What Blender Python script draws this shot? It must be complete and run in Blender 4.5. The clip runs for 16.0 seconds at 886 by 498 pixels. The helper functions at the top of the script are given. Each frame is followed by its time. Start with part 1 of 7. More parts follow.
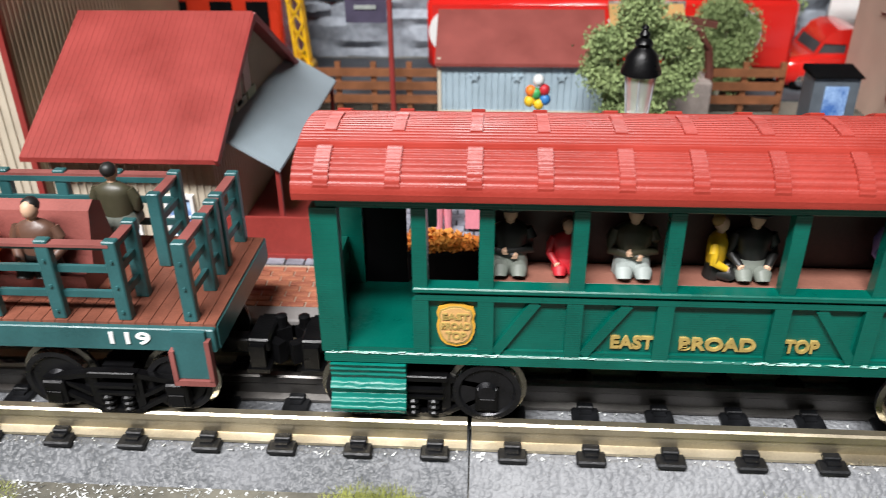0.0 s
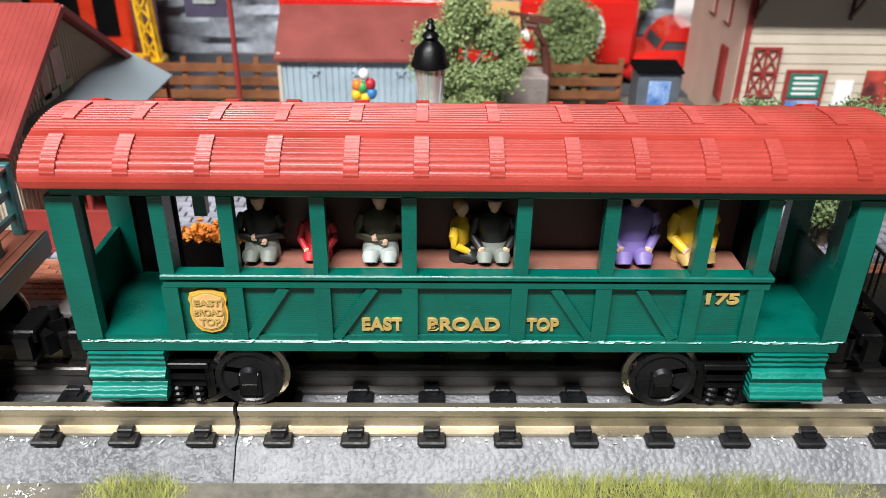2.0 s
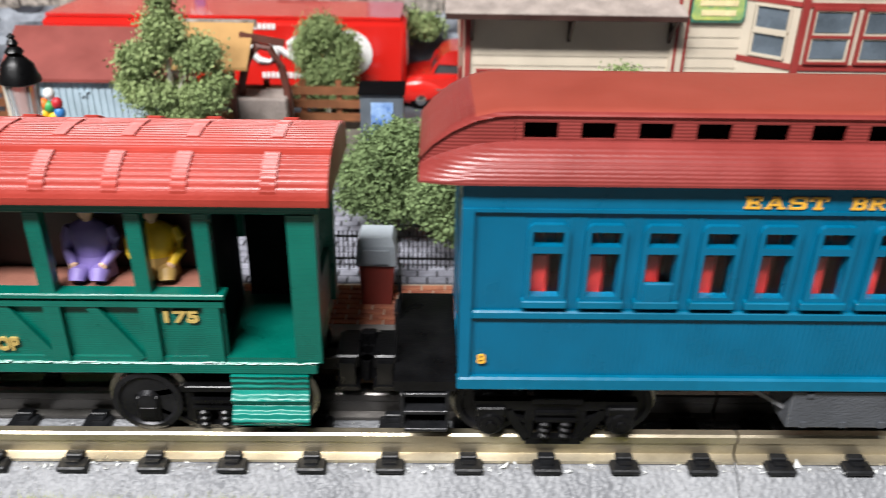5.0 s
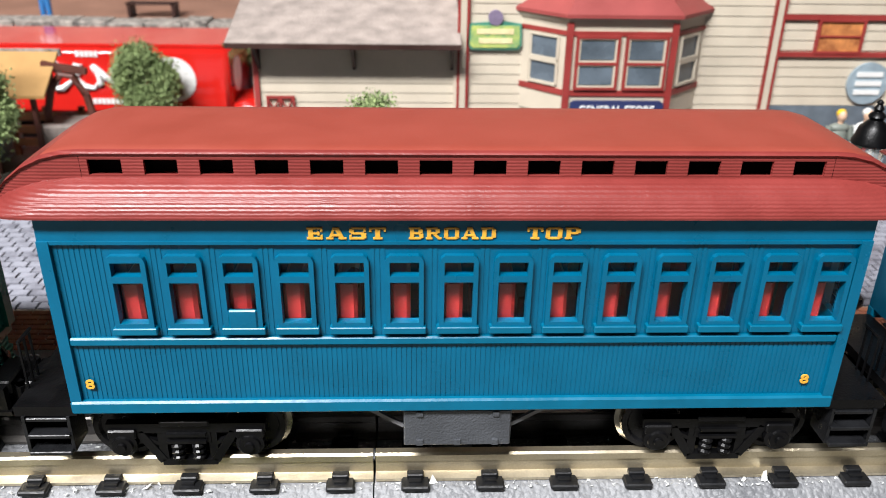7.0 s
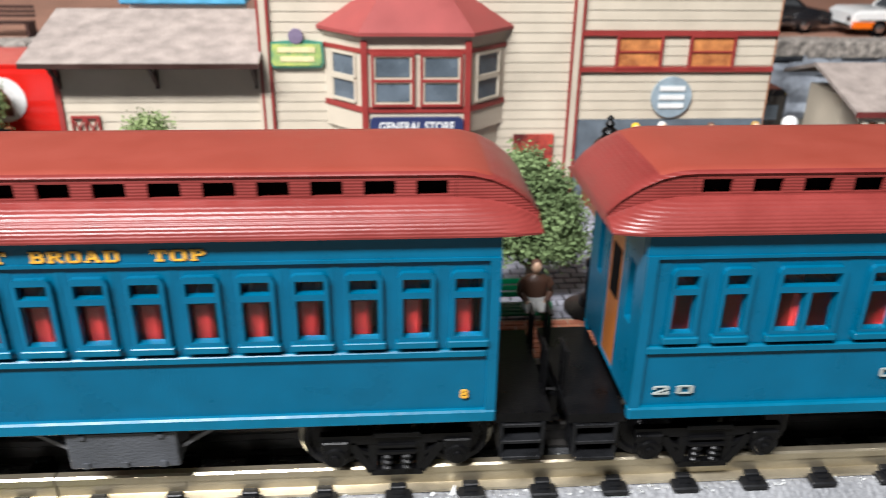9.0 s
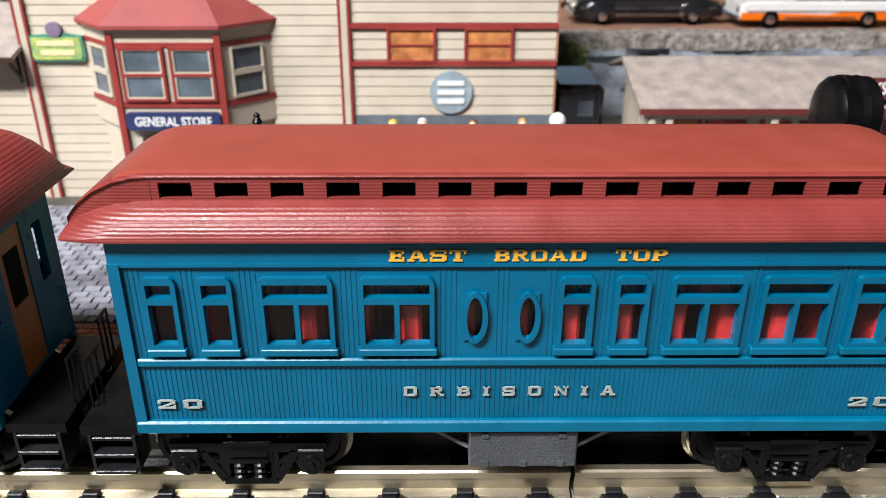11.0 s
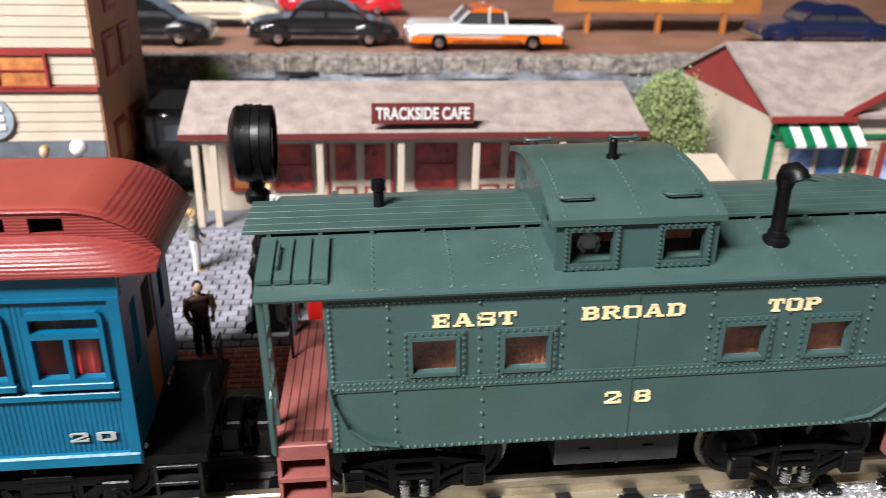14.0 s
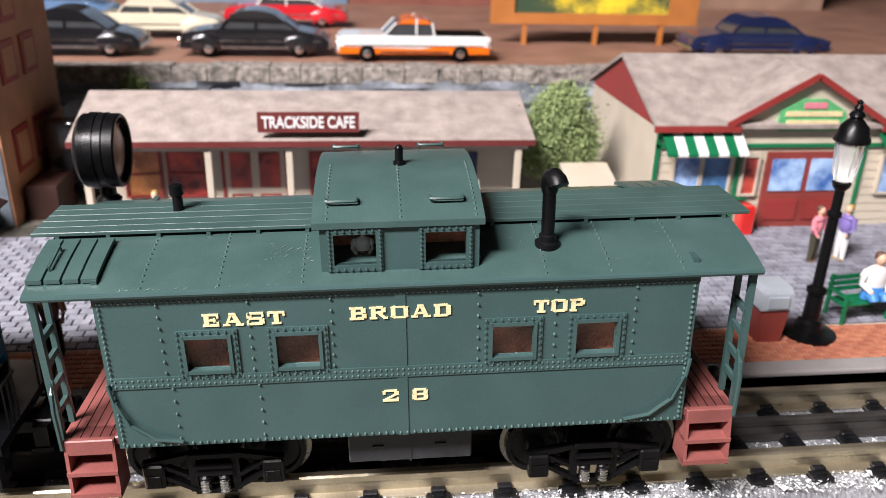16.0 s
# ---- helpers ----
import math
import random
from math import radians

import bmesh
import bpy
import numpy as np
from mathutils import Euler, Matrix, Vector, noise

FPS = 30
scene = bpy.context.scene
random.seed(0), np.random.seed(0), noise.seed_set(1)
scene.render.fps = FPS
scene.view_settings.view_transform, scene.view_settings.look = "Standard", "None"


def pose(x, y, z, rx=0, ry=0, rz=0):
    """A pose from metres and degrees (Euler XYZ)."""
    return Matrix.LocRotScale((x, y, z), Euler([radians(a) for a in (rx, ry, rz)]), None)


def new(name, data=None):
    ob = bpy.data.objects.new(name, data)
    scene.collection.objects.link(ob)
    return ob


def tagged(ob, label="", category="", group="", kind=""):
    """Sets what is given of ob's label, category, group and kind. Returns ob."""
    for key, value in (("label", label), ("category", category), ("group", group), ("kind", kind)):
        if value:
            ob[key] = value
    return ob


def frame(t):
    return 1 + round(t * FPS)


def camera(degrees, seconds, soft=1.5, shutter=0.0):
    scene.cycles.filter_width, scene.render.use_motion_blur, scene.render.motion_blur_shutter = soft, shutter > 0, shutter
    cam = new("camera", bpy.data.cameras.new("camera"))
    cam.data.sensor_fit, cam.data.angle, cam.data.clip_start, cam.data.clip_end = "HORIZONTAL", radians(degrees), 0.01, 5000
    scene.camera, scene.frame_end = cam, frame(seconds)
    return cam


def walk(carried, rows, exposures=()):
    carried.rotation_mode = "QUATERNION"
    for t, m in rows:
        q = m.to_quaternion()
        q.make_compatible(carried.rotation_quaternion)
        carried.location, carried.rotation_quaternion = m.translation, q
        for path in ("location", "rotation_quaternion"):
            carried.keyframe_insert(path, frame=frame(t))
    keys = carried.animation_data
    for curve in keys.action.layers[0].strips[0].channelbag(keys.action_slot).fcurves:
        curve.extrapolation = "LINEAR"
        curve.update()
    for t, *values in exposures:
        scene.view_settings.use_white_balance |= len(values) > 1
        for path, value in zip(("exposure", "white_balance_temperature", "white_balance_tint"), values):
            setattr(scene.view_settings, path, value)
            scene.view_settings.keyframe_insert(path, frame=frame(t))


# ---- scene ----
cam = camera(58.2, 16.0, soft=0.8, shutter=0.25)
METRES, EYE, TILT, LEAN, TURN = 0.72, 0.1522, 0.0, 0.0, 4.0
ROWS = [
    (0.0, 0.0, 0.0, 0.0, -0.32, -28.44, 0.6),
    (0.5, 0.0333, 0.0066, 0.003, -0.39, -28.51, 0.65),
    (1.0, 0.0496, 0.0076, 0.0009, -2.01, -28.57, 0.04),
    (1.5, 0.0549, -0.0058, -0.0012, -3.78, -28.57, -0.78),
    (2.0, 0.062, -0.011, -0.001, -4.7, -28.43, -0.74),
    (2.5, 0.0654, -0.0147, 0.0, -5.46, -28.08, -0.77),
    (3.0, 0.068, -0.0129, -0.001, -5.74, -27.85, -0.76),
    (3.5, 0.0672, -0.0136, 0.0005, -5.79, -27.54, -0.63),
    (4.0, 0.0777, -0.017, -0.0022, -6.34, -27.04, -0.94),
    (4.5, 0.1394, -0.0176, -0.011, -6.54, -26.57, -1.09),
    (5.0, 0.2414, -0.02, -0.0063, -4.58, -26.31, -0.89),
    (7.5, 0.3645, -0.0424, 0.005, -6.44, -24.97, -0.91),
    (8.0, 0.3686, -0.043, 0.0044, -6.84, -24.75, -0.97),
    (8.5, 0.3969, -0.0478, 0.0035, -7.59, -24.45, -0.92),
    (9.0, 0.4709, -0.0544, 0.0096, -8.09, -24.3, -0.76),
    (9.5, 0.5572, -0.0589, 0.009, -6.78, -24.34, -0.47),
    (10.0, 0.6184, -0.0561, 0.0087, -5.5, -24.63, -0.38),
    (12.5, 0.7185, -0.0634, 0.0127, -4.0, -24.96, 0.24),
    (13.0, 0.7882, -0.0654, 0.015, -6.51, -24.64, -0.47),
    (13.5, 0.8436, -0.0771, 0.0169, -9.64, -24.14, -1.29),
    (14.0, 0.8859, -0.0851, 0.0178, -10.85, -23.78, -1.42),
    (14.5, 0.9199, -0.0952, 0.0189, -11.16, -23.53, -1.56),
    (15.0, 0.9487, -0.1047, 0.021, -11.25, -23.26, -1.74),
    (15.5, 0.9618, -0.1079, 0.0194, -10.98, -23.19, -1.65),
    (16.0, 0.9597, -0.1092, 0.0211, -10.62, -23.03, -1.51),
]
EXPOSURES = [(0.0, -0.58, 6450, 10.0), (0.6, -0.58, 6450, 10.0), (1.4, -0.42, 6450, 10.0), (2.5, -0.42, 6450, 10.0), (4.0, -0.50, 6450, 10.0), (5.0, -0.30, 6450, 10.0), (9.0, -0.14, 6350, 10.0), (12.5, 0.02, 6450, 12.0), (14.5, 0.28, 6600, 16.0), (16.0, 0.32, 6600, 17.0)]
walk(cam, [(t, pose(0, 0, EYE, TILT, LEAN, TURN) @ pose(METRES * x, METRES * y, METRES * z, 90 + pitch, roll, yaw)) for t, x, y, z, yaw, pitch, roll in ROWS], EXPOSURES)
cam.data.dof.use_dof, cam.data.dof.focus_distance, cam.data.dof.aperture_fstop = True, 0.20, 21.0

# ---- light: a closed room with fluorescent ceiling panels over the layout ----
world = bpy.data.worlds.new("room_world")
scene.world = world
world.use_nodes = True
world.node_tree.nodes["Background"].inputs[0].default_value = (0.75, 0.8, 0.9, 1)
world.node_tree.nodes["Background"].inputs[1].default_value = 0.004
PANELS = [(-0.95, -0.72, 1.45), (-0.20, -0.72, 1.45)]
PANEL_WATTS = [45.0, 92.0]
for (px, py, pz), watts in zip(PANELS, PANEL_WATTS):
    lamp = bpy.data.lights.new("ceiling_panel_lamp", "AREA")
    lamp.shape, lamp.size, lamp.size_y, lamp.energy, lamp.color = "RECTANGLE", 0.70, 0.28, watts, (1.0, 0.985, 0.98)
    new("ceiling_panel_lamp", lamp).matrix_world = pose(px, py, pz - 0.012)


# ---- mesh helpers ----
ORIGIN = {}


def thing(name, loc, label, category, group="", kind="", turn=0.0, tilt=0.0):
    ob = new(name)
    ob.matrix_basis = pose(*loc, 0, tilt, turn)
    ob.empty_display_size = 0.01
    ORIGIN[ob] = Vector(loc)
    return tagged(ob, label, category, group, kind)


def finish(bm, origin, smooth):
    bmesh.ops.translate(bm, verts=bm.verts, vec=-origin)
    me = bpy.data.meshes.new("mesh")
    bm.to_mesh(me)
    bm.free()
    if smooth:
        me.shade_smooth()
        me.set_sharp_from_angle(angle=radians(38))
    return me


def part(name, bm, material, parent, label="", smooth=False):
    """One mesh object under a thing or a part; bm is in world places."""
    me = bm if isinstance(bm, bpy.types.Mesh) else finish(bm, ORIGIN[parent], smooth)
    if not me.materials:
        for m in material if isinstance(material, (list, tuple)) else [material]:
            me.materials.append(m)
    me.name = name
    ob = new(name, me)
    ob.parent = parent
    ORIGIN[ob] = ORIGIN[parent]
    return tagged(ob, label)


def solid(name, bm, material, label, category, kind="", group="", smooth=False, loc=(0, 0, 0)):
    """A thing that is one mesh."""
    me = finish(bm, Vector(loc), smooth)
    for m in material if isinstance(material, (list, tuple)) else [material]:
        me.materials.append(m)
    ob = new(name, me)
    ob.location = loc
    ORIGIN[ob] = Vector(loc)
    return tagged(ob, label, category, group, kind)


def nb():
    return bmesh.new()


def box(bm, x0, x1, y0, y1, z0, z1, mi=0, bevel=0.0):
    v = [bm.verts.new(p) for p in ((x0, y0, z0), (x1, y0, z0), (x1, y1, z0), (x0, y1, z0), (x0, y0, z1), (x1, y0, z1), (x1, y1, z1), (x0, y1, z1))]
    fs = [bm.faces.new([v[i] for i in q]) for q in ((0, 3, 2, 1), (4, 5, 6, 7), (0, 1, 5, 4), (1, 2, 6, 5), (2, 3, 7, 6), (3, 0, 4, 7))]
    for f in fs:
        f.material_index = mi
    if bevel:
        es = list({e for f in fs for e in f.edges})
        r = bmesh.ops.bevel(bm, geom=es, offset=bevel, segments=1, affect="EDGES")
        for f in r["faces"]:
            f.material_index = mi
    return bm


def bx(*a, bevel=0.0):
    return box(nb(), *a, bevel=bevel)


def prism(bm, pts, axis, a0, a1, mi=0):
    """A polygon pushed along an axis: pts are (y, z) for x, (x, z) for y, (x, y) for z."""
    def at(p, a):
        return {"x": (a, p[0], p[1]), "y": (p[0], a, p[1]), "z": (p[0], p[1], a)}[axis]
    lo, hi = [bm.verts.new(at(p, a0)) for p in pts], [bm.verts.new(at(p, a1)) for p in pts]
    n = len(pts)
    fs = [bm.faces.new(lo), bm.faces.new(hi[::-1])]
    fs += [bm.faces.new((lo[i], hi[i], hi[(i + 1) % n], lo[(i + 1) % n])) for i in range(n)]
    for f in fs:
        f.material_index = mi
    bmesh.ops.recalc_face_normals(bm, faces=fs)
    return bm


def bar(bm, a, b, w, h=None, mi=0):
    """A square bar from a to b."""
    a, b, h = Vector(a), Vector(b), h or w
    d = (b - a).normalized()
    up = Vector((0, 0, 1)) if abs(d.z) < 0.95 else Vector((0, 1, 0))
    s = d.cross(up).normalized() * (w / 2)
    u = s.cross(d).normalized() * (h / 2)
    q = [bm.verts.new(p + i * s + j * u) for p in (a, b) for i, j in ((-1, -1), (1, -1), (1, 1), (-1, 1))]
    fs = [bm.faces.new([q[k] for k in f]) for f in ((0, 1, 2, 3), (7, 6, 5, 4), (0, 4, 5, 1), (1, 5, 6, 2), (2, 6, 7, 3), (3, 7, 4, 0))]
    bmesh.ops.recalc_face_normals(bm, faces=fs)
    for f in fs:
        f.material_index = mi
    return bm


def lathe(bm, rings, centre, axis="z", n=16, mi=0):
    """A turned form: rings of (radius, height along the axis)."""
    c = Vector(centre)
    loops = []
    for r, h in rings:
        loop = []
        for i in range(n):
            a = 2 * math.pi * i / n
            u, w = r * math.cos(a), r * math.sin(a)
            loop.append(bm.verts.new(c + Vector({"z": (u, w, h), "y": (u, h, w), "x": (h, u, w)}[axis])))
        loops.append(loop)
    fs = [bm.faces.new((p[i], p[(i + 1) % n], q[(i + 1) % n], q[i])) for p, q in zip(loops, loops[1:]) for i in range(n)]
    fs += [bm.faces.new(loops[0]), bm.faces.new(loops[-1])]
    bmesh.ops.recalc_face_normals(bm, faces=fs)
    for f in fs:
        f.material_index = mi
    return bm


def tube(bm, pts, r, n=6, mi=0):
    """A round bar along points."""
    pts = [Vector(p) for p in pts]
    loops = []
    for k, p in enumerate(pts):
        d = (pts[min(k + 1, len(pts) - 1)] - pts[max(k - 1, 0)]).normalized()
        up = Vector((0, 0, 1)) if abs(d.z) < 0.9 else Vector((0, 1, 0))
        s = d.cross(up).normalized()
        u = s.cross(d)
        rr = r[k] if isinstance(r, (list, tuple)) else r
        loops.append([bm.verts.new(p + rr * (math.cos(2 * math.pi * i / n) * s + math.sin(2 * math.pi * i / n) * u)) for i in range(n)])
    fs = [bm.faces.new((p[i], p[(i + 1) % n], q[(i + 1) % n], q[i])) for p, q in zip(loops, loops[1:]) for i in range(n)]
    fs += [bm.faces.new(loops[0]), bm.faces.new(loops[-1])]
    bmesh.ops.recalc_face_normals(bm, faces=fs)
    for f in fs:
        f.material_index = mi
    return bm


def loft(bm, sections, mi=0):
    """Skin over closed sections of equal length, capped."""
    loops = [[bm.verts.new(p) for p in s] for s in sections]
    n = len(loops[0])
    fs = [bm.faces.new((p[i], p[(i + 1) % n], q[(i + 1) % n], q[i])) for p, q in zip(loops, loops[1:]) for i in range(n)]
    fs += [bm.faces.new(loops[0]), bm.faces.new(loops[-1])]
    bmesh.ops.recalc_face_normals(bm, faces=fs)
    for f in fs:
        f.material_index = mi
    return bm


def board_wall(parent, material, *runs, pitch=.0046):
    """Lapped siding boards on faces that look towards -y: runs are (x0, x1, y, z0, z1)."""
    for x0, x1, y, z0, z1 in runs:
        z = z0
        while z < z1 - .0005:
            zt = min(z + pitch, z1)
            part("clapboard", prism(nb(), [(y, z), (y - .0005, z), (y - .0001, zt), (y, zt)], "x", x0, x1), material, parent)
            z = zt


def pierced(bm, u0, u1, z0, z1, w0, w1, holes, axis="y", mi=0):
    """A wall with openings. It stands across the axis from w0 to w1; holes are (u0, u1, z0, z1)."""
    us = sorted({u0, u1, *(h[0] for h in holes), *(h[1] for h in holes)})
    us = [u for u in us if u0 <= u <= u1]
    for a, b in zip(us, us[1:]):
        cuts = sorted((h[2], h[3]) for h in holes if h[0] <= a + 1e-7 and h[1] >= b - 1e-7)
        z = z0
        for c0, c1 in cuts + [(z1, z1)]:
            if c0 > z + 1e-7:
                if axis == "y":
                    box(bm, a, b, w0, w1, z, c0, mi)
                else:
                    box(bm, w0, w1, a, b, z, c0, mi)
            z = max(z, c1)
    bmesh.ops.remove_doubles(bm, verts=bm.verts, dist=1e-7)
    return bm


def blob(bm, c, r, mi=0, sub=2, rough=0.0):
    """A rounded lump with radii r."""
    g = bmesh.ops.create_icosphere(bm, subdivisions=sub, radius=1.0)
    for v in g["verts"]:
        k = 1 + rough * noise.noise(Vector(v.co) * 2.1 + Vector(c) * 300)
        v.co = Vector((v.co.x * r[0] * k, v.co.y * r[1] * k, v.co.z * r[2] * k)) + Vector(c)
        for f in v.link_faces:
            f.material_index = mi
            f.smooth = True
    return bm


def words(name, text, x0, x1, z0, z1, y, material, parent, label="", depth=0.0003, heavy=0.0, axis="y"):
    """Raised lettering fitted into a rectangle on a face that looks towards -y (or +x, where x0, x1 run along y)."""
    cu = bpy.data.curves.new("lettering", "FONT")
    cu.body, cu.extrude, cu.offset = text, 0.02, heavy
    tmp = bpy.data.objects.new("lettering", cu)
    me = bpy.data.meshes.new_from_object(tmp)
    bpy.data.objects.remove(tmp)
    n = len(me.vertices)
    co = np.empty(n * 3)
    me.vertices.foreach_get("co", co)
    co = co.reshape(-1, 3)
    lo, hi = co.min(0), co.max(0)
    u = x0 + (co[:, 0] - lo[0]) / (hi[0] - lo[0]) * (x1 - x0)
    w = z0 + (co[:, 1] - lo[1]) / (hi[1] - lo[1]) * (z1 - z0)
    d = (co[:, 2] - lo[2]) / (hi[2] - lo[2]) * depth
    out = np.stack((u, y - d, w), 1) if axis == "y" else np.stack((y + d, u, w), 1)
    out = out - np.array(ORIGIN[parent])
    me.vertices.foreach_set("co", out.ravel())
    me.update()
    return part(name, me, material, parent, label)


def glyph(c):
    """A slab-serif capital as rectangles (x0, z0, x1, z1) and slanted strokes in a box one high; also its width."""
    lft, top, low, mid = (.08, 0, .34, 1), (.0, .85, .8, 1), (.0, 0, .8, .15), (.3, .43, .7, .57)
    feet = [(.0, 0, .42, .12), (.0, .88, .42, 1)]
    if c == "E":
        return [lft, top, low, mid, (.72, .66, .84, 1), (.72, 0, .84, .34), (.56, .34, .66, .66)], [], .86
    if c == "T":
        return [(.32, 0, .58, 1), (.0, .85, .9, 1), (.0, .64, .12, 1), (.78, .64, .9, 1), (.2, 0, .7, .13)], [], .9
    if c == "I":
        return [(.1, 0, .36, 1), (.0, 0, .46, .13), (.0, .87, .46, 1)], [], .46
    if c in "O0":
        return [(.0, .16, .25, .84), (.69, .16, .94, .84), (.14, .85, .8, 1), (.14, 0, .8, .15)], [(.05, .12, .2, .04, .16), (.74, .04, .89, .12, .16), (.05, .88, .2, .96, .16), (.74, .96, .89, .88, .16)], .94
    if c == "D":
        return [lft, (.0, .85, .76, 1), (.0, 0, .76, .15), (.68, .14, .94, .86)], [(.68, .06, .86, .16, .16), (.68, .94, .86, .84, .16)], .94
    if c in "BRP":
        body = [lft, (.0, .85, .74, 1), (.3, .44, .74, .58), (.62, .55, .88, .88)]
        if c == "B":
            return body + [(.0, 0, .78, .15), (.66, .12, .92, .46)], [], .92
        if c == "P":
            return body + feet, [], .9
        return body + feet + [(.74, 0, 1.0, .12)], [(.52, .46, .82, .08, .24)], 1.0
    if c == "A":
        return [(.0, 0, .38, .12), (.66, 0, 1.08, .12), (.3, .26, .76, .4), (.34, .88, .64, 1)], [(.18, .06, .46, .98, .14), (.84, .06, .56, .98, .26)], 1.08
    if c == "S":
        return [(.12, .85, .8, 1), (.0, .55, .26, .9), (.1, .43, .8, .58), (.64, .1, .9, .48), (.1, 0, .8, .15), (.76, .66, .88, 1), (.0, 0, .12, .34)], [], .9
    if c == "N":
        return [(.1, 0, .24, 1), (.76, 0, .9, 1), (.0, .88, .34, 1), (.64, .88, 1, 1), (.0, 0, .36, .12)], [(.2, .96, .8, .04, .26)], 1.0
    if c == "2":
        return [(.1, .86, .8, 1), (.0, .62, .16, .9), (.64, .55, .9, .9), (.0, 0, .9, .16), (.78, 0, .9, .32)], [(.12, .12, .76, .6, .2)], .9
    if c == "8":
        return [(.1, .87, .82, 1), (.1, .44, .82, .58), (.1, 0, .82, .13), (.02, .56, .26, .89), (.66, .56, .9, .89), (.0, .11, .26, .46), (.66, .11, .92, .46)], [], .92
    return [], [], .4


def slab(text, x0, x1, z0, z1, y, material, parent, label="", gap=.16, depth=.0003):
    """Slab-serif lettering, one mesh a word, fitted into a rectangle on a face that looks towards -y."""
    total = sum(glyph(c)[2] + gap for c in text) - gap
    kx, kz, u = (x1 - x0) / total, z1 - z0, 0.0
    bm = nb()
    for c in text:
        rects, strokes, w = glyph(c)
        k = 0
        for a, b, e, f in rects:
            k += 1
            box(bm, x0 + (u + a) * kx, x0 + (u + e) * kx, y - depth - k * 1.2e-5, y + .0001, z0 + b * kz, z0 + f * kz)
        for a, b, e, f, t in strokes:
            prism(bm, [(x0 + (u + a - t / 2) * kx, z0 + b * kz), (x0 + (u + a + t / 2) * kx, z0 + b * kz), (x0 + (u + e + t / 2) * kx, z0 + f * kz), (x0 + (u + e - t / 2) * kx, z0 + f * kz)], "y", y - depth * .95, y + .0001)
        u += w + gap
    return part("lettering", bm, material, parent, label)


# ---- materials ----
def nodes_of(m):
    m.use_nodes = True
    return m.node_tree.nodes, m.node_tree.links, m.node_tree.nodes["Principled BSDF"]


def surface(name, colour, rough=0.45, var=0.18, scale=120.0, bump=0.12, fine=1500.0, metal=0.0, dark=None, spread=0.5, stretch=(1, 1, 1), piece=0.0, coat=0.0, gloss=0.5):
    """Paint, wood, stone or metal: broad stains towards a second colour, fine grain, relief."""
    m = bpy.data.materials.new(name)
    ns, ln, bs = nodes_of(m)
    co = ns.new("ShaderNodeTexCoord")
    mp = ns.new("ShaderNodeMapping")
    mp.inputs["Scale"].default_value = stretch
    ln.new(co.outputs["Object"], mp.inputs["Vector"])
    n1, n2 = ns.new("ShaderNodeTexNoise"), ns.new("ShaderNodeTexNoise")
    for n, s, d in ((n1, scale, 4.0), (n2, fine, 3.0)):
        n.inputs["Scale"].default_value, n.inputs["Detail"].default_value = s, d
        ln.new(mp.outputs["Vector"], n.inputs["Vector"])
    dark = dark or tuple(c * (1 - 2.2 * var) for c in colour)
    light = tuple(min(1, c * (1 + 0.6 * var)) for c in colour)
    ramp = ns.new("ShaderNodeValToRGB")
    ramp.color_ramp.elements[0].position, ramp.color_ramp.elements[1].position = 0.5 - spread * 0.5, 0.5 + spread * 0.5
    ramp.color_ramp.elements[0].color, ramp.color_ramp.elements[1].color = (*dark, 1), (*light, 1)
    mixf = ns.new("ShaderNodeMath")
    mixf.operation = "MULTIPLY_ADD"
    ln.new(n2.outputs["Fac"], mixf.inputs[0])
    mixf.inputs[1].default_value = 0.35
    sub = ns.new("ShaderNodeMath")
    sub.operation = "SUBTRACT"
    ln.new(n1.outputs["Fac"], sub.inputs[0])
    sub.inputs[1].default_value = 0.175
    ln.new(sub.outputs[0], mixf.inputs[2])
    last = mixf.outputs[0]
    if piece:
        inf = ns.new("ShaderNodeObjectInfo")
        geo = ns.new("ShaderNodeNewGeometry")
        both = ns.new("ShaderNodeMath")
        both.operation = "ADD"
        ln.new(inf.outputs["Random"], both.inputs[0])
        ln.new(geo.outputs["Random Per Island"], both.inputs[1])
        sh = ns.new("ShaderNodeMath")
        sh.operation = "MULTIPLY_ADD"
        ln.new(both.outputs[0], sh.inputs[0])
        sh.inputs[1].default_value = piece
        ofs = ns.new("ShaderNodeMath")
        ofs.operation = "SUBTRACT"
        ln.new(last, ofs.inputs[0])
        ofs.inputs[1].default_value = piece
        ln.new(ofs.outputs[0], sh.inputs[2])
        last = sh.outputs[0]
    ln.new(last, ramp.inputs["Fac"])
    ln.new(ramp.outputs["Color"], bs.inputs["Base Color"])
    rr = ns.new("ShaderNodeMapRange")
    ln.new(n1.outputs["Fac"], rr.inputs["Value"])
    rr.inputs["From Min"].default_value, rr.inputs["From Max"].default_value = 0.3, 0.7
    rr.inputs["To Min"].default_value, rr.inputs["To Max"].default_value = max(0.03, rough - 0.08), min(1, rough + 0.08)
    ln.new(rr.outputs[0], bs.inputs["Roughness"])
    bs.inputs["Metallic"].default_value = metal
    bs.inputs["Coat Weight"].default_value = coat
    bs.inputs["Specular IOR Level"].default_value = gloss
    if bump:
        bp = ns.new("ShaderNodeBump")
        bp.inputs["Strength"].default_value, bp.inputs["Distance"].default_value = bump, 0.0008
        ln.new(n2.outputs["Fac"], bp.inputs["Height"])
        ln.new(bp.outputs["Normal"], bs.inputs["Normal"])
    return m


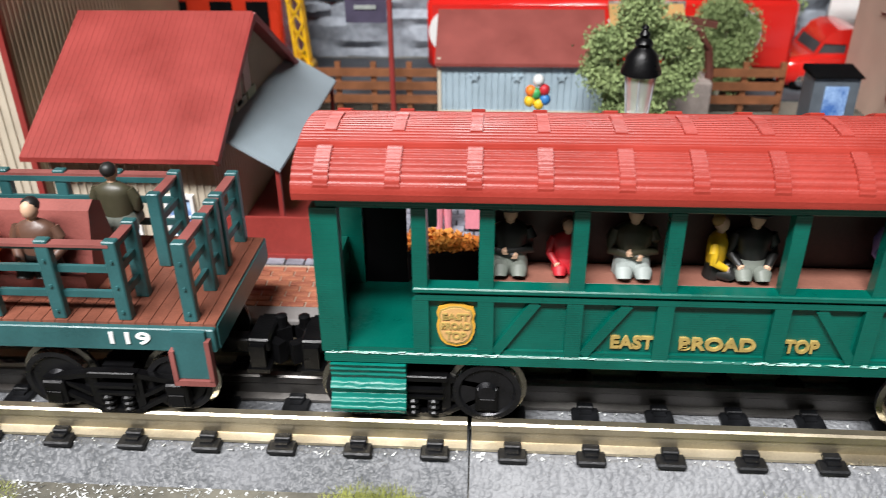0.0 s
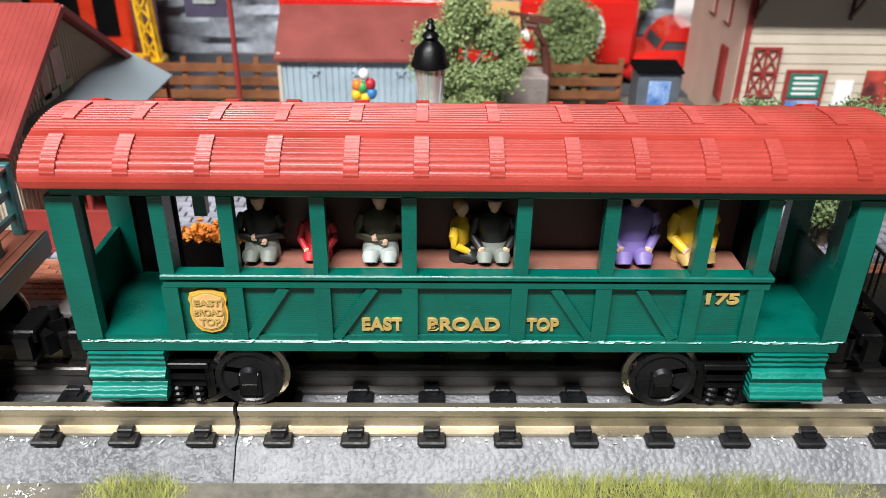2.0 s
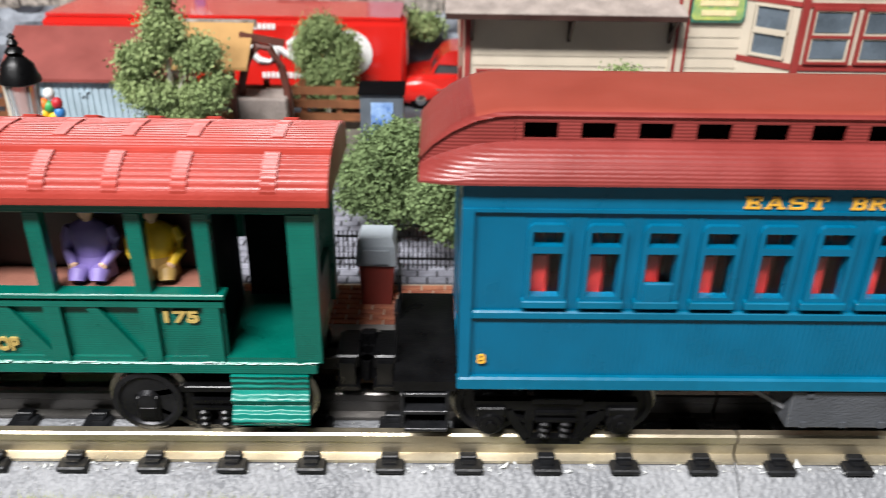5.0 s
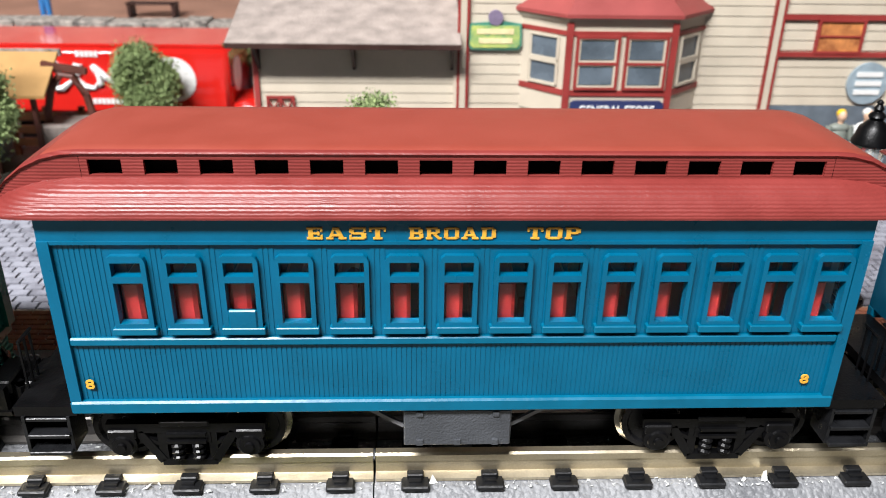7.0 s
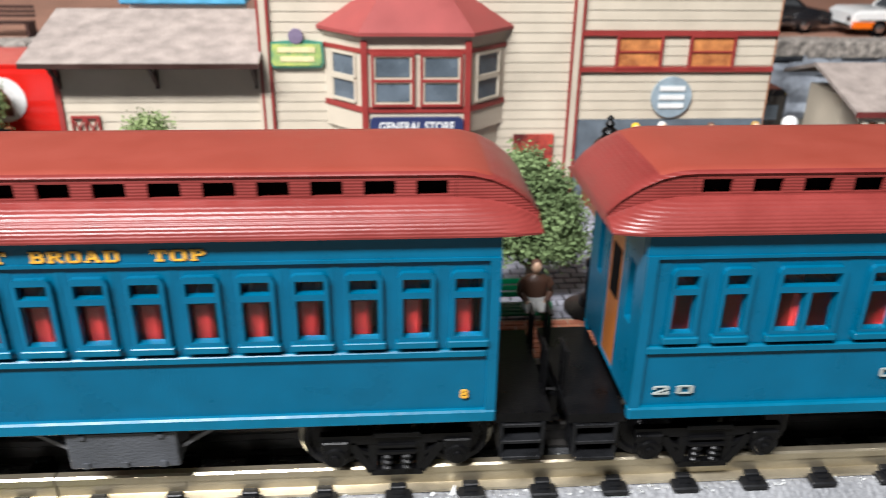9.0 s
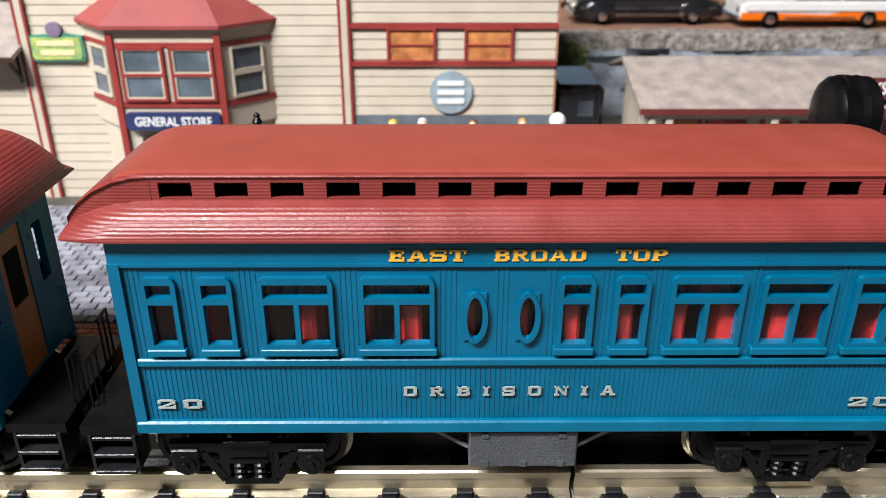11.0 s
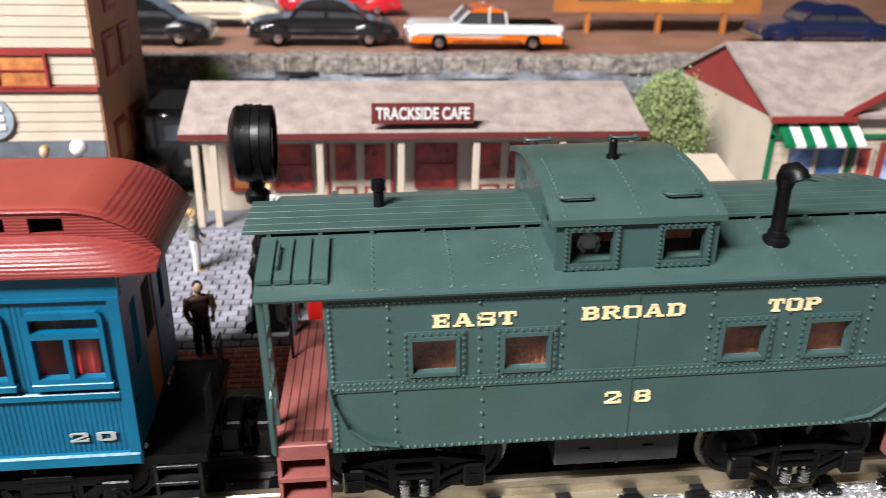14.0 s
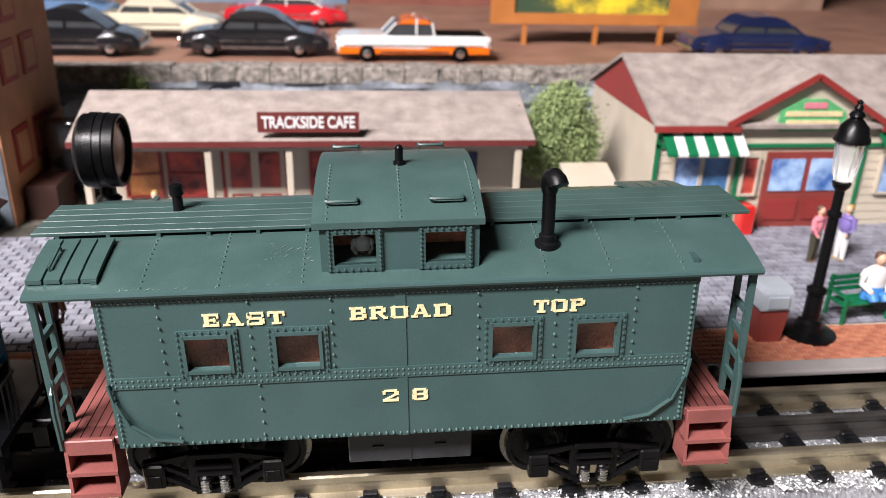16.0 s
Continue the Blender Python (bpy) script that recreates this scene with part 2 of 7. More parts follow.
def lined(m, direction, scale, strength, dist=0.0006):
    """Adds printed layer lines (waves across one axis) to a surface's relief."""
    ns, ln, bs = nodes_of(m)
    co = ns.new("ShaderNodeTexCoord")
    wv = ns.new("ShaderNodeTexWave")
    wv.bands_direction = direction
    wv.inputs["Scale"].default_value, wv.inputs["Distortion"].default_value = scale, 1.2
    wv.inputs["Detail"].default_value, wv.inputs["Detail Scale"].default_value = 2.0, 2.0
    ln.new(co.outputs["Object"], wv.inputs["Vector"])
    bp = ns.new("ShaderNodeBump")
    bp.inputs["Strength"].default_value, bp.inputs["Distance"].default_value = strength, dist
    ln.new(wv.outputs["Fac"], bp.inputs["Height"])
    old = bs.inputs["Normal"].links[0].from_socket if bs.inputs["Normal"].links else None
    if old:
        ln.new(old, bp.inputs["Normal"])
    ln.new(bp.outputs["Normal"], bs.inputs["Normal"])
    return m


def pebbled(m, scale, strength):
    """Adds small rounded moulded pebbles to a surface's relief."""
    ns, ln, bs = nodes_of(m)
    co = ns.new("ShaderNodeTexCoord")
    vo = ns.new("ShaderNodeTexVoronoi")
    vo.feature = "SMOOTH_F1"
    vo.inputs["Scale"].default_value, vo.inputs["Smoothness"].default_value = scale, 0.25
    ln.new(co.outputs["Object"], vo.inputs["Vector"])
    bp = ns.new("ShaderNodeBump")
    bp.invert = True
    bp.inputs["Strength"].default_value, bp.inputs["Distance"].default_value = strength, 0.0006
    ln.new(vo.outputs["Distance"], bp.inputs["Height"])
    if bs.inputs["Normal"].links:
        ln.new(bs.inputs["Normal"].links[0].from_socket, bp.inputs["Normal"])
    ln.new(bp.outputs["Normal"], bs.inputs["Normal"])
    return m


def clear(name, tint=(1, 1, 1), rough=0.02, ior=1.3, through_light=1.0):
    m = bpy.data.materials.new(name)
    ns, ln, bs = nodes_of(m)
    bs.inputs["Base Color"].default_value = (*tint, 1)
    bs.inputs["Roughness"].default_value, bs.inputs["IOR"].default_value = rough, ior
    bs.inputs["Transmission Weight"].default_value = through_light
    return m


M_GREEN = lined(surface("green_print_plastic", (0.0, 0.106, 0.076), 0.32, 0.12, 90, 0.06), "Z", 500, 0.10)
M_GREENSTEP = lined(surface("rough_green_print", (0.0, 0.17, 0.13), 0.38, 0.15, 90, 0.1), "Z", 190, 0.7)
M_REDROOF = lined(surface("red_print_plastic", (0.35, 0.036, 0.024), 0.45, 0.1, 80, 0.08), "Y", 700, 0.12)
M_BLUE = surface("blue_paint", (0.0, 0.108, 0.205), 0.32, 0.1, 90, 0.05, dark=(0.0, 0.09, 0.17), gloss=0.38)
M_BLUEGLOSS = surface("glossy_blue_paint", (0.0, 0.12, 0.215), 0.36, 0.1, 60, 0.12, fine=400, gloss=0.35)
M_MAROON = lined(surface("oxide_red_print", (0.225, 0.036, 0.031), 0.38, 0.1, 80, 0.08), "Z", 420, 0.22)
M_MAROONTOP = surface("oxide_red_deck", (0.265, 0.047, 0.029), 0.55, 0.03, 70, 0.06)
M_CABOOSE = surface("dark_green_paint", (0.040, 0.080, 0.078), 0.27, 0.18, 60, 0.06, dark=(0.036, 0.074, 0.07))
# Lighter than the body paint: the rivet heads' highlights are put in the colour.
M_RIVET = surface("rivet_glint_paint", (0.085, 0.14, 0.13), 0.22, 0.15, 200, 0.0)
M_CABROOF = surface("worn_green_roof_paint", (0.044, 0.084, 0.077), 0.36, 0.2, 70, 0.1, dark=(0.036, 0.072, 0.066))
M_STEPRED = surface("brown_red_plastic", (0.26, 0.08, 0.07), 0.5, 0.15, 90, 0.1)
M_BLACK = surface("black_plastic", (0.004, 0.004, 0.0045), 0.34, 0.2, 150, 0.1, gloss=0.22)
# Charcoal lighter than M_BLACK, standing in for highlights on the coach steps.
M_STEPBLACK = surface("charcoal_step", (0.012, 0.0125, 0.014), 0.3, 0.3, 150, 0.15, gloss=0.3)
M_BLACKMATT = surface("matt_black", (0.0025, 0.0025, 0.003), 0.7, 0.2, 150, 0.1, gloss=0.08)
M_WHEEL = surface("dark_wheel_metal", (0.018, 0.018, 0.02), 0.3, 0.2, 200, 0.05, metal=0.5, gloss=0.3)
M_TREAD = surface("bright_wheel_tread", (0.26, 0.25, 0.22), 0.25, 0.15, 200, 0.05, metal=1.0)
M_CHROME = surface("bright_metal", (0.75, 0.75, 0.75), 0.2, 0.1, 200, 0.0, metal=1.0)
M_RAIL = surface("nickel_rail", (0.74, 0.66, 0.50), 0.34, 0.14, 55, 0.05, metal=0.9, dark=(0.44, 0.37, 0.25), spread=0.7)
M_RAILTOP = surface("worn_rail_head", (0.86, 0.8, 0.68), 0.26, 0.1, 60, 0.02, metal=0.95)
M_ROADBED = pebbled(surface("grey_roadbed_plastic", (0.23, 0.235, 0.245), 0.5, 0.22, 60, 0.6, fine=900, dark=(0.13, 0.135, 0.145)), 640, 0.85)
M_ROADOLD = pebbled(surface("older_grey_roadbed_plastic", (0.16, 0.165, 0.175), 0.45, 0.3, 60, 0.6, fine=900, dark=(0.07, 0.075, 0.08)), 640, 0.85)
M_TIE = surface("black_tie_plastic", (0.009, 0.0095, 0.011), 0.42, 0.3, 250, 0.15, gloss=0.35)
M_CREAM = surface("cream_siding", (0.56, 0.49, 0.385), 0.55, 0.06, 60, 0.06)
M_DARKTRIM = surface("dark_brown_red_trim", (0.15, 0.028, 0.025), 0.5, 0.1, 80, 0.06)
M_TAN = surface("tan_siding", (0.5, 0.40, 0.29), 0.6, 0.08, 60, 0.08)
M_TRIM = surface("barn_red_trim", (0.29, 0.035, 0.03), 0.5, 0.1, 80, 0.06)
M_BARNROOF = surface("barn_red_roof", (0.29, 0.038, 0.031), 0.5, 0.14, 40, 0.1, fine=700)
M_SHINGLE = surface("grey_tan_shingle", (0.38, 0.32, 0.285), 0.85, 0.18, 120, 0.6, fine=900)
M_GREYROOF = surface("grey_tin_roof", (0.33, 0.4, 0.44), 0.4, 0.08, 40, 0.05)
M_SHEDROOF = surface("brown_shed_roof", (0.22, 0.045, 0.035), 0.55, 0.12, 60, 0.08)
M_SHEDWALL = surface("grey_blue_planks", (0.36, 0.46, 0.52), 0.6, 0.12, 60, 0.1)
M_FENCE = surface("orange_brown_fence", (0.24, 0.09, 0.035), 0.6, 0.2, 100, 0.15)
M_TRUCKRED = surface("glossy_red_enamel", (0.60, 0.017, 0.012), 0.18, 0.05, 40, 0.02, coat=0.5)
M_WHITE = surface("white_paint", (0.8, 0.8, 0.78), 0.45, 0.05, 60, 0.04)
M_ROCK = surface("grey_cast_stone", (0.31, 0.34, 0.38), 0.85, 0.42, 42, 1.0, fine=260, dark=(0.10, 0.11, 0.13), spread=0.45)
M_COPING = pebbled(surface("rough_grey_coping", (0.36, 0.32, 0.28), 0.9, 0.4, 190, 1.0, fine=420, dark=(0.10, 0.09, 0.08), spread=0.35), 210, 1.0)
M_STREET = surface("brown_street", (0.32, 0.165, 0.11), 0.7, 0.14, 30, 0.2)
M_ASPHALT = surface("dark_asphalt", (0.055, 0.06, 0.07), 0.8, 0.25, 60, 0.4)
M_PAVE = surface("grey_pavement", (0.2, 0.21, 0.24), 0.75, 0.2, 50, 0.3)
M_BRICK = surface("orange_brick", (0.52, 0.21, 0.115), 0.75, 0.25, 200, 0.3, piece=0.22, dark=(0.33, 0.10, 0.06))
M_MORTAR = surface("pale_mortar", (0.55, 0.43, 0.33), 0.9, 0.15, 100, 0.3)
M_PAVER = surface("grey_paver", (0.27, 0.275, 0.32), 0.75, 0.2, 200, 0.3, piece=0.3, dark=(0.12, 0.12, 0.145))
M_JOINT = surface("dark_joint", (0.035, 0.035, 0.04), 0.9, 0.2, 100, 0.2)
M_GROUND = surface("layout_board_scenery", (0.16, 0.15, 0.12), 0.9, 0.35, 25, 0.6, fine=400)
M_LEAF = surface("foam_foliage", (0.29, 0.36, 0.155), 0.85, 0.3, 90, 0.0, piece=0.16, dark=(0.14, 0.20, 0.07))
M_LEAF2 = surface("dark_foam_foliage", (0.19, 0.26, 0.11), 0.85, 0.3, 90, 0.0, piece=0.12, dark=(0.09, 0.14, 0.05))
M_GRASS = surface("yellow_green_grass", (0.34, 0.36, 0.09), 0.8, 0.25, 90, 0.0, piece=0.3, dark=(0.16, 0.19, 0.04))
M_FLAKE = surface("white_flakes", (0.75, 0.77, 0.76), 0.7, 0.1, 200, 0.0)
M_BARK = surface("brown_bark", (0.11, 0.075, 0.05), 0.85, 0.3, 200, 0.3)
M_YELLOWGOLD = surface("gold_lettering", (0.74, 0.39, 0.045), 0.4, 0.1, 300, 0.02)
M_GOLDDULL = surface("dull_gold_lettering", (0.46, 0.33, 0.10), 0.4, 0.15, 300, 0.02)
M_SILVER = surface("silver_grey_lettering", (0.33, 0.36, 0.34), 0.4, 0.12, 300, 0.02)
M_PALEGOLD = surface("pale_gold_lettering", (0.80, 0.68, 0.38), 0.4, 0.1, 300, 0.02)
M_SEATRED = surface("red_seat_plastic", (0.36, 0.022, 0.018), 0.35, 0.15, 90, 0.05)
# Brown taken down very dark, so the colour holds the shade inside the cars.
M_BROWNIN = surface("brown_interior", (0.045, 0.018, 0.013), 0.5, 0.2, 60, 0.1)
M_SEATBROWN = surface("brown_bench", (0.28, 0.12, 0.085), 0.45, 0.15, 60, 0.08)
M_DECKBROWN = surface("brown_deck_planks", (0.27, 0.09, 0.055), 0.5, 0.2, 90, 0.12, piece=0.2)
M_TEALRAIL = surface("dark_teal_rail_paint", (0.03, 0.115, 0.12), 0.35, 0.15, 90, 0.08)
M_DOORWOOD = surface("orange_wood_door", (0.46, 0.15, 0.03), 0.35, 0.15, 60, 0.06, stretch=(1, 1, 0.15))
M_GLASS = clear("window_glass", (0.95, 0.97, 1.0))
M_NAVY = surface("navy_paint", (0.03, 0.04, 0.12), 0.4, 0.1, 80, 0.03)
M_GREYWIN = surface("blue_grey_window_film", (0.12, 0.15, 0.18), 0.25, 0.25, 60, 0.02)
M_BINRED = surface("dull_red_bin", (0.26, 0.045, 0.035), 0.5, 0.1, 80, 0.05)
M_BINGREY = surface("grey_bin_lid", (0.38, 0.42, 0.46), 0.45, 0.1, 80, 0.05)
M_AWNGREEN = surface("green_trim_paint", (0.0, 0.16, 0.06), 0.45, 0.1, 80, 0.05)
M_BILLORANGE = surface("orange_brown_board", (0.55, 0.2, 0.05), 0.5, 0.1, 40, 0.05)
# Room shell colours are kept dark to hold its bounce light down.
M_PLASTER = surface("room_wall_paint", (0.1, 0.1, 0.1), 0.8, 0.05, 3, 0.1)
M_CEIL = surface("ceiling_tiles", (0.2, 0.2, 0.2), 0.9, 0.05, 5, 0.2)
M_FLOOR = surface("room_floor_carpet", (0.08, 0.075, 0.07), 0.9, 0.2, 8, 0.3)
M_SKIN = surface("figure_flesh_paint", (0.66, 0.42, 0.28), 0.5, 0.08, 90, 0.02)
M_CLOTH = {k: surface("figure_paint_" + k, c, 0.45, 0.1, 120, 0.04) for k, c in dict(
    dark=(0.014, 0.014, 0.013), olive=(0.06, 0.055, 0.032), white=(0.72, 0.72, 0.7), red=(0.5, 0.02, 0.03), purple=(0.2, 0.15, 0.4),
    yellow=(0.8, 0.5, 0.02), tan=(0.42, 0.26, 0.08), blue=(0.04, 0.2, 0.5), pink=(0.75, 0.25, 0.3), grey=(0.2, 0.22, 0.19), orange=(0.85, 0.2, 0.02),
    brown=(0.12, 0.06, 0.04), pale=(0.36, 0.40, 0.38), green=(0.05, 0.35, 0.1)).items()}

# ---- room and layout board ----
# Unseen room shell, added round the layout; dark, so little light bounces back.
solid("floor", bx(-2.2, 3.0, -2.0, 2.6, -1.02, -1.0), M_FLOOR, "dark carpeted room floor", "floor", "structure")
solid("ceiling", bx(-2.2, 3.0, -2.0, 2.6, 1.5, 1.54), M_CEIL, "dark grey tiled ceiling of the unseen train room", "ceiling", "structure")
for nm, a in (("wall_south", (-2.2, 3.0, -2.06, -2.0, -1, 1.5)), ("wall_north", (-2.2, 3.0, 2.6, 2.66, -1, 1.5)), ("wall_west", (-2.26, -2.2, -2, 2.6, -1, 1.5)), ("wall_east", (3.0, 3.06, -2, 2.6, -1, 1.5))):
    solid(nm, bx(*a), M_PLASTER, "plain dark grey wall of the unseen room", "wall", "structure")
for px, py, pz in PANELS:
    fx = thing("ceiling_light", (px, py, 1.5), "white fluorescent ceiling light with a metal frame", "ceiling light", "ceiling lights of the room")
    part("housing", bx(px - 0.62, px + 0.62, py - 0.19, py + 0.19, 1.462, 1.5, bevel=0.004), M_WHITE, fx)

YC = 0.1745          # middle rail
TOP = 0.017          # rail head
DECK = 0.016         # level of the town
# scenery sheet: low strip before the track, raised town behind, upper street on a wall
bm = nb()
prism(bm, [(-0.06, -0.09), (-0.06, -0.003), (0.10, -0.003), (0.135, 0.0015), (0.2, 0.0015), (0.2, DECK), (0.56, DECK), (0.56, 0.0), (1.5, 0.0), (1.5, -0.09)], "x", -0.75, 1.75)
solid("ground", bm, M_GROUND, "brown scenery board under the model railway", "ground", "structure")
solid("pavement", bx(-0.75, 1.75, 0.2345, 0.3455, DECK, DECK + 0.0012), M_JOINT, "grey cobbled town square paving", "pavement", "structure")
bm = nb()
prism(bm, [(0.2, 0.0), (0.2, 0.0172), (0.2005, 0.0178), (0.2075, 0.0178), (0.2075, 0.0)], "x", -0.75, 1.75)
solid("kerb", bm, surface("grey_kerb", (0.30, 0.28, 0.27), 0.7, 0.15, 40, 0.15), "smooth grey platform edge beside the track", "kerb", "structure")
PLATFORM = solid("platform", bx(-0.75, 1.75, 0.2076, 0.2344, DECK, DECK + 0.0012), M_MORTAR, "brick station platform strip along the track", "platform", "structure")
solid("road", bx(-0.75, 0.56, 0.425, 0.504, DECK, DECK + 0.001), M_ASPHALT, "dark asphalt back road below the stone wall", "road", "structure")

# retaining wall, coping and upper street
bm = nb()
nx, nz = 260, 10
grid = [[bm.verts.new((-0.75 + 2.5 * i / nx, 0.512 + 0.006 * noise.noise(Vector((i * 0.35, j * 0.8, 0))) + 0.004 * noise.noise(Vector((i * 0.9, j * 1.7, 5))), DECK - 0.004 + 0.048 * j / nz)) for j in range(nz + 1)] for i in range(nx + 1)]
back = [[bm.verts.new((-0.75 + 2.5 * i / nx, 0.54, DECK - 0.004 + 0.048 * j)) for j in range(2)] for i in (0, nx)]
for i in range(nx):
    for j in range(nz):
        bm.faces.new((grid[i][j], grid[i + 1][j], grid[i + 1][j + 1], grid[i][j + 1]))
bm.faces.new((back[0][0], back[0][1], back[1][1], back[1][0]))
solid("retaining_wall", bm, M_ROCK, "grey cast rock retaining wall behind the town", "wall", "structure", smooth=True)
COPING = thing("coping", (0.5, 0.522, 0.058), "rough grey stone coping along the upper street", "coping", kind="structure")
x = -0.75
while x < 1.75:
    w = random.uniform(0.014, 0.024)
    part("stone", bx(x, x + w - 0.0003, 0.512 + random.uniform(-.0008, .0008), 0.532, 0.058, 0.0685 + random.uniform(-.0008, .0008), bevel=0.0006), M_COPING, COPING)
    x += w
solid("street", bx(-0.75, 1.75, 0.5325, 1.46, 0.02, 0.0625), M_STREET, "brown paved upper street with parked cars", "street", "structure")

# ---- track ----
TRACK = thing("railway_track", (0.4, YC, 0.0), "three-rail model track on grey plastic roadbed", "track", kind="structure")
SECT = 0.2574
for k in range(-2, 6):
    x0, x1 = -0.0045 + k * SECT, -0.0045 + (k + 1) * SECT - 0.0004
    prof = [(0.1455, 0.001), (0.1528, 0.0084), (0.1545, 0.0088), (0.1945, 0.0088), (0.1962, 0.0084), (0.1998, 0.0035), (0.1998, 0.001)]
    part("roadbed_section", prism(nb(), prof, "x", x0, x1), M_ROADOLD if k == -1 else M_ROADBED, TRACK, smooth=True)
    for y in (0.158, YC, 0.191):
        pr = [(-.0030, .0092), (-.0030, .0100), (-.0009, .0109), (-.0009, .0142), (-.0016, .0148), (-.0016, .0166), (-.0010, .0171), (.0010, .0171), (.0016, .0166), (.0016, .0148), (.0009, .0142), (.0009, .0109), (.0030, .0100), (.0030, .0092)]
        if y == YC:
            pr = [(a * 0.8, b) for a, b in pr]
        part("rail", prism(nb(), [(y + a, b) for a, b in pr], "x", x0 + 0.0003, x1 - (0.0005 if k else 0.0)), M_RAIL if y != YC else surface("dark_middle_rail", (0.16, 0.15, 0.14), 0.35, 0.2, 60, 0.05, metal=0.8) if k == -2 else bpy.data.materials["dark_middle_rail"], TRACK, smooth=True)
tie = nb()
box(tie, -0.0037, 0.0037, -0.0232, 0.0232, -0.001, 0.0006, bevel=0.0004)
for y in (-0.0165, 0.0, 0.0165):
    for s in (-1, 1):
        box(tie, -0.0022, 0.0022, y + s * 0.0025 - 0.0011, y + s * 0.0025 + 0.0011, 0.0006, 0.0022, bevel=0.0003)
        box(tie, -0.0016, 0.0016, y + s * 0.0042 - 0.0008, y + s * 0.0042 + 0.0008, 0.0006, 0.0012)
tie_me = finish(tie, Vector((0, 0, 0)), False)
for k in range(-24, 70):
    t_ob = part("tie", tie_me, M_TIE, TRACK)
    t_ob.location = (0.0063 + 0.0198 * k - 0.4, 0, 0.0096)


# ---- rolling stock parts ----
def side_frame(bm, xc, y, kind):
    """Cast truck side with pedestals, journals and springs, seen from the side; y is its outer face."""
    s = 1 if y > YC else -1
    y0, y1 = sorted((y, y - s * 0.0022))
    a, zt = 0.0160, TOP + 0.0085
    ym, d = (y0 + y1) / 2, y1 - y0
    if kind == "arch":
        runs = [(-a - .003, .0012, -.0062, .0036, .0015), (-.0062, .0036, .0062, .0036, .0017), (.0062, .0036, a + .003, .0012, .0015),
                (-a, -.0012, -.0052, -.0074, .0012), (-.0056, -.0078, .0056, -.0078, .0014), (.0052, -.0074, a, -.0012, .0012),
                (-.0058, -.0078, -.0058, .0036, .0016), (.0058, -.0078, .0058, .0036, .0016), (-.0056, -.0008, .0056, -.0008, .0034)]
    else:
        runs = [(-a - .004, .0022, a + .004, .0022, .0028), (-.0120, .0010, -.0066, -.0082, .0022), (.0120, .0010, .0066, -.0082, .0022),
                (-.0070, -.0086, .0070, -.0086, .0018), (-.0064, -.0086, -.0064, .0020, .0017), (.0064, -.0086, .0064, .0020, .0017), (-.0060, -.0008, .0060, -.0008, .0030)]
    for u0, w0, u1, w1, th in runs:
        bar(bm, (xc + u0, ym, zt + w0), (xc + u1, ym, zt + w1), d, th)
    yo = y + s * 0.0010
    lo, hi = min(yo, y1 if s < 0 else y0), max(yo, y1 if s < 0 else y0)
    for dx in (-a, a):
        if kind == "arch":
            box(bm, xc + dx - .0029, xc + dx + .0029, lo, hi, zt - .0056, zt + .0018, bevel=0.0005)
            box(bm, xc + dx - .0019, xc + dx + .0019, *sorted((yo, yo + s * .0004)), zt - .0044, zt - .0012, bevel=0.0001)
        else:
            box(bm, xc + dx - .0036, xc + dx + .0036, lo, hi, zt - .0006, zt + .0022, bevel=0.0004)
            lathe(bm, [(.0036, y - s * .001), (.0036, y + s * .0008), (.0028, y + s * .0011), (.0026, y + s * .0018), (.0013, y + s * .0019), (.0012, y + s * .0027)], (xc + dx, 0, zt - .0022), axis="y", n=16)
    for dz in (-.0020, .0002):
        box(bm, xc - .0050, xc + .0050, *sorted((y, yo)), zt + dz, zt + dz + .0008)
    for dx in (-.0026, .0026):
        for q in range(3):
            lathe(bm, [(.0011, zt - .0074 + q * .0018), (.0017, zt - .0069 + q * .0018), (.0017, zt - .0063 + q * .0018), (.0011, zt - .0058 + q * .0018)], (xc + dx, y - s * .0002, 0), n=10)
    for dx in (-.0112, .0112):
        bar(bm, (xc + dx * 1.25, ym, zt + .0010), (xc + dx * .62, ym, zt - .0030), d * .8, .0010)
    box(bm, xc - .0062, xc + .0062, *sorted((y, y + s * .0012)), zt + .0034, zt + .0052, bevel=0.0003)


def truck(car, xc, kind="arch", half=0.019, springs=False):
    tr = part("truck", bx(xc - .004, xc + .004, YC - half + .003, YC + half - .003, TOP + .006, TOP + .013), M_BLACKMATT, car, "black plastic four-wheel truck")
    for s in (-1, 1):
        bm = nb()
        side_frame(bm, xc, YC + s * half, kind)
        part("side_frame", bm, M_BLACK, tr)
        for dx in (-.016, .016):
            r = 0.0088
            bm = nb()
            ys = YC + s * 0.0130
            lathe(bm, [(r + .0012, 0), (r + .0012, s * .001), (r, s * .0014), (r - .0002, s * .0036), (r - .0016, s * .0037), (r - .0022, s * .0030), (.003, s * .0030), (.0022, s * .0042)], (xc + dx, ys, TOP + r), axis="y", n=28)
            for f in bm.faces:
                f.material_index = 1 if abs((f.calc_center_median() - Vector((xc + dx, f.calc_center_median().y, TOP + r))).length - r) < .0009 else 0
            part("wheel", bm, [M_WHEEL, M_TREAD], tr, smooth=True)
        if springs:
            for dx in (-.0026, .0026):
                bm = nb()
                for q in range(4):
                    lathe(bm, [(.0010, 0), (.0015, .0003), (.0015, .0007), (.0010, .001)], (xc + dx, YC + s * (half + .0006), TOP + .0012 + q * .001), n=8)
                part("coil_spring", bm, M_CHROME, tr, "bright coil spring", smooth=True)
    for dx in (-.016, .016):
        part("axle", lathe(nb(), [(.0012, YC - .013), (.0012, YC + .013)], (xc + dx, 0, TOP + .0088), axis="y", n=8), M_WHEEL, tr)
    return tr


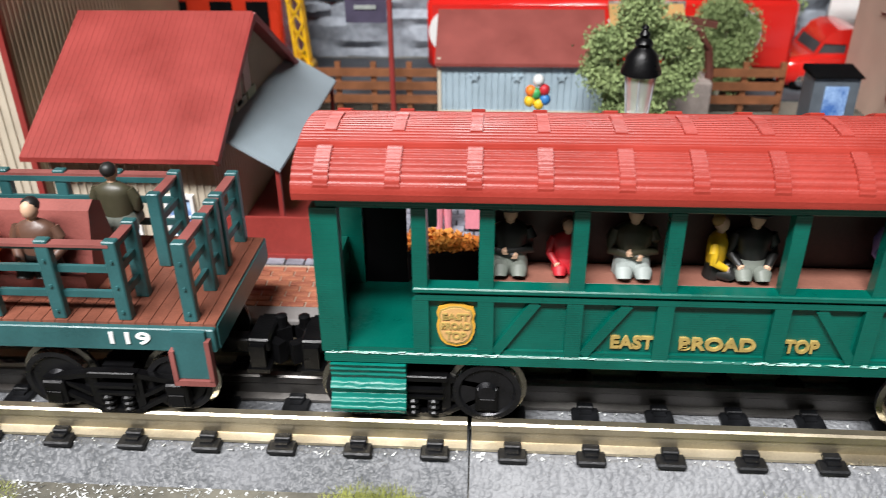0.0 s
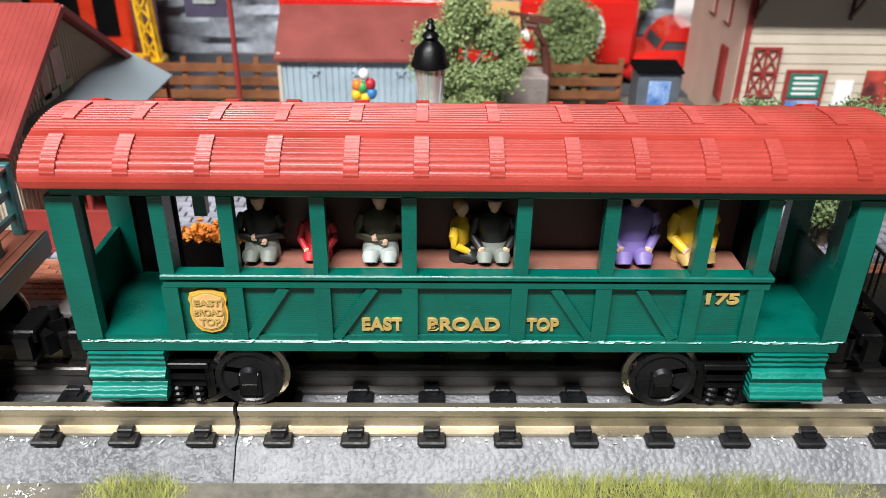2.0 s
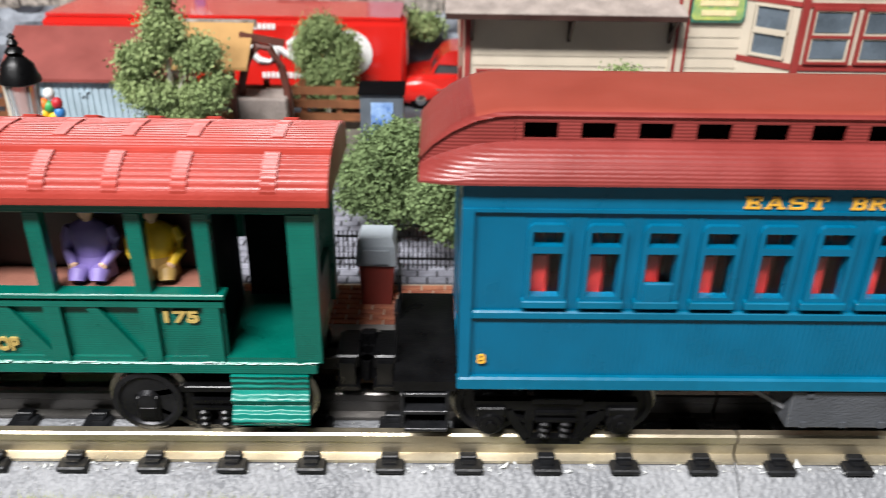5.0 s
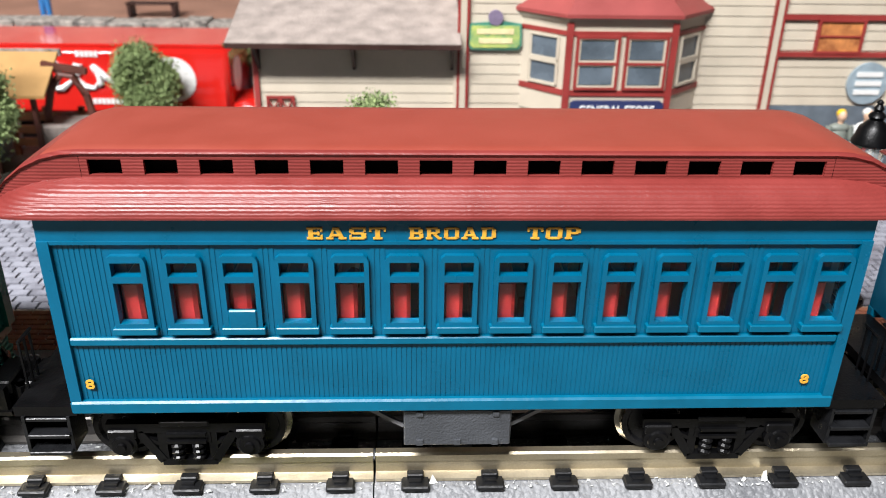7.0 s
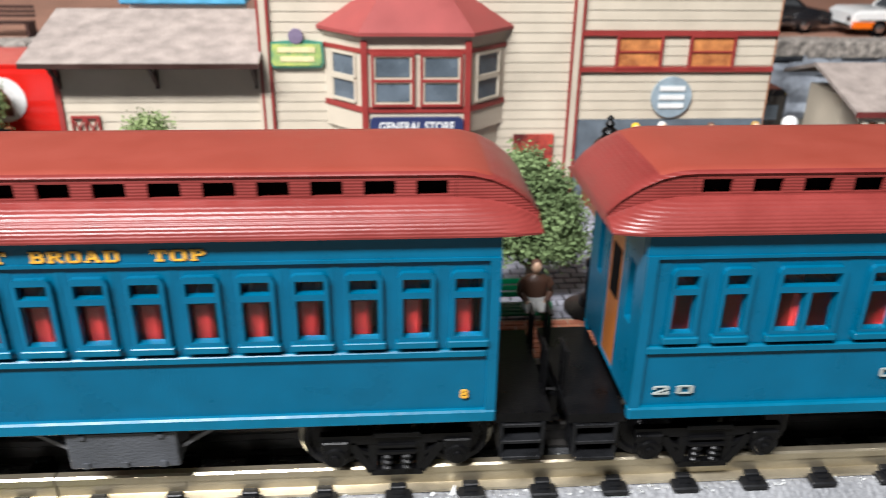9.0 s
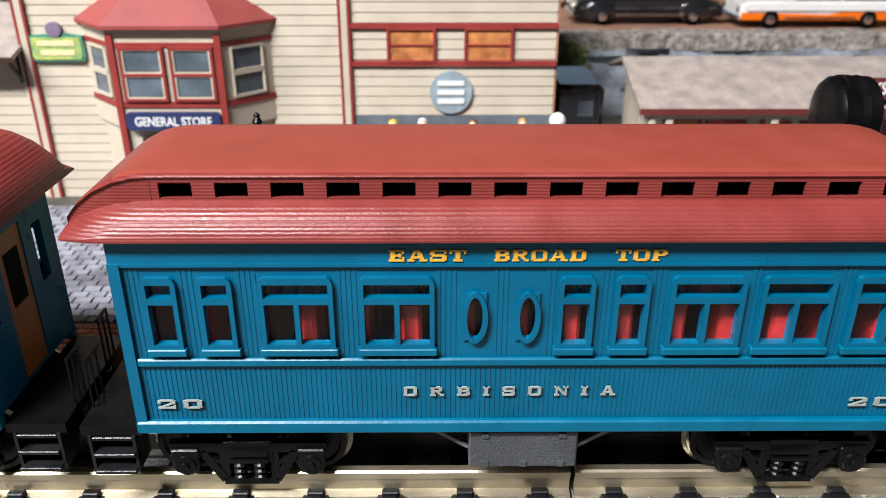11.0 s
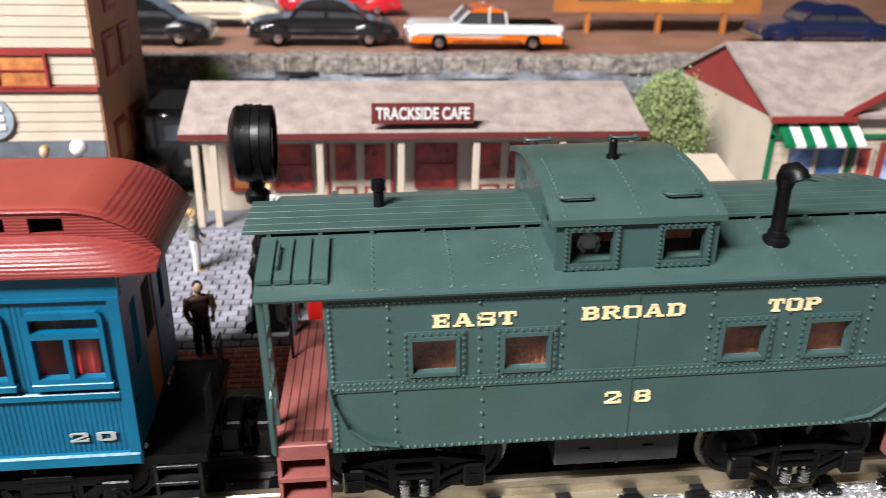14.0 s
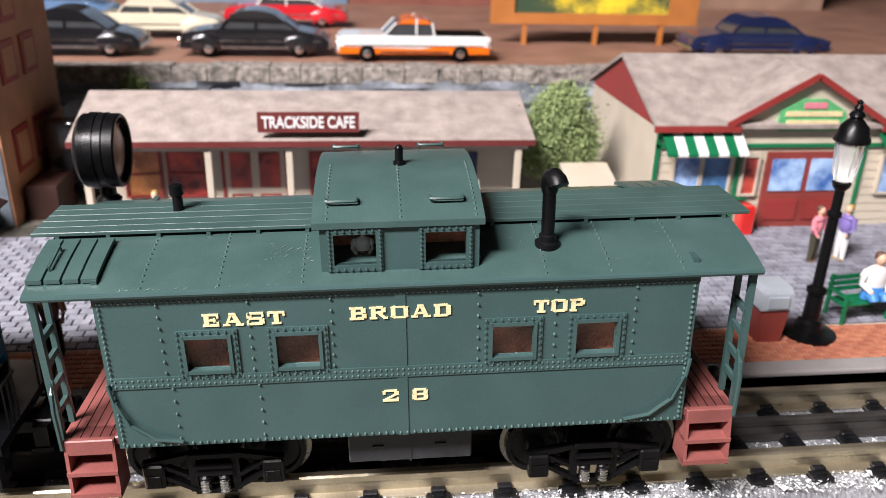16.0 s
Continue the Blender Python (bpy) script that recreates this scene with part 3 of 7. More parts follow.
def coupler(car, x, s):
    """Knuckle coupler with its shank, pointing along s."""
    bm = nb()
    z = TOP + 0.0105
    box(bm, min(x - s * .012, x), max(x - s * .012, x), YC - .0022, YC + .0022, z - .0022, z + .0022, bevel=0.0004)
    for w in (-.0045, .0045):
        bar(bm, (x - s * .001, YC, z), (x + s * .006, YC + w, z), .0028, .006)
    box(bm, min(x - s * .003, x + s * .003), max(x - s * .003, x + s * .003), YC - .006, YC + .006, z + .001, z + .005, bevel=0.0005)
    lathe(bm, [(.0012, z - .007), (.0016, z - .006), (.0016, z + .0062), (.0006, z + .0066)], (x + s * .004, YC + .004, 0), n=10)
    box(bm, x - .003, x + .003, YC - .0085, YC + .0085, z - .004, z - .0028)
    for w in (-.007, .007):
        box(bm, x - .002, x + .002, YC + w - .001, YC + w + .001, z - .004, z + .004)
    part("coupler", bm, M_BLACK, car, "black knuckle coupler")


def figure(name, loc, label, shirt, legs, hair="dark", seated=True, face=-90, hat=None, scale=1.0, fold=False):
    """A painted figurine, one plain mesh."""
    bm = nb()
    mats = [M_CLOTH[shirt], M_CLOTH[legs], M_SKIN, M_CLOTH[hair]]
    k = scale
    if seated:
        def rings(rows, mi):
            loft(bm, [[(cx * k + rx * k * math.cos(j * math.pi / 6), ry * k * math.sin(j * math.pi / 6), z * k) for j in range(12)] for cx, rx, ry, z in rows], mi)
        rings([(.0, .0034, .0050, .0002), (.0004, .0034, .0050, .0025), (.0002, .0031, .0046, .0050), (.0, .0028, .0042, .0062)], 1)
        rings([(.0, .0029, .0043, .0052), (.0, .0031, .0046, .0085), (.0, .0031, .0051, .0115), (-.0002, .0026, .0050, .0130), (-.0002, .0018, .0034, .0141), (.0, .0012, .0015, .0148)], 0)
        for s in (-1, 1):
            tube(bm, [(.0008 * k, s * .0022 * k, .0022 * k), (.0052 * k, s * .0025 * k, .0024 * k), (.0060 * k, s * .0025 * k, .0012 * k)], [.0023 * k, .0024 * k, .0018 * k], 10, 1)
            wrist = (.0034 * k, -s * .0012 * k, (.0068 + .0006 * s) * k) if fold else (.0040 * k, s * .0036 * k, .0046 * k)
            tube(bm, [(-.0002 * k, s * .0046 * k, .0128 * k), (.0, s * .0056 * k, .0102 * k), (.0006 * k, s * .0058 * k, .0070 * k), wrist], [.0013 * k, .0016 * k, .0014 * k, .0011 * k], 10, 0)
            blob(bm, wrist, (.0013 * k, .0012 * k, .0012 * k), 2, 1)
        top = .0176 * k
    else:
        for s in (-1, 1):
            tube(bm, [(0, s * .0016 * k, .018 * k), (.0004 * k, s * .002 * k, .009 * k), (0, s * .0021 * k, .0008)], [.0024 * k, .0019 * k, .0015 * k], 8, 1)
            blob(bm, (.001 * k, s * .0021 * k, .0008), (.0026 * k, .0013 * k, .0009), 3, 1)
            tube(bm, [(0, s * .0046 * k, .0278 * k), (.0008 * k, s * .0058 * k, .022 * k), (.0035 * k, s * .0045 * k, .0185 * k)], [.0017 * k, .0014 * k, .0011 * k], 8, 0)
            blob(bm, (.004 * k, s * .0044 * k, .018 * k), (.0011 * k,) * 3, 2, 1)
        blob(bm, (0, 0, .0225 * k), (.0030 * k, .0042 * k, .0066 * k), 0)
        blob(bm, (0, 0, .0272 * k), (.0027 * k, .0050 * k, .0022 * k), 0)
        top = .0325 * k
    tube(bm, [(0, 0, top - .0042 * k), (0.0003, 0, top - .0015 * k)], .0012 * k, 8, 2)
    blob(bm, (.0003 * k, 0, top), (.0023 * k, .0020 * k, .0027 * k), 2)
    blob(bm, (-.0005 * k, 0, top + .0009 * k), (.0023 * k, .0022 * k, .0022 * k), 3)
    if hat:
        mats.append(M_CLOTH[hat])
        lathe(bm, [(.0040 * k, top + .0014 * k), (.0040 * k, top + .0019 * k), (.0023 * k, top + .002 * k), (.0019 * k, top + .0042 * k)], (0, 0, 0), n=14, mi=4)
    me = finish(bm, Vector((0, 0, 0)), True)
    for m in mats:
        me.materials.append(m)
    ob = new(name, me)
    ob.matrix_basis = pose(*loc, 0, 0, face)
    return tagged(ob, label, "figurine")


# ---- green open excursion car ----
XG = 0.0555
GN, GF = 0.1575, 0.1915
GREEN = thing("passenger_car", (XG, YC, TOP), "green open-sided excursion car with a red ribbed roof", "model train car", "cars of the train")
F0, F1 = -0.0405, 0.1475
part("underframe", bx(F0, F1, GN - .0004, GF + .0004, .0345, .0378, bevel=0.0004), M_GREEN, GREEN)
part("floor_deck", bx(F0 + .0008, F1 - .0008, GN + .0006, GF - .0006, .0378, .0388), M_GREEN, GREEN)
POSTS = [-.0165, -.0012, .0196, .0404, .0667, .0869, .1088, .1236]
for y0, y1, o in ((GN, GN + .003, -1), (GF - .003, GF, 1)):
    part("top_beam", bx(F0 + .001, F1 + .002, y0, y1, .0765, .0795, bevel=0.0003), M_GREEN, GREEN)
    for x in POSTS:
        part("post", bx(x - .0017, x + .0017, y0, y1, .0565, .0766), M_GREEN, GREEN)
    for x in (-.0378, .1457):
        part("corner_post", bx(x - .0031, x + .0031, y0 - .0003, y1 + .0003, .0378, .0766), M_GREEN, GREEN)
    if o < 0:
        part("side_panel", bx(-.0175, .1262, y0 + .0014, y1 - .0004, .0378, .0552), M_GREEN, GREEN)
        part("sill", bx(-.0183, .1272, y0 - .0008, y1 + .0006, .0552, .0566, bevel=0.0003), M_GREEN, GREEN)
        part("belt_rail", bx(-.0178, .1266, y0 - .0002, y0 + .0015, .0530, .0545), M_GREEN, GREEN)
        for x in POSTS:
            part("batten", bx(x - .0019, x + .0019, y0 - .0001, y0 + .0015, .0378, .0531), M_GREEN, GREEN)
        for a, b in ((.0012, .0106), (.0222, .0318), (.0850, .0752), (.1055, .0958)):
            part("diagonal_brace", bar(nb(), (a, y0 + .0008, .0382), (b, y0 + .0008, .0528), .0013, .0024), M_GREEN, GREEN)
for x0, x1 in ((-.0160, -.0148), (.1222, .1236)):
    part("bulkhead_post", bx(x0, x1, GN + .003, GN + .0055, .0388, .0766), M_GREEN, GREEN)
    if x0 > 0:
        part("bulkhead_post", bx(x0, x1, GF - .0055, GF - .003, .0388, .0766), M_GREEN, GREEN)
for x in (-.0404, .1458):
    part("end_panel", bx(x, x + .0016, GN + .0034, GF - .0034, .0388, .0535), M_GREEN, GREEN)
    part("end_post", bx(x, x + .0016, .1690, .1715, .0535, .0766), M_GREEN, GREEN)
# Matt black sheets give the platforms' shadowed far side its darkness.
part("platform_screen", bx(-.0346, -.0230, GF - .0024, GF - .0012, .0388, .0766), M_BLACKMATT, GREEN, "matt black screen for the shaded far side")
part("platform_screen", bx(.1254, .1372, GF - .0024, GF - .0012, .0388, .0766), M_BLACKMATT, GREEN, "matt black screen for the shaded far side")
part("bulkhead", bx(.1228, .1240, GN + .0060, GF - .0056, .0388, .0766), M_BLACKMATT, GREEN, "matt black end bulkhead")
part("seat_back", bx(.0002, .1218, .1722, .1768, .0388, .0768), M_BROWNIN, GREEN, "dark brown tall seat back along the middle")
for b0, b1 in ((.1615, .1722), (.1768, .1875)):
    part("long_bench", bx(.0002, .1218, b0, b1, .0545, .0560, bevel=0.0004), M_SEATBROWN, GREEN, "brown lengthwise bench")
for b0, b1 in ((.1622, .1630), (.1860, .1868)):
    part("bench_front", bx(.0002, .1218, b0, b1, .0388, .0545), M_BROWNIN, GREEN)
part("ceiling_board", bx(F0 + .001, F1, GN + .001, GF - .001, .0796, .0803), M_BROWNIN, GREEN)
# arched roof with printed ridges
def arch(y, lift=0.0):
    return 0.0812 + 0.0095 * math.sqrt(max(0.0, 1 - ((y - YC) / 0.0212) ** 2)) + lift
prof, n = [], 96
for i in range(n + 1):
    y = YC - 0.0211 + 0.0422 * i / n
    flat = abs(abs(y - YC) - 0.0112) < 0.0009
    prof.append((y, arch(y, 0.0 if flat else (-0.00045 if i % 3 == 0 else 0.00016))))
prof += [(YC + .0208, .0800), (YC - .0208, .0800)]
part("roof", prism(nb(), prof, "x", -.0435, .1525), M_REDROOF, GREEN, "bright red corrugated roof")
for x in (-.0370, -.0215, -.0040, .0110, .0280, .0432, .0597, .0765, .0914, .1067, .1212, .1400):
    for s in (-1, 1):
        for ya, yb, hw, up in ((0.0208, 0.0122, .0018, .00062), (0.0058, 0.0004, .0015, .0005)):
            ys = [YC + s * (ya + (yb - ya) * k / 22) for k in range(23)]
            lift = [up + (.0002 if k % 2 else -.0001) for k in range(23)]
            part("roof_rib", loft(nb(), [[(x + d, y, arch(y, l)) for d, l in ((-hw, -.0004), (-hw * .9, u), (hw * .9, u), (hw, -.0004))] for y, u in zip(ys, lift)]), M_REDROOF, GREEN)
for x0, x1 in ((-.0392, -.0205), (.1265, .1452)):
    for y0, y1 in ((GN - .0026, GN + .006), (GF - .006, GF + .0026)):
        st = nb()
        o = -1 if y0 < YC else 1
        yo, yi = (y0, y1) if o < 0 else (y1, y0)
        prism(st, [(yi, .0344), (yo - o * .0015, .0344), (yo - o * .0020, .0300), (yo + o * .0002, .0284), (yo - o * .0012, .0262), (yo + o * .0012, .0232), (yo + o * .0010, .0218), (yi, .0218)], "x", x0, x1)
        part("step", st, M_GREENSTEP, GREEN, "rough printed green step block")
for x in (-.0165, .1210):
    truck(GREEN, x, "arch", 0.0160)
coupler(GREEN, F0 - .006, -1)
coupler(GREEN, F1 + .006, 1)
for wd, a, b in (("EAST", .0286, .0388), ("BROAD", .0447, .0625), ("TOP", .0690, .0770)):
    words("lettering", wd, a, b, .0402, .0438, GN + .0014, M_GOLDDULL, GREEN, "dull gold raised letters", depth=.0007, heavy=.035)
words("lettering", "175", .1122, .1203, .0482, .0515, GN + .0014, M_GOLDDULL, GREEN, "dull gold raised digits", depth=.0007, heavy=.035)
def medallion(h):
    """A rounded barrel shield."""
    half = [(.0, 1.0), (.0016, .97), (.0030, .86), (.0041, .80), (.0046, .55), (.0042, .30), (.0046, .0), (.0044, -.35), (.0036, -.70), (.0024, -.90), (.0, -1.0)]
    return [(u, w * h) for u, w in half] + [(-u, w * h) for u, w in half[-2:0:-1]]
M_MEDAL = surface("medallion_cream", (0.72, 0.42, 0.16), 0.4, 0.1, 90, 0.02)
for k, f, m in ((0, 1.0, M_YELLOWGOLD), (1, .88, M_GOLDDULL), (2, .80, M_MEDAL)):
    part("medallion", prism(nb(), [(-.0082 + u * f, .0458 + w * f) for u, w in medallion(.0062)], "y", GN + .0006 - .0002 * k, GN + .0018), m, GREEN, "orange and gold shield medallion" if k == 0 else "")
for wd, a, b, c, d in (("EAST", -.0114, -.0050, .0476, .0494), ("BROAD", -.0117, -.0047, .0449, .0468), ("TOP", -.0107, -.0057, .0421, .0442)):
    words("lettering", wd, a, b, c, d, GN + .0002, M_GOLDDULL, GREEN, "gold medallion letters", depth=.0003, heavy=.035)
for x, sh, lg, hr, hat, sc, fc, fold, lb in ((.0042, "dark", "grey", "dark", "dark", 0.88, -90, True, "seated painted figurine in a dark coat and hat on the bench"),
        (.0178, "red", "red", "brown", None, 0.70, -90, False, "seated painted figurine in a red dress on the bench"),
        (.0331, "olive", "pale", "brown", "dark", 0.90, -90, True, "seated painted figurine in an olive jacket with folded arms"),
        (.0526, "yellow", "dark", "tan", None, 0.76, -25, False, "small seated painted figurine in a yellow shirt"),
        (.0606, "dark", "grey", "dark", "dark", 0.86, -90, False, "seated painted figurine in dark clothes and hat on the bench"),
        (.0945, "purple", "purple", "dark", None, 0.98, -90, False, "seated painted figurine in a lilac coat on the bench"),
        (.1094, "yellow", "tan", "dark", "dark", 0.96, -80, False, "seated painted figurine in a yellow coat on the bench")):
    figure("figurine", (x, .1678, .0560), lb, sh, lg, hr, True, fc, hat, sc, fold)

# pale green flecks scattered along the lower edges of the printed body
rng = np.random.default_rng(12)
vs, fs = [], []
for _ in range(150):
    x = rng.choice((rng.uniform(-.018, .128), rng.uniform(.126, .147), rng.uniform(-.04, -.02), rng.uniform(.06, .10)))
    w, h, k = rng.uniform(.0003, .0016), rng.uniform(.00008, .0003), len(vs)
    z, y = .03795 + rng.uniform(-.0002, .0004), GN - .0006
    vs += [(x - w, y, z - h), (x + w * .6, y - .0002, z - h * .5), (x + w, y, z + h * .7), (x - w * .5, y - .0001, z + h)]
    fs.append((k, k + 1, k + 2, k + 3))
me = bpy.data.meshes.new("paint_flecks")
me.from_pydata((np.array(vs) - np.array(ORIGIN[GREEN])).tolist(), [], fs)
tagged(part("paint_flecks", me, surface("pale_green_fleck", (0.35, 0.6, 0.52), 0.35, 0.1, 200, 0.0), GREEN), kind="stuff")


# ---- blue wooden-sided coaches ----
def coach(xa, xb, near, openings, ovals, name_label, vents, vent_x, lamps=()):
    """Blue coach with siding, framed windows, oxide-red roof. xa, xb: ends of the body."""
    xc = (xa + xb) / 2
    mid = .1720
    car = thing("passenger_car", (xc, YC, TOP), name_label, "model train car", "cars of the train")
    far = 2 * mid - near
    T = 0.0022
    holes = [(x0 + .0006, x1 - .0006, .0610, .0772) for x0, x1 in openings] + [(x - .0026, x + .0026, .0622, .0742) for x in ovals]
    for y0, y1, o in ((near, near + T, -1), (far - T, far, 1)):
        part("side_wall", pierced(nb(), xa, xb, .0395, .0815, y0 + (.0006 if o < 0 else 0), y1 - (.0006 if o > 0 else 0), holes), M_BLUE, car)
        yo = y0 if o < 0 else y1
        lo, hi = sorted((yo, yo - o * .0012))
        lo2, hi2 = sorted((yo + o * .0006, yo - o * .0008))
        part("letter_board", bx(xa, xb, lo, hi, .0820, .0872), M_BLUE, car)
        part("belt_rail", bx(xa + .0026, xb - .0026, lo2, hi2, .0552, .0574, bevel=0.0004), M_BLUEGLOSS, car)
        part("sill_beam", bx(xa - .0002, xb + .0002, *sorted((yo + o * .0010, yo - o * .002)), .0362, .0398, bevel=0.0005), M_BLUEGLOSS, car)
        for x0, x1 in ((xa, xa + .0026), (xb - .0026, xb)):
            part("corner_board", bx(x0, x1, lo2, hi2, .0398, .0820), M_BLUE, car)
        part("cornice_bead", bx(xa + .0026, xb - .0026, *sorted((yo + o * .0004, yo - o * .0008)), .0812, .0820), M_BLUE, car)
        if o < 0:
            bm = nb()
            x = xa + .0034
            while x < xb - .0034:
                box(bm, x - .00042, x + .00042, near + .00045, near + .0008, .0398, .0552)
                if not any(h[0] - .0014 < x < h[1] + .0014 for h in holes):
                    box(bm, x - .00042, x + .00042, near + .00045, near + .0008, .0574, .0812)
                x += .00118
            tagged(part("siding", bm, M_BLUE, car, "narrow vertical wooden siding"), kind="stuff")
        for x0, x1 in openings:
            wide = x1 - x0 > .009
            q0, q1 = sorted((yo + o * .0008, yo - o * .0016))
            xm = (x0 + x1) / 2
            lights = [(x0 + .0007, xm - .0006, .0614, .0719), (xm + .0006, x1 - .0007, .0614, .0719)] if wide else [(x0 + .0007, x1 - .0007, .0614, .0719)]
            lights += [(x0 + .0007, xm, .0735, .0769), (xm, x1 - .0007, .0735, .0769)] if wide else [(x0 + .0007, x1 - .0007, .0735, .0769)]
            w = part("window", pierced(nb(), x0 - .0004, x1 + .0004, .0604, .0770, q0, q1, lights), M_BLUE, car, "raised blue window frame")
            part("window_head", prism(nb(), [(x0 - .0004, .0770), (x0, .0780), (x0 + .0008, .0786), (x1 - .0008, .0786), (x1, .0780), (x1 + .0004, .0770)], "y", q0, q1), M_BLUE, w)
            part("window_sill", bx(x0 - .0010, x1 + .0010, *sorted((yo + o * .0014, yo - o * .0016)), .0586, .0604, bevel=0.0002), M_BLUEGLOSS, w)
            g = part("pane", bx(x0 + .0008, x1 - .0008, *sorted((yo - o * .0014, yo - o * .0017)), .0606, .0776), M_GLASS, w)
            g.visible_shadow = False
        for x in ovals:
            fr = nb()
            ring = []
            for k in range(25):
                a = 2 * math.pi * k / 24
                ring.append([(x + (.0024 + e) * math.cos(a), yv, .0682 + (.0060 + e) * math.sin(a)) for e, yv in ((-.0006, yo - o * .0004), (-.0006, yo + o * .0008), (.0006, yo + o * .0008), (.0006, yo - o * .0004))])
            w = part("oval_window", loft(fr, ring), M_BLUE, car, "oval window with a raised blue rim")
            for k in range(4):
                sx, sz = (1, 1, -1, -1)[k], (1, -1, 1, -1)[k]
                part("spandrel", prism(nb(), [(x + sx * .0027, .0682 + sz * .0063), (x + sx * .0027, .0682 + sz * .0028), (x + sx * .0019, .0682 + sz * .0046), (x + sx * .0008, .0682 + sz * .0059)], "y", *sorted((yo, yo - o * .001))), M_BLUE, w)
            g = part("pane", bx(x - .0026, x + .0026, *sorted((yo - o * .0014, yo - o * .0017)), .0622, .0742), M_GLASS, w)
            g.visible_shadow = False
    for x, s in ((xa, -1), (xb, 1)):
        e0, e1 = sorted((x, x - s * .002))
        part("end_wall", pierced(nb(), near + T, far - T, .0395, .0872, e0, e1, [(mid - .0062, mid + .0062, .0400, .0800), (mid - .0165, mid - .0115, .0600, .0765), (mid + .0115, mid + .0165, .0600, .0765)], "x"), M_BLUE, car)
        d = part("end_door", bx(*sorted((x - s * .0004, x - s * .0014)), mid - .0061, mid + .0061, .0402, .0798), M_DOORWOOD, car, "orange-brown wooden end door")
        part("door_window", bx(*sorted((x - s * .0002, x - s * .0010)), mid - .0035, mid + .0035, .0600, .0745), M_BLACKMATT, d)
        # open platform with steps and gate
        p = part("platform", bx(*sorted((x, x + s * .0150)), near + .0010, far - .0010, .0345, .0372), M_BLACK, car, "black open end platform")
        for y0, y1 in ((near + .0005, near + .0085), (far - .0085, far - .0005)):
            for k, z in enumerate((.0330, .0285, .0240)):
                part("step", bx(*sorted((x + s * .0022, x + s * .0125)), y0 - (.0008 * k if y0 < mid else 0), y1 + (.0008 * k if y0 > mid else 0), z, z + .0011, bevel=0.0002), M_STEPBLACK, p)
            for dx in (.0018, .0126):
                part("step_side", bx(*sorted((x + s * dx, x + s * (dx + .0008))), y0, y1, .0240, .0345), M_STEPBLACK, p)
        xr = x + s * .0145
        for y in [near + .009 + k * (far - near - .018) / 9 for k in range(10)]:
            if abs(y - mid) > .006:
                part("baluster", tube(nb(), [(xr, y, .037), (xr, y, .0505)], .00035, 5), M_BLACK, p)
        for y0, y1 in ((near + .009, mid - .0062), (mid + .0062, far - .009)):
            part("top_rail", tube(nb(), [(xr, y0, .0505), (xr, y1, .0505)], .0005, 6), M_BLACK, p)
        coupler(car, x + s * .018, s)
    part("car_floor", bx(xa + .002, xb - .002, near + T, far - T, .0396, .0406), M_BROWNIN, car)
    # interior seats
    x = xa + .0155
    while x < xb - .008:
        for y0, y1 in ((near + .0030, mid - .0045), (mid + .0045, far - .0030)):
            st = nb()
            box(st, x - .0040, x + .0022, y0, y1, .0407, .0530, bevel=0.0006)
            box(st, x - .0006, x + .0042, y0, y1, .0407, .0705, bevel=0.0009)
            part("seat", st, M_SEATRED, car, "red plastic coach seat")
        x += .01236
    # roof: lower deck, vented clerestory, curved ends
    def sect(x, f, ch):
        e, w = .0880, near - .0026
        ys = [(w, e), (w, e + .0012), (w + .0022, e + .0045), (w + .0052, e + .0068), (w + .0068, e + .0072), (w + .0068 + ch, e + .0072), (w + .0068 + ch, e + .0122), (w + .0068, e + .0122), (w + .0062, e + .0128), (w + .0072, e + .0135), (w + .0105, e + .0137), (w + .0180, e + .0138), (mid, e + .0138)]
        full = ys + [(2 * mid - a, b) for a, b in ys[-2::-1]]
        return [(x, mid + (a - mid) * (0.90 + 0.10 * min(1, f * 1.3)), e + (b - e) * f) for a, b in full]
    ends = ((-.0092, .10), (-.0091, .24), (-.0064, .48), (-.0022, .73), (.0024, .90), (.0068, .98), (.0105, 1.0))
    secs = [sect(xa + d, f, .0) for d, f in ends] + [sect(xa + .0106, 1, .0045)] + [sect(xb - .0106, 1, .0045)] + [sect(xb - d, f, .0) for d, f in ends[::-1]]
    bm = loft(nb(), secs)
    for f in bm.faces:
        c = f.calc_center_median()
        # Vent channels go black as painted shade; flat deck faces a lighter orange-red.
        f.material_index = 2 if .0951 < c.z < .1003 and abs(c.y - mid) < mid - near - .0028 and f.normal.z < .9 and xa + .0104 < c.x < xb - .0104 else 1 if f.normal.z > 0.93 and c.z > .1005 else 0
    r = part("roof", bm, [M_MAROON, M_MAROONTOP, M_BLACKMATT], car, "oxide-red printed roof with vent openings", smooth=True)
    for s in (-1, 1):
        yv = near - .0026 + .0068 if s < 0 else 2 * mid - (near - .0026 + .0068)
        hs = [(vx, vx + .0072, .0958, .0993) for vx in [vent_x + k * vents[1] for k in range(vents[0])]]
        part("clerestory_strip", pierced(nb(), xa + .0106, xb - .0106, .0951, .1003, *sorted((yv, yv - s * .0009)), hs), M_MAROON, r)
    # underbody
    bm = nb()
    box(bm, xc - .0135, xc + .0135, near + .0006, near + .012, .0245, .0355, bevel=0.0004)
    for dx in (-.0095, .0, .0095):
        box(bm, xc + dx - .0008, xc + dx + .0008, near + .0001, near + .0008, .0250, .0266)
    for dx in (-.0095, .0095):
        box(bm, xc + dx - .0008, xc + dx + .0008, near + .0001, near + .0008, .0338, .0352)
    part("equipment_box", bm, surface("grey_black_box", (0.07, 0.075, 0.085), 0.4, 0.15, 90, 0.4), car, "dark grey underfloor battery box")
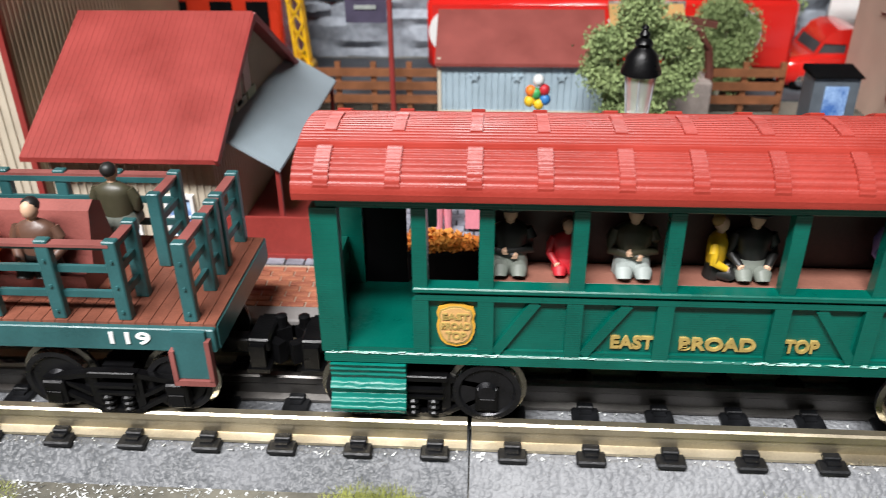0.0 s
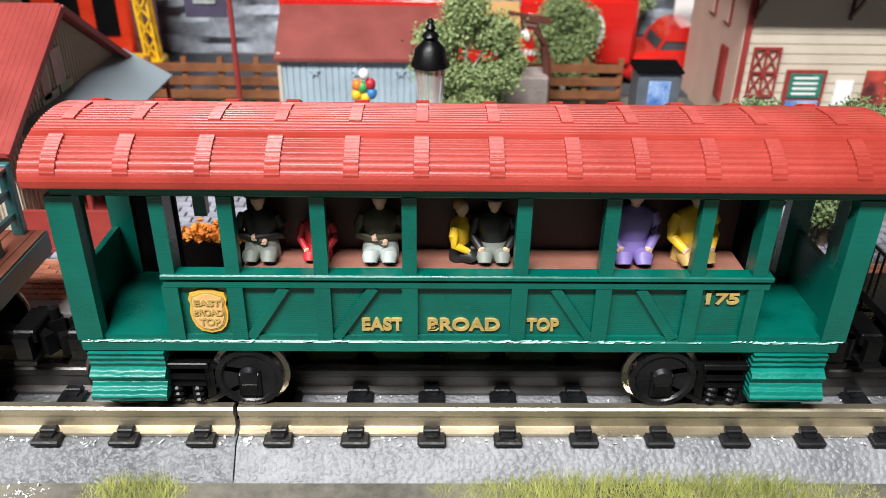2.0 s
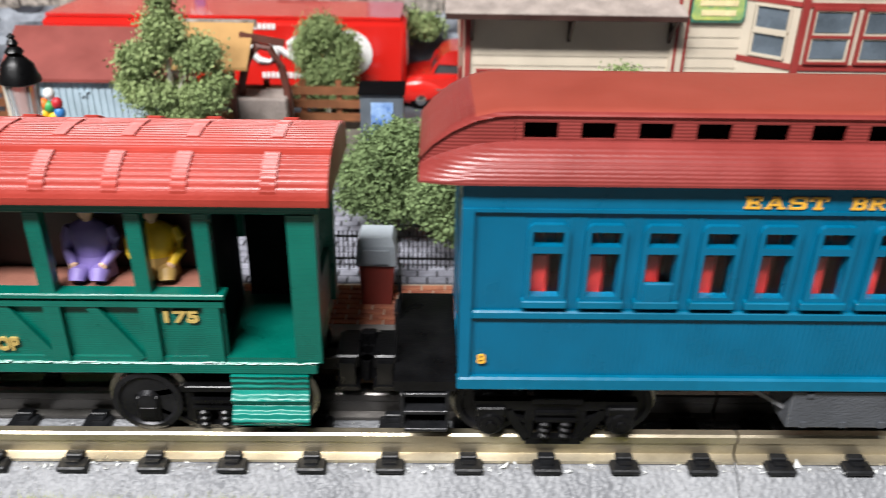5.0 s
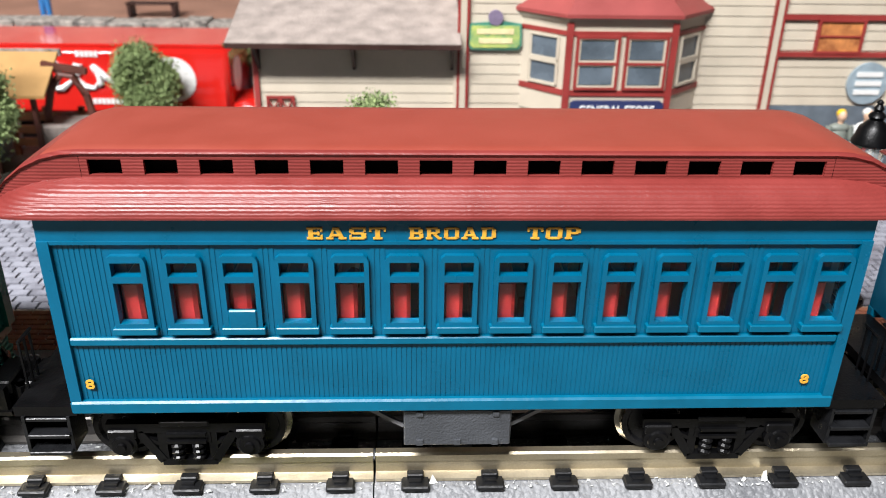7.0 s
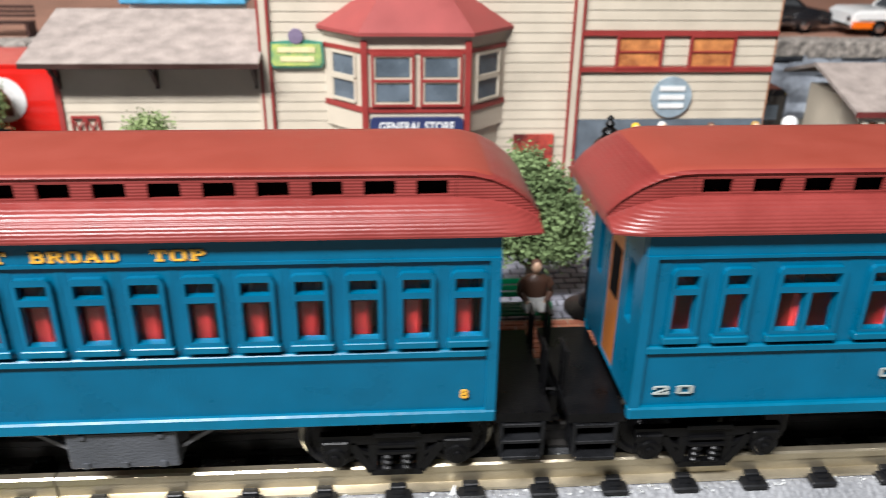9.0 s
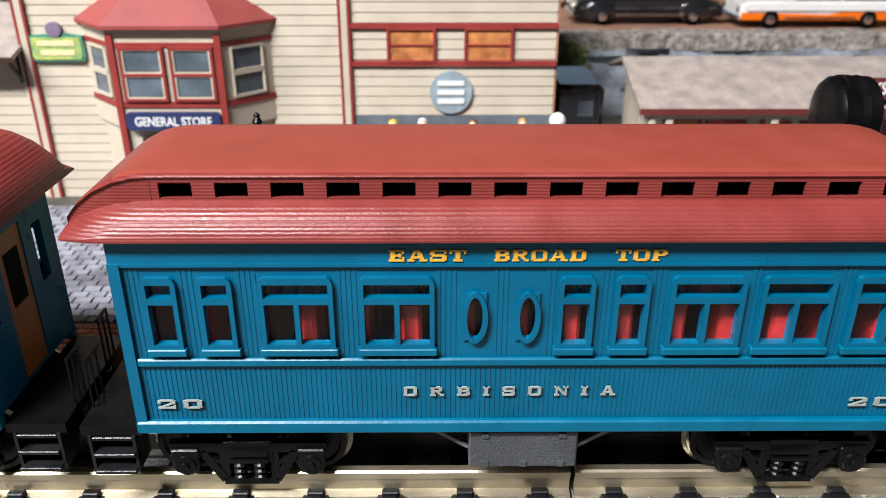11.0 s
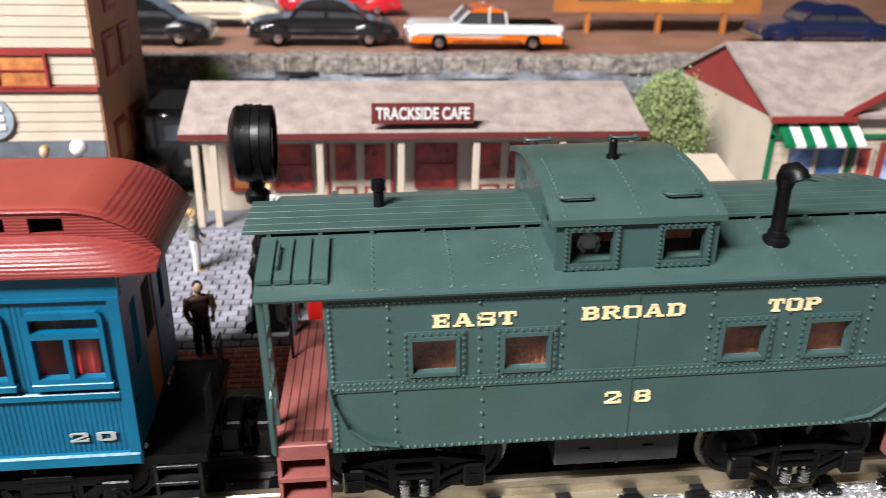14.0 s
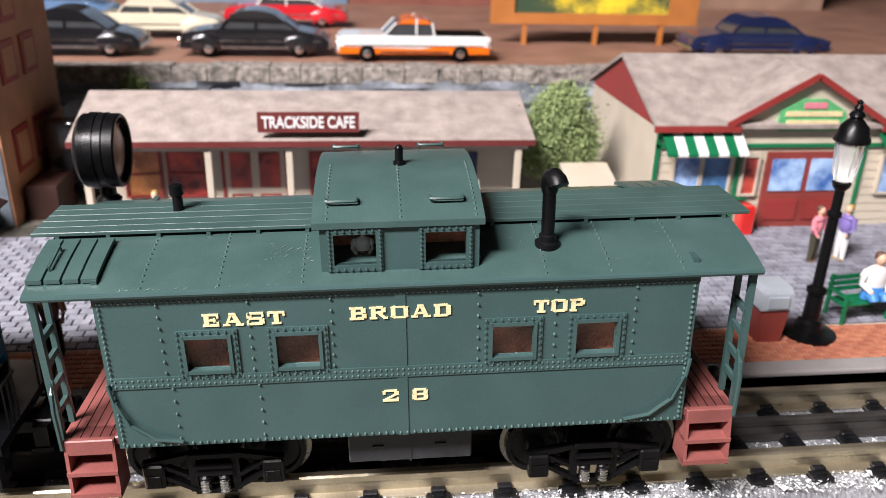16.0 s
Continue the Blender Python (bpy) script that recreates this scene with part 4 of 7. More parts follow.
    for s in (-1, 1):
        part("truss_rod", bar(nb(), (xc + s * .0135, near + .004, .0285), (xc + s * .0245, near + .004, .0352), .0010), surface("grey_rod", (0.2, 0.2, 0.21), 0.4) if "grey_rod" not in bpy.data.materials else bpy.data.materials["grey_rod"], car)
    part("centre_sill", bx(xa + .004, xb - .004, mid - .005, mid + .005, .0300, .0362), M_BLACKMATT, car)
    for x in (xa + .0245, xb - .0248):
        truck(car, x, "cast", YC - near - .0045)
    return car


B1 = [(.1954 + k * .01236, .2034 + k * .01236) for k in range(14)]
COACH = coach(.1810, .3675, .1500, B1, (), "blue coach lettered in gold with oxide-red roof", (14, .0119), .1932)
for wd, a, b in (("EAST", .2398, .2572), ("BROAD", .2622, .2815), ("TOP", .2885, .3005)):
    slab(wd, a, b, .0825, .0853, .1500, M_YELLOWGOLD, COACH, "gold slab letters")
for a in (.1852, .3585):
    words("lettering", "8", a, a + .0021, .0432, .0458, .1500, M_YELLOWGOLD, COACH, "gold numeral", heavy=.02)
part("window_shade", bx(.2209, .2274, .1488, .1500, .0597, .0650, bevel=0.0003), M_BLUE, COACH, "blue blind half closing one window")

B2 = [(.4084, .4154), (.4208, .4279), (.4344, .4504), (.4570, .4732), (.5020, .5094), (.5146, .5218), (.5272, .5434), (.5478, .5636), (.5688, .5850)]
COACH2 = coach(.4015, .5895, .1488, B2, (.4828, .4948), "blue parlour coach with paired and oval windows", (14, .01215), .4138)
for wd, a, b in (("EAST", .4636, .4806), ("BROAD", .4868, .5070), ("TOP", .5135, .5250)):
    slab(wd, a, b, .0825, .0853, .1488, M_YELLOWGOLD, COACH2, "gold slab letters")
slab("ORBISONIA", .4662, .5168, .0468, .0493, .1488, M_SILVER, COACH2, "silver letters of the coach name", gap=.95)
for a in (.4072, .5735):
    slab("20", a, a + .0106, .0434, .0458, .1488, M_SILVER, COACH2, "silver numerals", gap=.4)

# ---- dark green steel caboose ----
CX0, CX1, CN = .6365, .7825, .1430
CF = 2 * YC - CN
CAB = thing("caboose", (.7095, YC, TOP), "dark green steel caboose with riveted sides and cupola", "model train car", "cars of the train", turn=-2.1, tilt=-1.8)
CAB.location += Vector((.0012, -.0018, .0008))
CAB.scale = (1, 1, 1.035)
WIN = [(x, x + .0106) for x in (.6563, .6780, .7309, .7520)]
ch = [(x0, x1, .0615, .0704) for x0, x1 in WIN]
for y0, y1, o in ((CN, CN + .0016, -1), (CF - .0016, CF, 1)):
    part("side_sheet", pierced(nb(), CX0, CX1, .0402, .0815, y0, y1, ch), M_CABOOSE, CAB)
    yo = y0 if o < 0 else y1
    def proud(d, i=.0004):
        return sorted((yo + o * d, yo - o * i))
    for x0, x1 in WIN:
        fr = nb()
        for a in ((x0 - .0022, x0, .0596, .0722), (x1, x1 + .0022, .0596, .0722), (x0, x1, .0704, .0722), (x0, x1, .0596, .0615)):
            box(fr, a[0], a[1], *proud(.0005, .0012), a[2], a[3])
        for a in ((x0 - .0007, x0 + .0002, .0608, .0711), (x1 - .0002, x1 + .0007, .0608, .0711), (x0, x1, .0702, .0711), (x0, x1, .0608, .0617)):
            box(fr, a[0], a[1], *proud(.0011, .0012), a[2], a[3])
        for k in range(8):
            for zz in (.0602, .0717):
                lathe(fr, [(.0004, yo + o * .0004), (.0003, yo + o * .0010)], (x0 - .0014 + k * (x1 - x0 + .0028) / 7, 0, zz), axis="y", n=5)
        for k in range(6):
            for xx in (x0 - .0015, x1 + .0015):
                lathe(fr, [(.0004, yo + o * .0004), (.0003, yo + o * .0010)], (xx, 0, .0617 + k * .0017), axis="y", n=5)
        w = part("window", fr, M_CABOOSE, CAB, "riveted green window frame")
        g = part("pane", bx(x0, x1, *proud(-.0008, .0011), .0615, .0704), M_GLASS, w)
        g.visible_shadow = False
    rv = nb()
    def row(xa_, xb_, za, zb, step):
        n = max(2, int(math.hypot(xb_ - xa_, zb - za) / step))
        for k in range(n + 1):
            lathe(rv, [(.00040, yo - o * .0002), (.00036, yo + o * .0004), (.00018, yo + o * .0007)], (xa_ + (xb_ - xa_) * k / n, 0, za + (zb - za) * k / n), axis="y", n=5)
    row(CX0 + .002, CX1 - .002, .0800, .0800, .0014)
    row(CX0 + .002, CX1 - .002, .0594, .0594, .0014)
    row(CX0 + .002, CX1 - .002, .0580, .0580, .0014)
    row(CX0 + .002, CX1 - .002, .0410, .0410, .0018)
    for x in (CX0 + .0012, CX1 - .0012):
        row(x, x, .0415, .080, .0014)
    for x in (.6510, .6722, .6918, .7275, .7467, .7668):
        row(x, x, .0612, .0790, .0029)
    for x in (.6520, .6730):
        row(x, x, .0425, .0568, .0031)
    tagged(part("rivets", rv, M_RIVET, CAB), kind="stuff")
    part("belt_strip", bx(CX0, CX1, *proud(.00042), .0572, .0602), M_CABOOSE, CAB)
    part("seam_strip", bx(.7072, .7098, *proud(.0003), .0402, .0815), M_CABOOSE, CAB)
    part("eave_strip", bx(CX0, CX1, *proud(.00036), .0797, .0815), M_CABOOSE, CAB)
    for s, xe in ((1, CX0 + .0002), (-1, CX1 - .0002)):
        pts = [(xe, yo + o * .0010, .0590), (xe + s * .0008, yo + o * .0012, .0540), (xe + s * .0040, yo + o * .0012, .0475), (xe + s * .0095, yo + o * .0012, .0432), (xe + s * .0160, yo + o * .0010, .0420)]
        part("grab_iron", tube(nb(), pts, .0005, 6), M_CABOOSE, CAB, "curved green handrail", smooth=True)
for wd, a, b, c in (("EAST", .6613, .6808, .0731), ("BROAD", .6962, .7208, .0733), ("TOP", .7412, .7540, .0732)):
    slab(wd, a, b, c, c + .0032, CN, M_PALEGOLD, CAB, "pale gold slab letters", depth=.00034)
slab("2", .7034, .7075, .0503, .0535, CN, M_PALEGOLD, CAB, "pale gold numeral", depth=.00034)
slab("8", .7109, .7149, .0503, .0535, CN, M_PALEGOLD, CAB, "pale gold numeral", depth=.00034)
for x, s in ((CX0, -1), (CX1, 1)):
    part("end_sheet", pierced(nb(), CN + .0016, CF - .0016, .0402, .0850, *sorted((x, x - s * .0014)), [(YC - .006, YC + .006, .0430, .0760)], "x"), M_CABOOSE, CAB)
    part("end_door", bx(*sorted((x - s * .0004, x - s * .0012)), YC - .0058, YC + .0058, .0432, .0758), M_CABOOSE, CAB)
    pf = part("platform", bx(*sorted((x, x + s * .0145)), CN + .0008, CF - .0008, .0408, .0432, bevel=0.0003), M_STEPRED, CAB, "brown-red plank end platform")
    for k in range(1, 6):
        part("plank_gap", bx(*sorted((x + s * k * .0024, x + s * (k * .0024 + .00025))), CN + .0012, CF - .0012, .0428, .04325), M_BLACKMATT, pf)
    for y0, y1, o in ((CN, CN + .008, -1), (CF - .008, CF, 1)):
        yo = y0 if o < 0 else y1
        st = nb()
        a0, a1 = sorted((x + s * .0012, x + s * .0138))
        box(st, a0, a1, *sorted((yo + o * .0004, yo - o * .006)), .0388, .0432, bevel=0.0003)
        box(st, a0, a1, *sorted((yo + o * .0016, yo - o * .005)), .0335, .0346)
        box(st, a0, a1, *sorted((yo + o * .0022, yo - o * .005)), .0272, .0286)
        for aa in (a0, a1 - .0009):
            prism(st, [(yo - o * .006, .0432), (yo, .0432), (yo + o * .0012, .0340), (yo + o * .0020, .0268), (yo - o * .006, .0268)], "x", aa, aa + .0009)
        box(st, a0, a1, *sorted((yo - o * .0060, yo - o * .0055)), .0268, .0432)
        part("steps", st, M_STEPRED, CAB, "brown-red double step")
        rl = nb()
        xo = x + s * .0142
        bar(rl, (xo, yo - o * .0015, .0405), (xo, yo - o * .0015, .0830), .0016, .0016)
        bar(rl, (xo, yo - o * .0090, .0432), (xo, yo - o * .0090, .0830), .0014, .0014)
        for z in (.050, .0565, .0635, .070):
            bar(rl, (xo, yo - o * .0015, z), (xo, yo - o * .0090, z + .0005), .0011, .0016)
        tube(rl, [(x + s * .0140, yo + o * .0004, .041), (x + s * .0138, yo + o * .0010, .052), (x + s * .0135, yo + o * .0006, .057), (x + s * .0132, yo - o * .0010, .060)], .0006, 6)
        part("ladder", rl, M_CABOOSE, CAB)
    bw = nb()
    tube(bw, [(x + s * .013, YC + .009, .043), (x + s * .013, YC + .009, .060)], .0005, 6)
    for k in range(16):
        a0, a1 = 2 * math.pi * k / 16, 2 * math.pi * (k + 1) / 16
        tube(bw, [(x + s * (.013), YC + .009 + .0042 * math.cos(a0), .0600 + .0042 * math.sin(a0)), (x + s * .013, YC + .009 + .0042 * math.cos(a1), .0600 + .0042 * math.sin(a1))], .0005, 5)
    part("brake_wheel", bw, M_BLACK, CAB, "black hand brake wheel")
    coupler(CAB, x + s * .020, s)
part("car_floor", bx(CX0, CX1, CN + .0016, CF - .0016, .0402, .0412), M_BROWNIN, CAB)
part("inner_lining", bx(CX0 + .004, CX1 - .004, CN + .0075, CN + .0082, .0413, .079), surface("tan_card_lining", (0.66, 0.25, 0.14), 0.5, 0.3, 90, 0.1, dark=(0.13, 0.04, 0.025), spread=0.35), CAB)
# roof
def croof(y):
    return 0.0882 - 0.0052 * (abs(y - YC) / 0.0328) ** 2.0
def roof_sheet(x0, x1):
    pr = [(YC + .0328 * k / 10, croof(YC + .0328 * k / 10)) for k in range(-10, 11)]
    return prism(nb(), pr + [(p[0], p[1] - .0016) for p in pr[::-1]], "x", x0, x1)
part("roof", roof_sheet(.6215, .7978), M_CABROOF, CAB, "dark green riveted caboose roof", smooth=True)
part("eave_lip", tube(nb(), [(.6216, YC - .0328, croof(YC - .0328) - .0007), (.7977, YC - .0328, croof(YC - .0328) - .0007)], .0008, 8), M_CABOOSE, CAB, smooth=True)
rv = nb()
for x in (.6480, .6660, .6855, .7440, .7600, .7780):
    for k in range(15):
        y = YC - .0315 + k * .0021
        lathe(rv, [(.00036, croof(y) - .0001), (.00026, croof(y) + .00035)], (x, y, 0), n=5)
tagged(part("rivets", rv, M_RIVET, CAB), kind="stuff")
for x0, x1 in ((.6165, .6905), (.7270, .8030)):
    for k, y in enumerate((-.0085, -.0043, 0, .0043, .0085)):
        part("running_board", bx(x0, x1, YC + y - .00212, YC + y + .00212, .0886, .0896, bevel=0.00015), M_CABROOF, CAB)
    bm = nb()
    xx = x0 + .006
    while xx < x1:
        box(bm, xx, xx + .0010, YC - .0108, YC + .0108, .0868, .0886)
        xx += .0125
    part("board_saddles", bm, M_CABROOF, CAB)
for xs in (.6235, .7920):
    ws = 1 if xs < .7 else -1
    for k in range(4):
        xa_ = xs + ws * k * .0042
        bm = nb()
        ys = [CN + .002 + j * .0024 for j in range(8)]
        loft(bm, [[(xa_ + d, y, croof(y) + l) for d, l in ((-.0018, .0004), (-.0018, .0014), (.0018, .0014), (.0018, .0004))] for y in (ys if xs < .7 else [2 * YC - q for q in ys])])
        part("lateral_board", bm, M_CABROOF, CAB)
bm = nb()
tube(bm, [(.6265, CN + .005, croof(CN + .005) + .001), (.6265, CN + .005, croof(CN + .005) + .0024), (.6265, CN + .013, croof(CN + .013) + .0026), (.6265, CN + .013, croof(CN + .013) + .001)], .0004, 6)
part("grab_iron", bm, M_CABROOF, CAB)
# cupola
def cup(y):
    return .1018 - .0050 * (abs(y - YC) / .0294) ** 2.1
U0, U1, UN = .6900, .7280, .1462
UF = 2 * YC - UN
uw = [(.6932, .7032, .0860, .0936), (.7150, .7248, .0860, .0936)]
for y0, y1, o in ((UN, UN + .0016, -1), (UF - .0016, UF, 1)):
    part("cupola_side", pierced(nb(), U0, U1, .0800, .0956, y0, y1, uw), M_CABOOSE, CAB)
    yo = y0 if o < 0 else y1
    for a in uw:
        fr = nb()
        for q in ((a[0] - .0016, a[0], a[2] - .0016, a[3] + .0016), (a[1], a[1] + .0016, a[2] - .0016, a[3] + .0016), (a[0], a[1], a[3], a[3] + .0016), (a[0], a[1], a[2] - .0016, a[2])):
            box(fr, q[0], q[1], *sorted((yo + o * .0006, yo - o * .0012)), q[2], q[3])
        for k in range(8):
            for zz in (a[2] - .001, a[3] + .001):
                lathe(fr, [(.0004, yo + o * .0005), (.0003, yo + o * .0011)], (a[0] - .001 + k * (a[1] - a[0] + .002) / 7, 0, zz), axis="y", n=5)
            for xx in (a[0] - .001, a[1] + .001):
                lathe(fr, [(.0004, yo + o * .0005), (.0003, yo + o * .0011)], (xx, 0, a[2] + k * .0011), axis="y", n=5)
        part("cupola_window", fr, M_CABOOSE, CAB, "riveted open cupola window frame")
for x, s in ((U0, -1), (U1, 1)):
    part("cupola_end", pierced(nb(), UN + .0016, UF - .0016, .0870, .0952, *sorted((x, x - s * .0014)), [(YC - .019, YC - .011, .0900, .0945), (YC + .011, YC + .019, .0900, .0945)], "x"), M_CABOOSE, CAB)
    part("cupola_end", prism(nb(), [(YC + q * .0264, cup(YC + q * .0264) - .0014) for q in (-1, -.75, -.5, -.25, 0, .25, .5, .75, 1)] + [(UF - .0016, .0952), (UN + .0016, .0952)], "x", *sorted((x, x - s * .0014))), M_CABOOSE, CAB)
part("cupola_back", bx(U0 + .002, U1 - .002, UN + .0105, UN + .0112, .0800, .0950), bpy.data.materials["tan_card_lining"], CAB)
pr = [(YC + .0294 * k / 10, cup(YC + .0294 * k / 10)) for k in range(-10, 11)]
part("cupola_roof", prism(nb(), pr + [(p[0], p[1] - .0015) for p in pr[::-1]], "x", .6884, .7292), M_CABROOF, CAB, smooth=True)
rv = nb()
for x in (.6918, .7092, .7272):
    for k in range(14):
        y = YC - .0280 + k * .0021
        lathe(rv, [(.00036, cup(y) - .0001), (.00026, cup(y) + .00035)], (x, y, 0), n=5)
for k in range(28):
    lathe(rv, [(.0004, UN + .0001), (.0003, UN - .0006)], (U0 + .001 + k * .00134, 0, .0950), axis="y", n=5)
tagged(part("rivets", rv, M_RIVET, CAB), kind="stuff")
for x0, x1, y in ((.6915, .6990, UN + .0045), (.7165, .7245, UN + .0045), (.6915, .6985, UF - .0085), (.7160, .7230, UF - .0085)):
    z = cup(y)
    part("grab_iron", tube(nb(), [(x0, y + .0030, z), (x0, y + .0026, z + .0012), (x0, y + .0008, z + .0014), (x0 + .0002, y + .0002, z + .0014), (x0 + .0008, y, z + .0014), (x1 - .0008, y, z + .0014), (x1 - .0002, y + .0002, z + .0014), (x1, y + .0008, z + .0014), (x1, y + .0026, z + .0012), (x1, y + .0030, z)], .00045, 6), M_CABROOF, CAB, smooth=True)
part("whistle", lathe(nb(), [(.0016, .1010), (.0016, .1026), (.0011, .1028), (.0011, .1062), (.0006, .1068)], (.7098, YC - .001, 0), n=12), M_BLACK, CAB, "small black roof pipe", smooth=True)
part("vent_pipe", lathe(nb(), [(.0016, .0890), (.0014, .0903), (.0014, .0935), (.0019, .0939), (.0019, .0963), (.0010, .0969)], (.6500, YC + .004, 0), n=12), M_BLACK, CAB, "short black roof vent", smooth=True)
sm = nb()
sx, sy = .7462, CN + .0110
sz = croof(sy)
lathe(sm, [(.0032, sz - .0012), (.0032, sz + .0008), (.0022, sz + .0012), (.0022, sz + .0026), (.0017, sz + .0029), (.0017, sz + .0154)], (sx, sy, 0), n=16)
tube(sm, [(sx, sy, sz + .0134), (sx, sy, sz + .0156), (sx + .0001, sy - .0006, sz + .0170), (sx + .0006, sy - .0018, sz + .0175), (sx + .0011, sy - .0030, sz + .0170), (sx + .0013, sy - .0036, sz + .0160)], [.0019, .0024, .0025, .0025, .0025, .0026], 14)
part("smokestack", sm, M_BLACK, CAB, "black elbow smoke pipe", smooth=True)
bm = nb()
box(bm, .6935, .7270, CN + .0065, CF - .0065, .0272, .0400, bevel=0.0004)
box(bm, .7100, .7105, CN + .0062, CN + .0068, .0272, .0398)
for x in (.7015, .7185):
    box(bm, x - .0015, x + .0015, CN + .0060, CN + .0068, .0318, .0324)
part("equipment_box", bm, surface("charcoal_box", (0.03, 0.032, 0.036), 0.45), CAB, "black underfloor equipment box")
part("centre_sill", bx(CX0 + .003, CX1 - .003, YC - .006, YC + .006, .0330, .0402), M_BLACKMATT, CAB)
for x in (.6565, .7625):
    truck(CAB, x, "arch", .0225, True).location.z = -(x - .7095) * math.sin(radians(1.8)) - .0008
figure("figurine", (.6980, .1530, .0868), "tiny painted figurine at the cupola window of the caboose", "white", "brown", "tan", True, -90, scale=0.42)

# pale scuffs on the worn roof, and painted highlights along the eave
rng = np.random.default_rng(31)
vs, fs = [], []
for _ in range(90):
    if rng.random() < .45:
        x, y = rng.normal(.681, .0045), rng.normal(.1535, .0025)
    # pale marks that stand in for the eave edge's highlight
    elif rng.random() < .5:
        x, y = rng.uniform(.625, .69), .1424
    else:
        x, y = rng.uniform(.63, .79), rng.uniform(.1445, .166)
    if .688 < x < .730 or abs(y - YC) > .0322:
        continue
    l, w, k = rng.uniform(.0002, .0011), rng.uniform(.00003, .00009), len(vs)
    a = rng.normal(.25, .5)
    dx, dy = l * math.cos(a), l * math.sin(a)
    q = [(x - dx, y - dy), (x + w, y - w), (x + dx, y + dy), (x - w, y + w)]
    vs += [(u, max(v, YC - .0327), croof(max(v, YC - .0327)) + .00012) for u, v in q]
    fs.append((k, k + 1, k + 2, k + 3))
me = bpy.data.meshes.new("scuffs")
me.from_pydata((np.array(vs) - np.array(ORIGIN[CAB])).tolist(), [], fs)
tagged(part("scuffs", me, surface("pale_scuff_glint", (0.20, 0.26, 0.245), 0.5, 0.2, 200, 0.0), CAB), kind="stuff")


# ---- flat car with railings ----
FX0, FX1, FN, FF = -.2600, -.0668, .1568, .2036
FLAT = thing("flat_car", (-.163, .1822, TOP), "teal railed flat car with a brown plank deck and bench", "model train car", "cars of the train")
part("side_sill", bx(FX0, FX1, FN - .0010, FN + .0010, .0372, .0438, bevel=0.0003), M_TEALRAIL, FLAT)
part("side_sill", bx(FX0, FX1, FF - .0010, FF + .0010, .0372, .0438, bevel=0.0003), M_TEALRAIL, FLAT)
part("end_sill", bx(FX1 - .002, FX1 + .0004, FN + .001, FF - .001, .0372, .0438), M_TEALRAIL, FLAT)
x = FX0
while x < FX1 - .001:
    w = .0034
    part("deck_plank", bx(x, min(x + w - .0002, FX1), FN + .0006, FF - .0006, .0430, .0444 + random.uniform(0, .00015)), M_DECKBROWN, FLAT)
    x += w
def fence_post(x, y, sx):
    return bx(x - .0017, x + .0017, y - .0013, y + .0013, .0444, .0662, bevel=0.0003)
for y in (FN + .0026, FF - .0026):
    o = -1 if y < .18 else 1
    for x in (-.0730, -.0895, -.1060, -.1225, -.1392, -.1558, -.1724, -.1890):
        part("railing_post", fence_post(x, y, 1), M_TEALRAIL, FLAT)
        bl = nb()
        for z in (.0470, .0540, .0610):
            lathe(bl, [(.0005, y + o * .0012), (.0004, y + o * .0018)], (x, 0, z), axis="y", n=6)
        part("bolt_heads", bl, M_TEALRAIL, FLAT)
    for z0, z1, m in ((.0498, .0516, M_TEALRAIL), (.0568, .0586, M_TEALRAIL), (.0630, .0646, M_TEALRAIL)):
        part("railing_board", bx(-.2000, -.0895, *sorted((y - o * .0005, y - o * .0016)), z0, z1), m, FLAT)
    part("hand_rail", bx(-.2000, -.0895, y - .0014, y + .0014, .0646, .0654), M_STEPRED, FLAT, "brown-red worn top rail")
for x, gaps in ((-.0730, ((FN + .0026, FF - .0026),)), (-.0895, ((FN + .0026, FN + .0135), (FF - .0175, FF - .0026)))):
    for y0, y1 in gaps:
        for z0, z1 in ((.0498, .0516), (.0568, .0586), (.0630, .0646)):
            part("railing_board", bx(x - .0006, x + .0006, y0, y1, z0, z1), M_TEALRAIL, FLAT)
        part("hand_rail", bx(x - .0013, x + .0013, y0, y1, .0646, .0654), M_STEPRED, FLAT, "brown-red worn top rail")
    for y in ((FN + .0170, .1822, FF - .0170) if x > -.08 else (FN + .0135, FF - .0175)):
        part("railing_post", fence_post(x, y, 1), M_TEALRAIL, FLAT)
bn = nb()
prism(bn, [(.1680, .0444), (.1680, .0508), (.1732, .0515), (.1768, .0650), (.1800, .0668), (.1834, .0650), (.1868, .0515), (.1920, .0508), (.1920, .0444)], "x", -.2300, -.1030)
part("bench", bn, surface("dusky_red_bench", (0.27, 0.075, 0.062), 0.5, 0.15, 60, 0.1), FLAT, "dusky red back-to-back bench")
words("lettering", "119", -.0932, -.0828, .0392, .0427, FN - .0010, M_WHITE, FLAT, "white road number", heavy=.02)
sk = nb()
box(sk, -.0772, -.0688, FN - .0022, FN - .0010, .0300, .0438)
part("stirrup_plate", sk, M_TEALRAIL, FLAT)
sk = nb()
for a in ((-.0782, -.0770, .0296, .0385), (-.0690, -.0678, .0296, .0415), (-.0782, -.0678, .0282, .0298)):
    box(sk, a[0], a[1], FN - .0030, FN - .0008, a[2], a[3])
part("stirrup_step", sk, M_STEPRED, FLAT, "red stirrup step")
for x in (-.0950, -.225):
    truck(FLAT, x, "arch", .0185)
coupler(FLAT, FX1 + .006, 1)
figure("figurine", (-.1130, .1690, .0516), "seated painted figurine in a brown coat on the flat car bench", "brown", "dark", "dark", True, -90)
figure("figurine", (-.1035, .1925, .0516), "seated painted figurine in an olive coat on the flat car bench", "olive", "grey", "dark", True, 90)
figure("figurine", (-.1300, .1690, .0516), "seated painted figurine in orange on the flat car bench", "orange", "orange", "brown", True, -90)


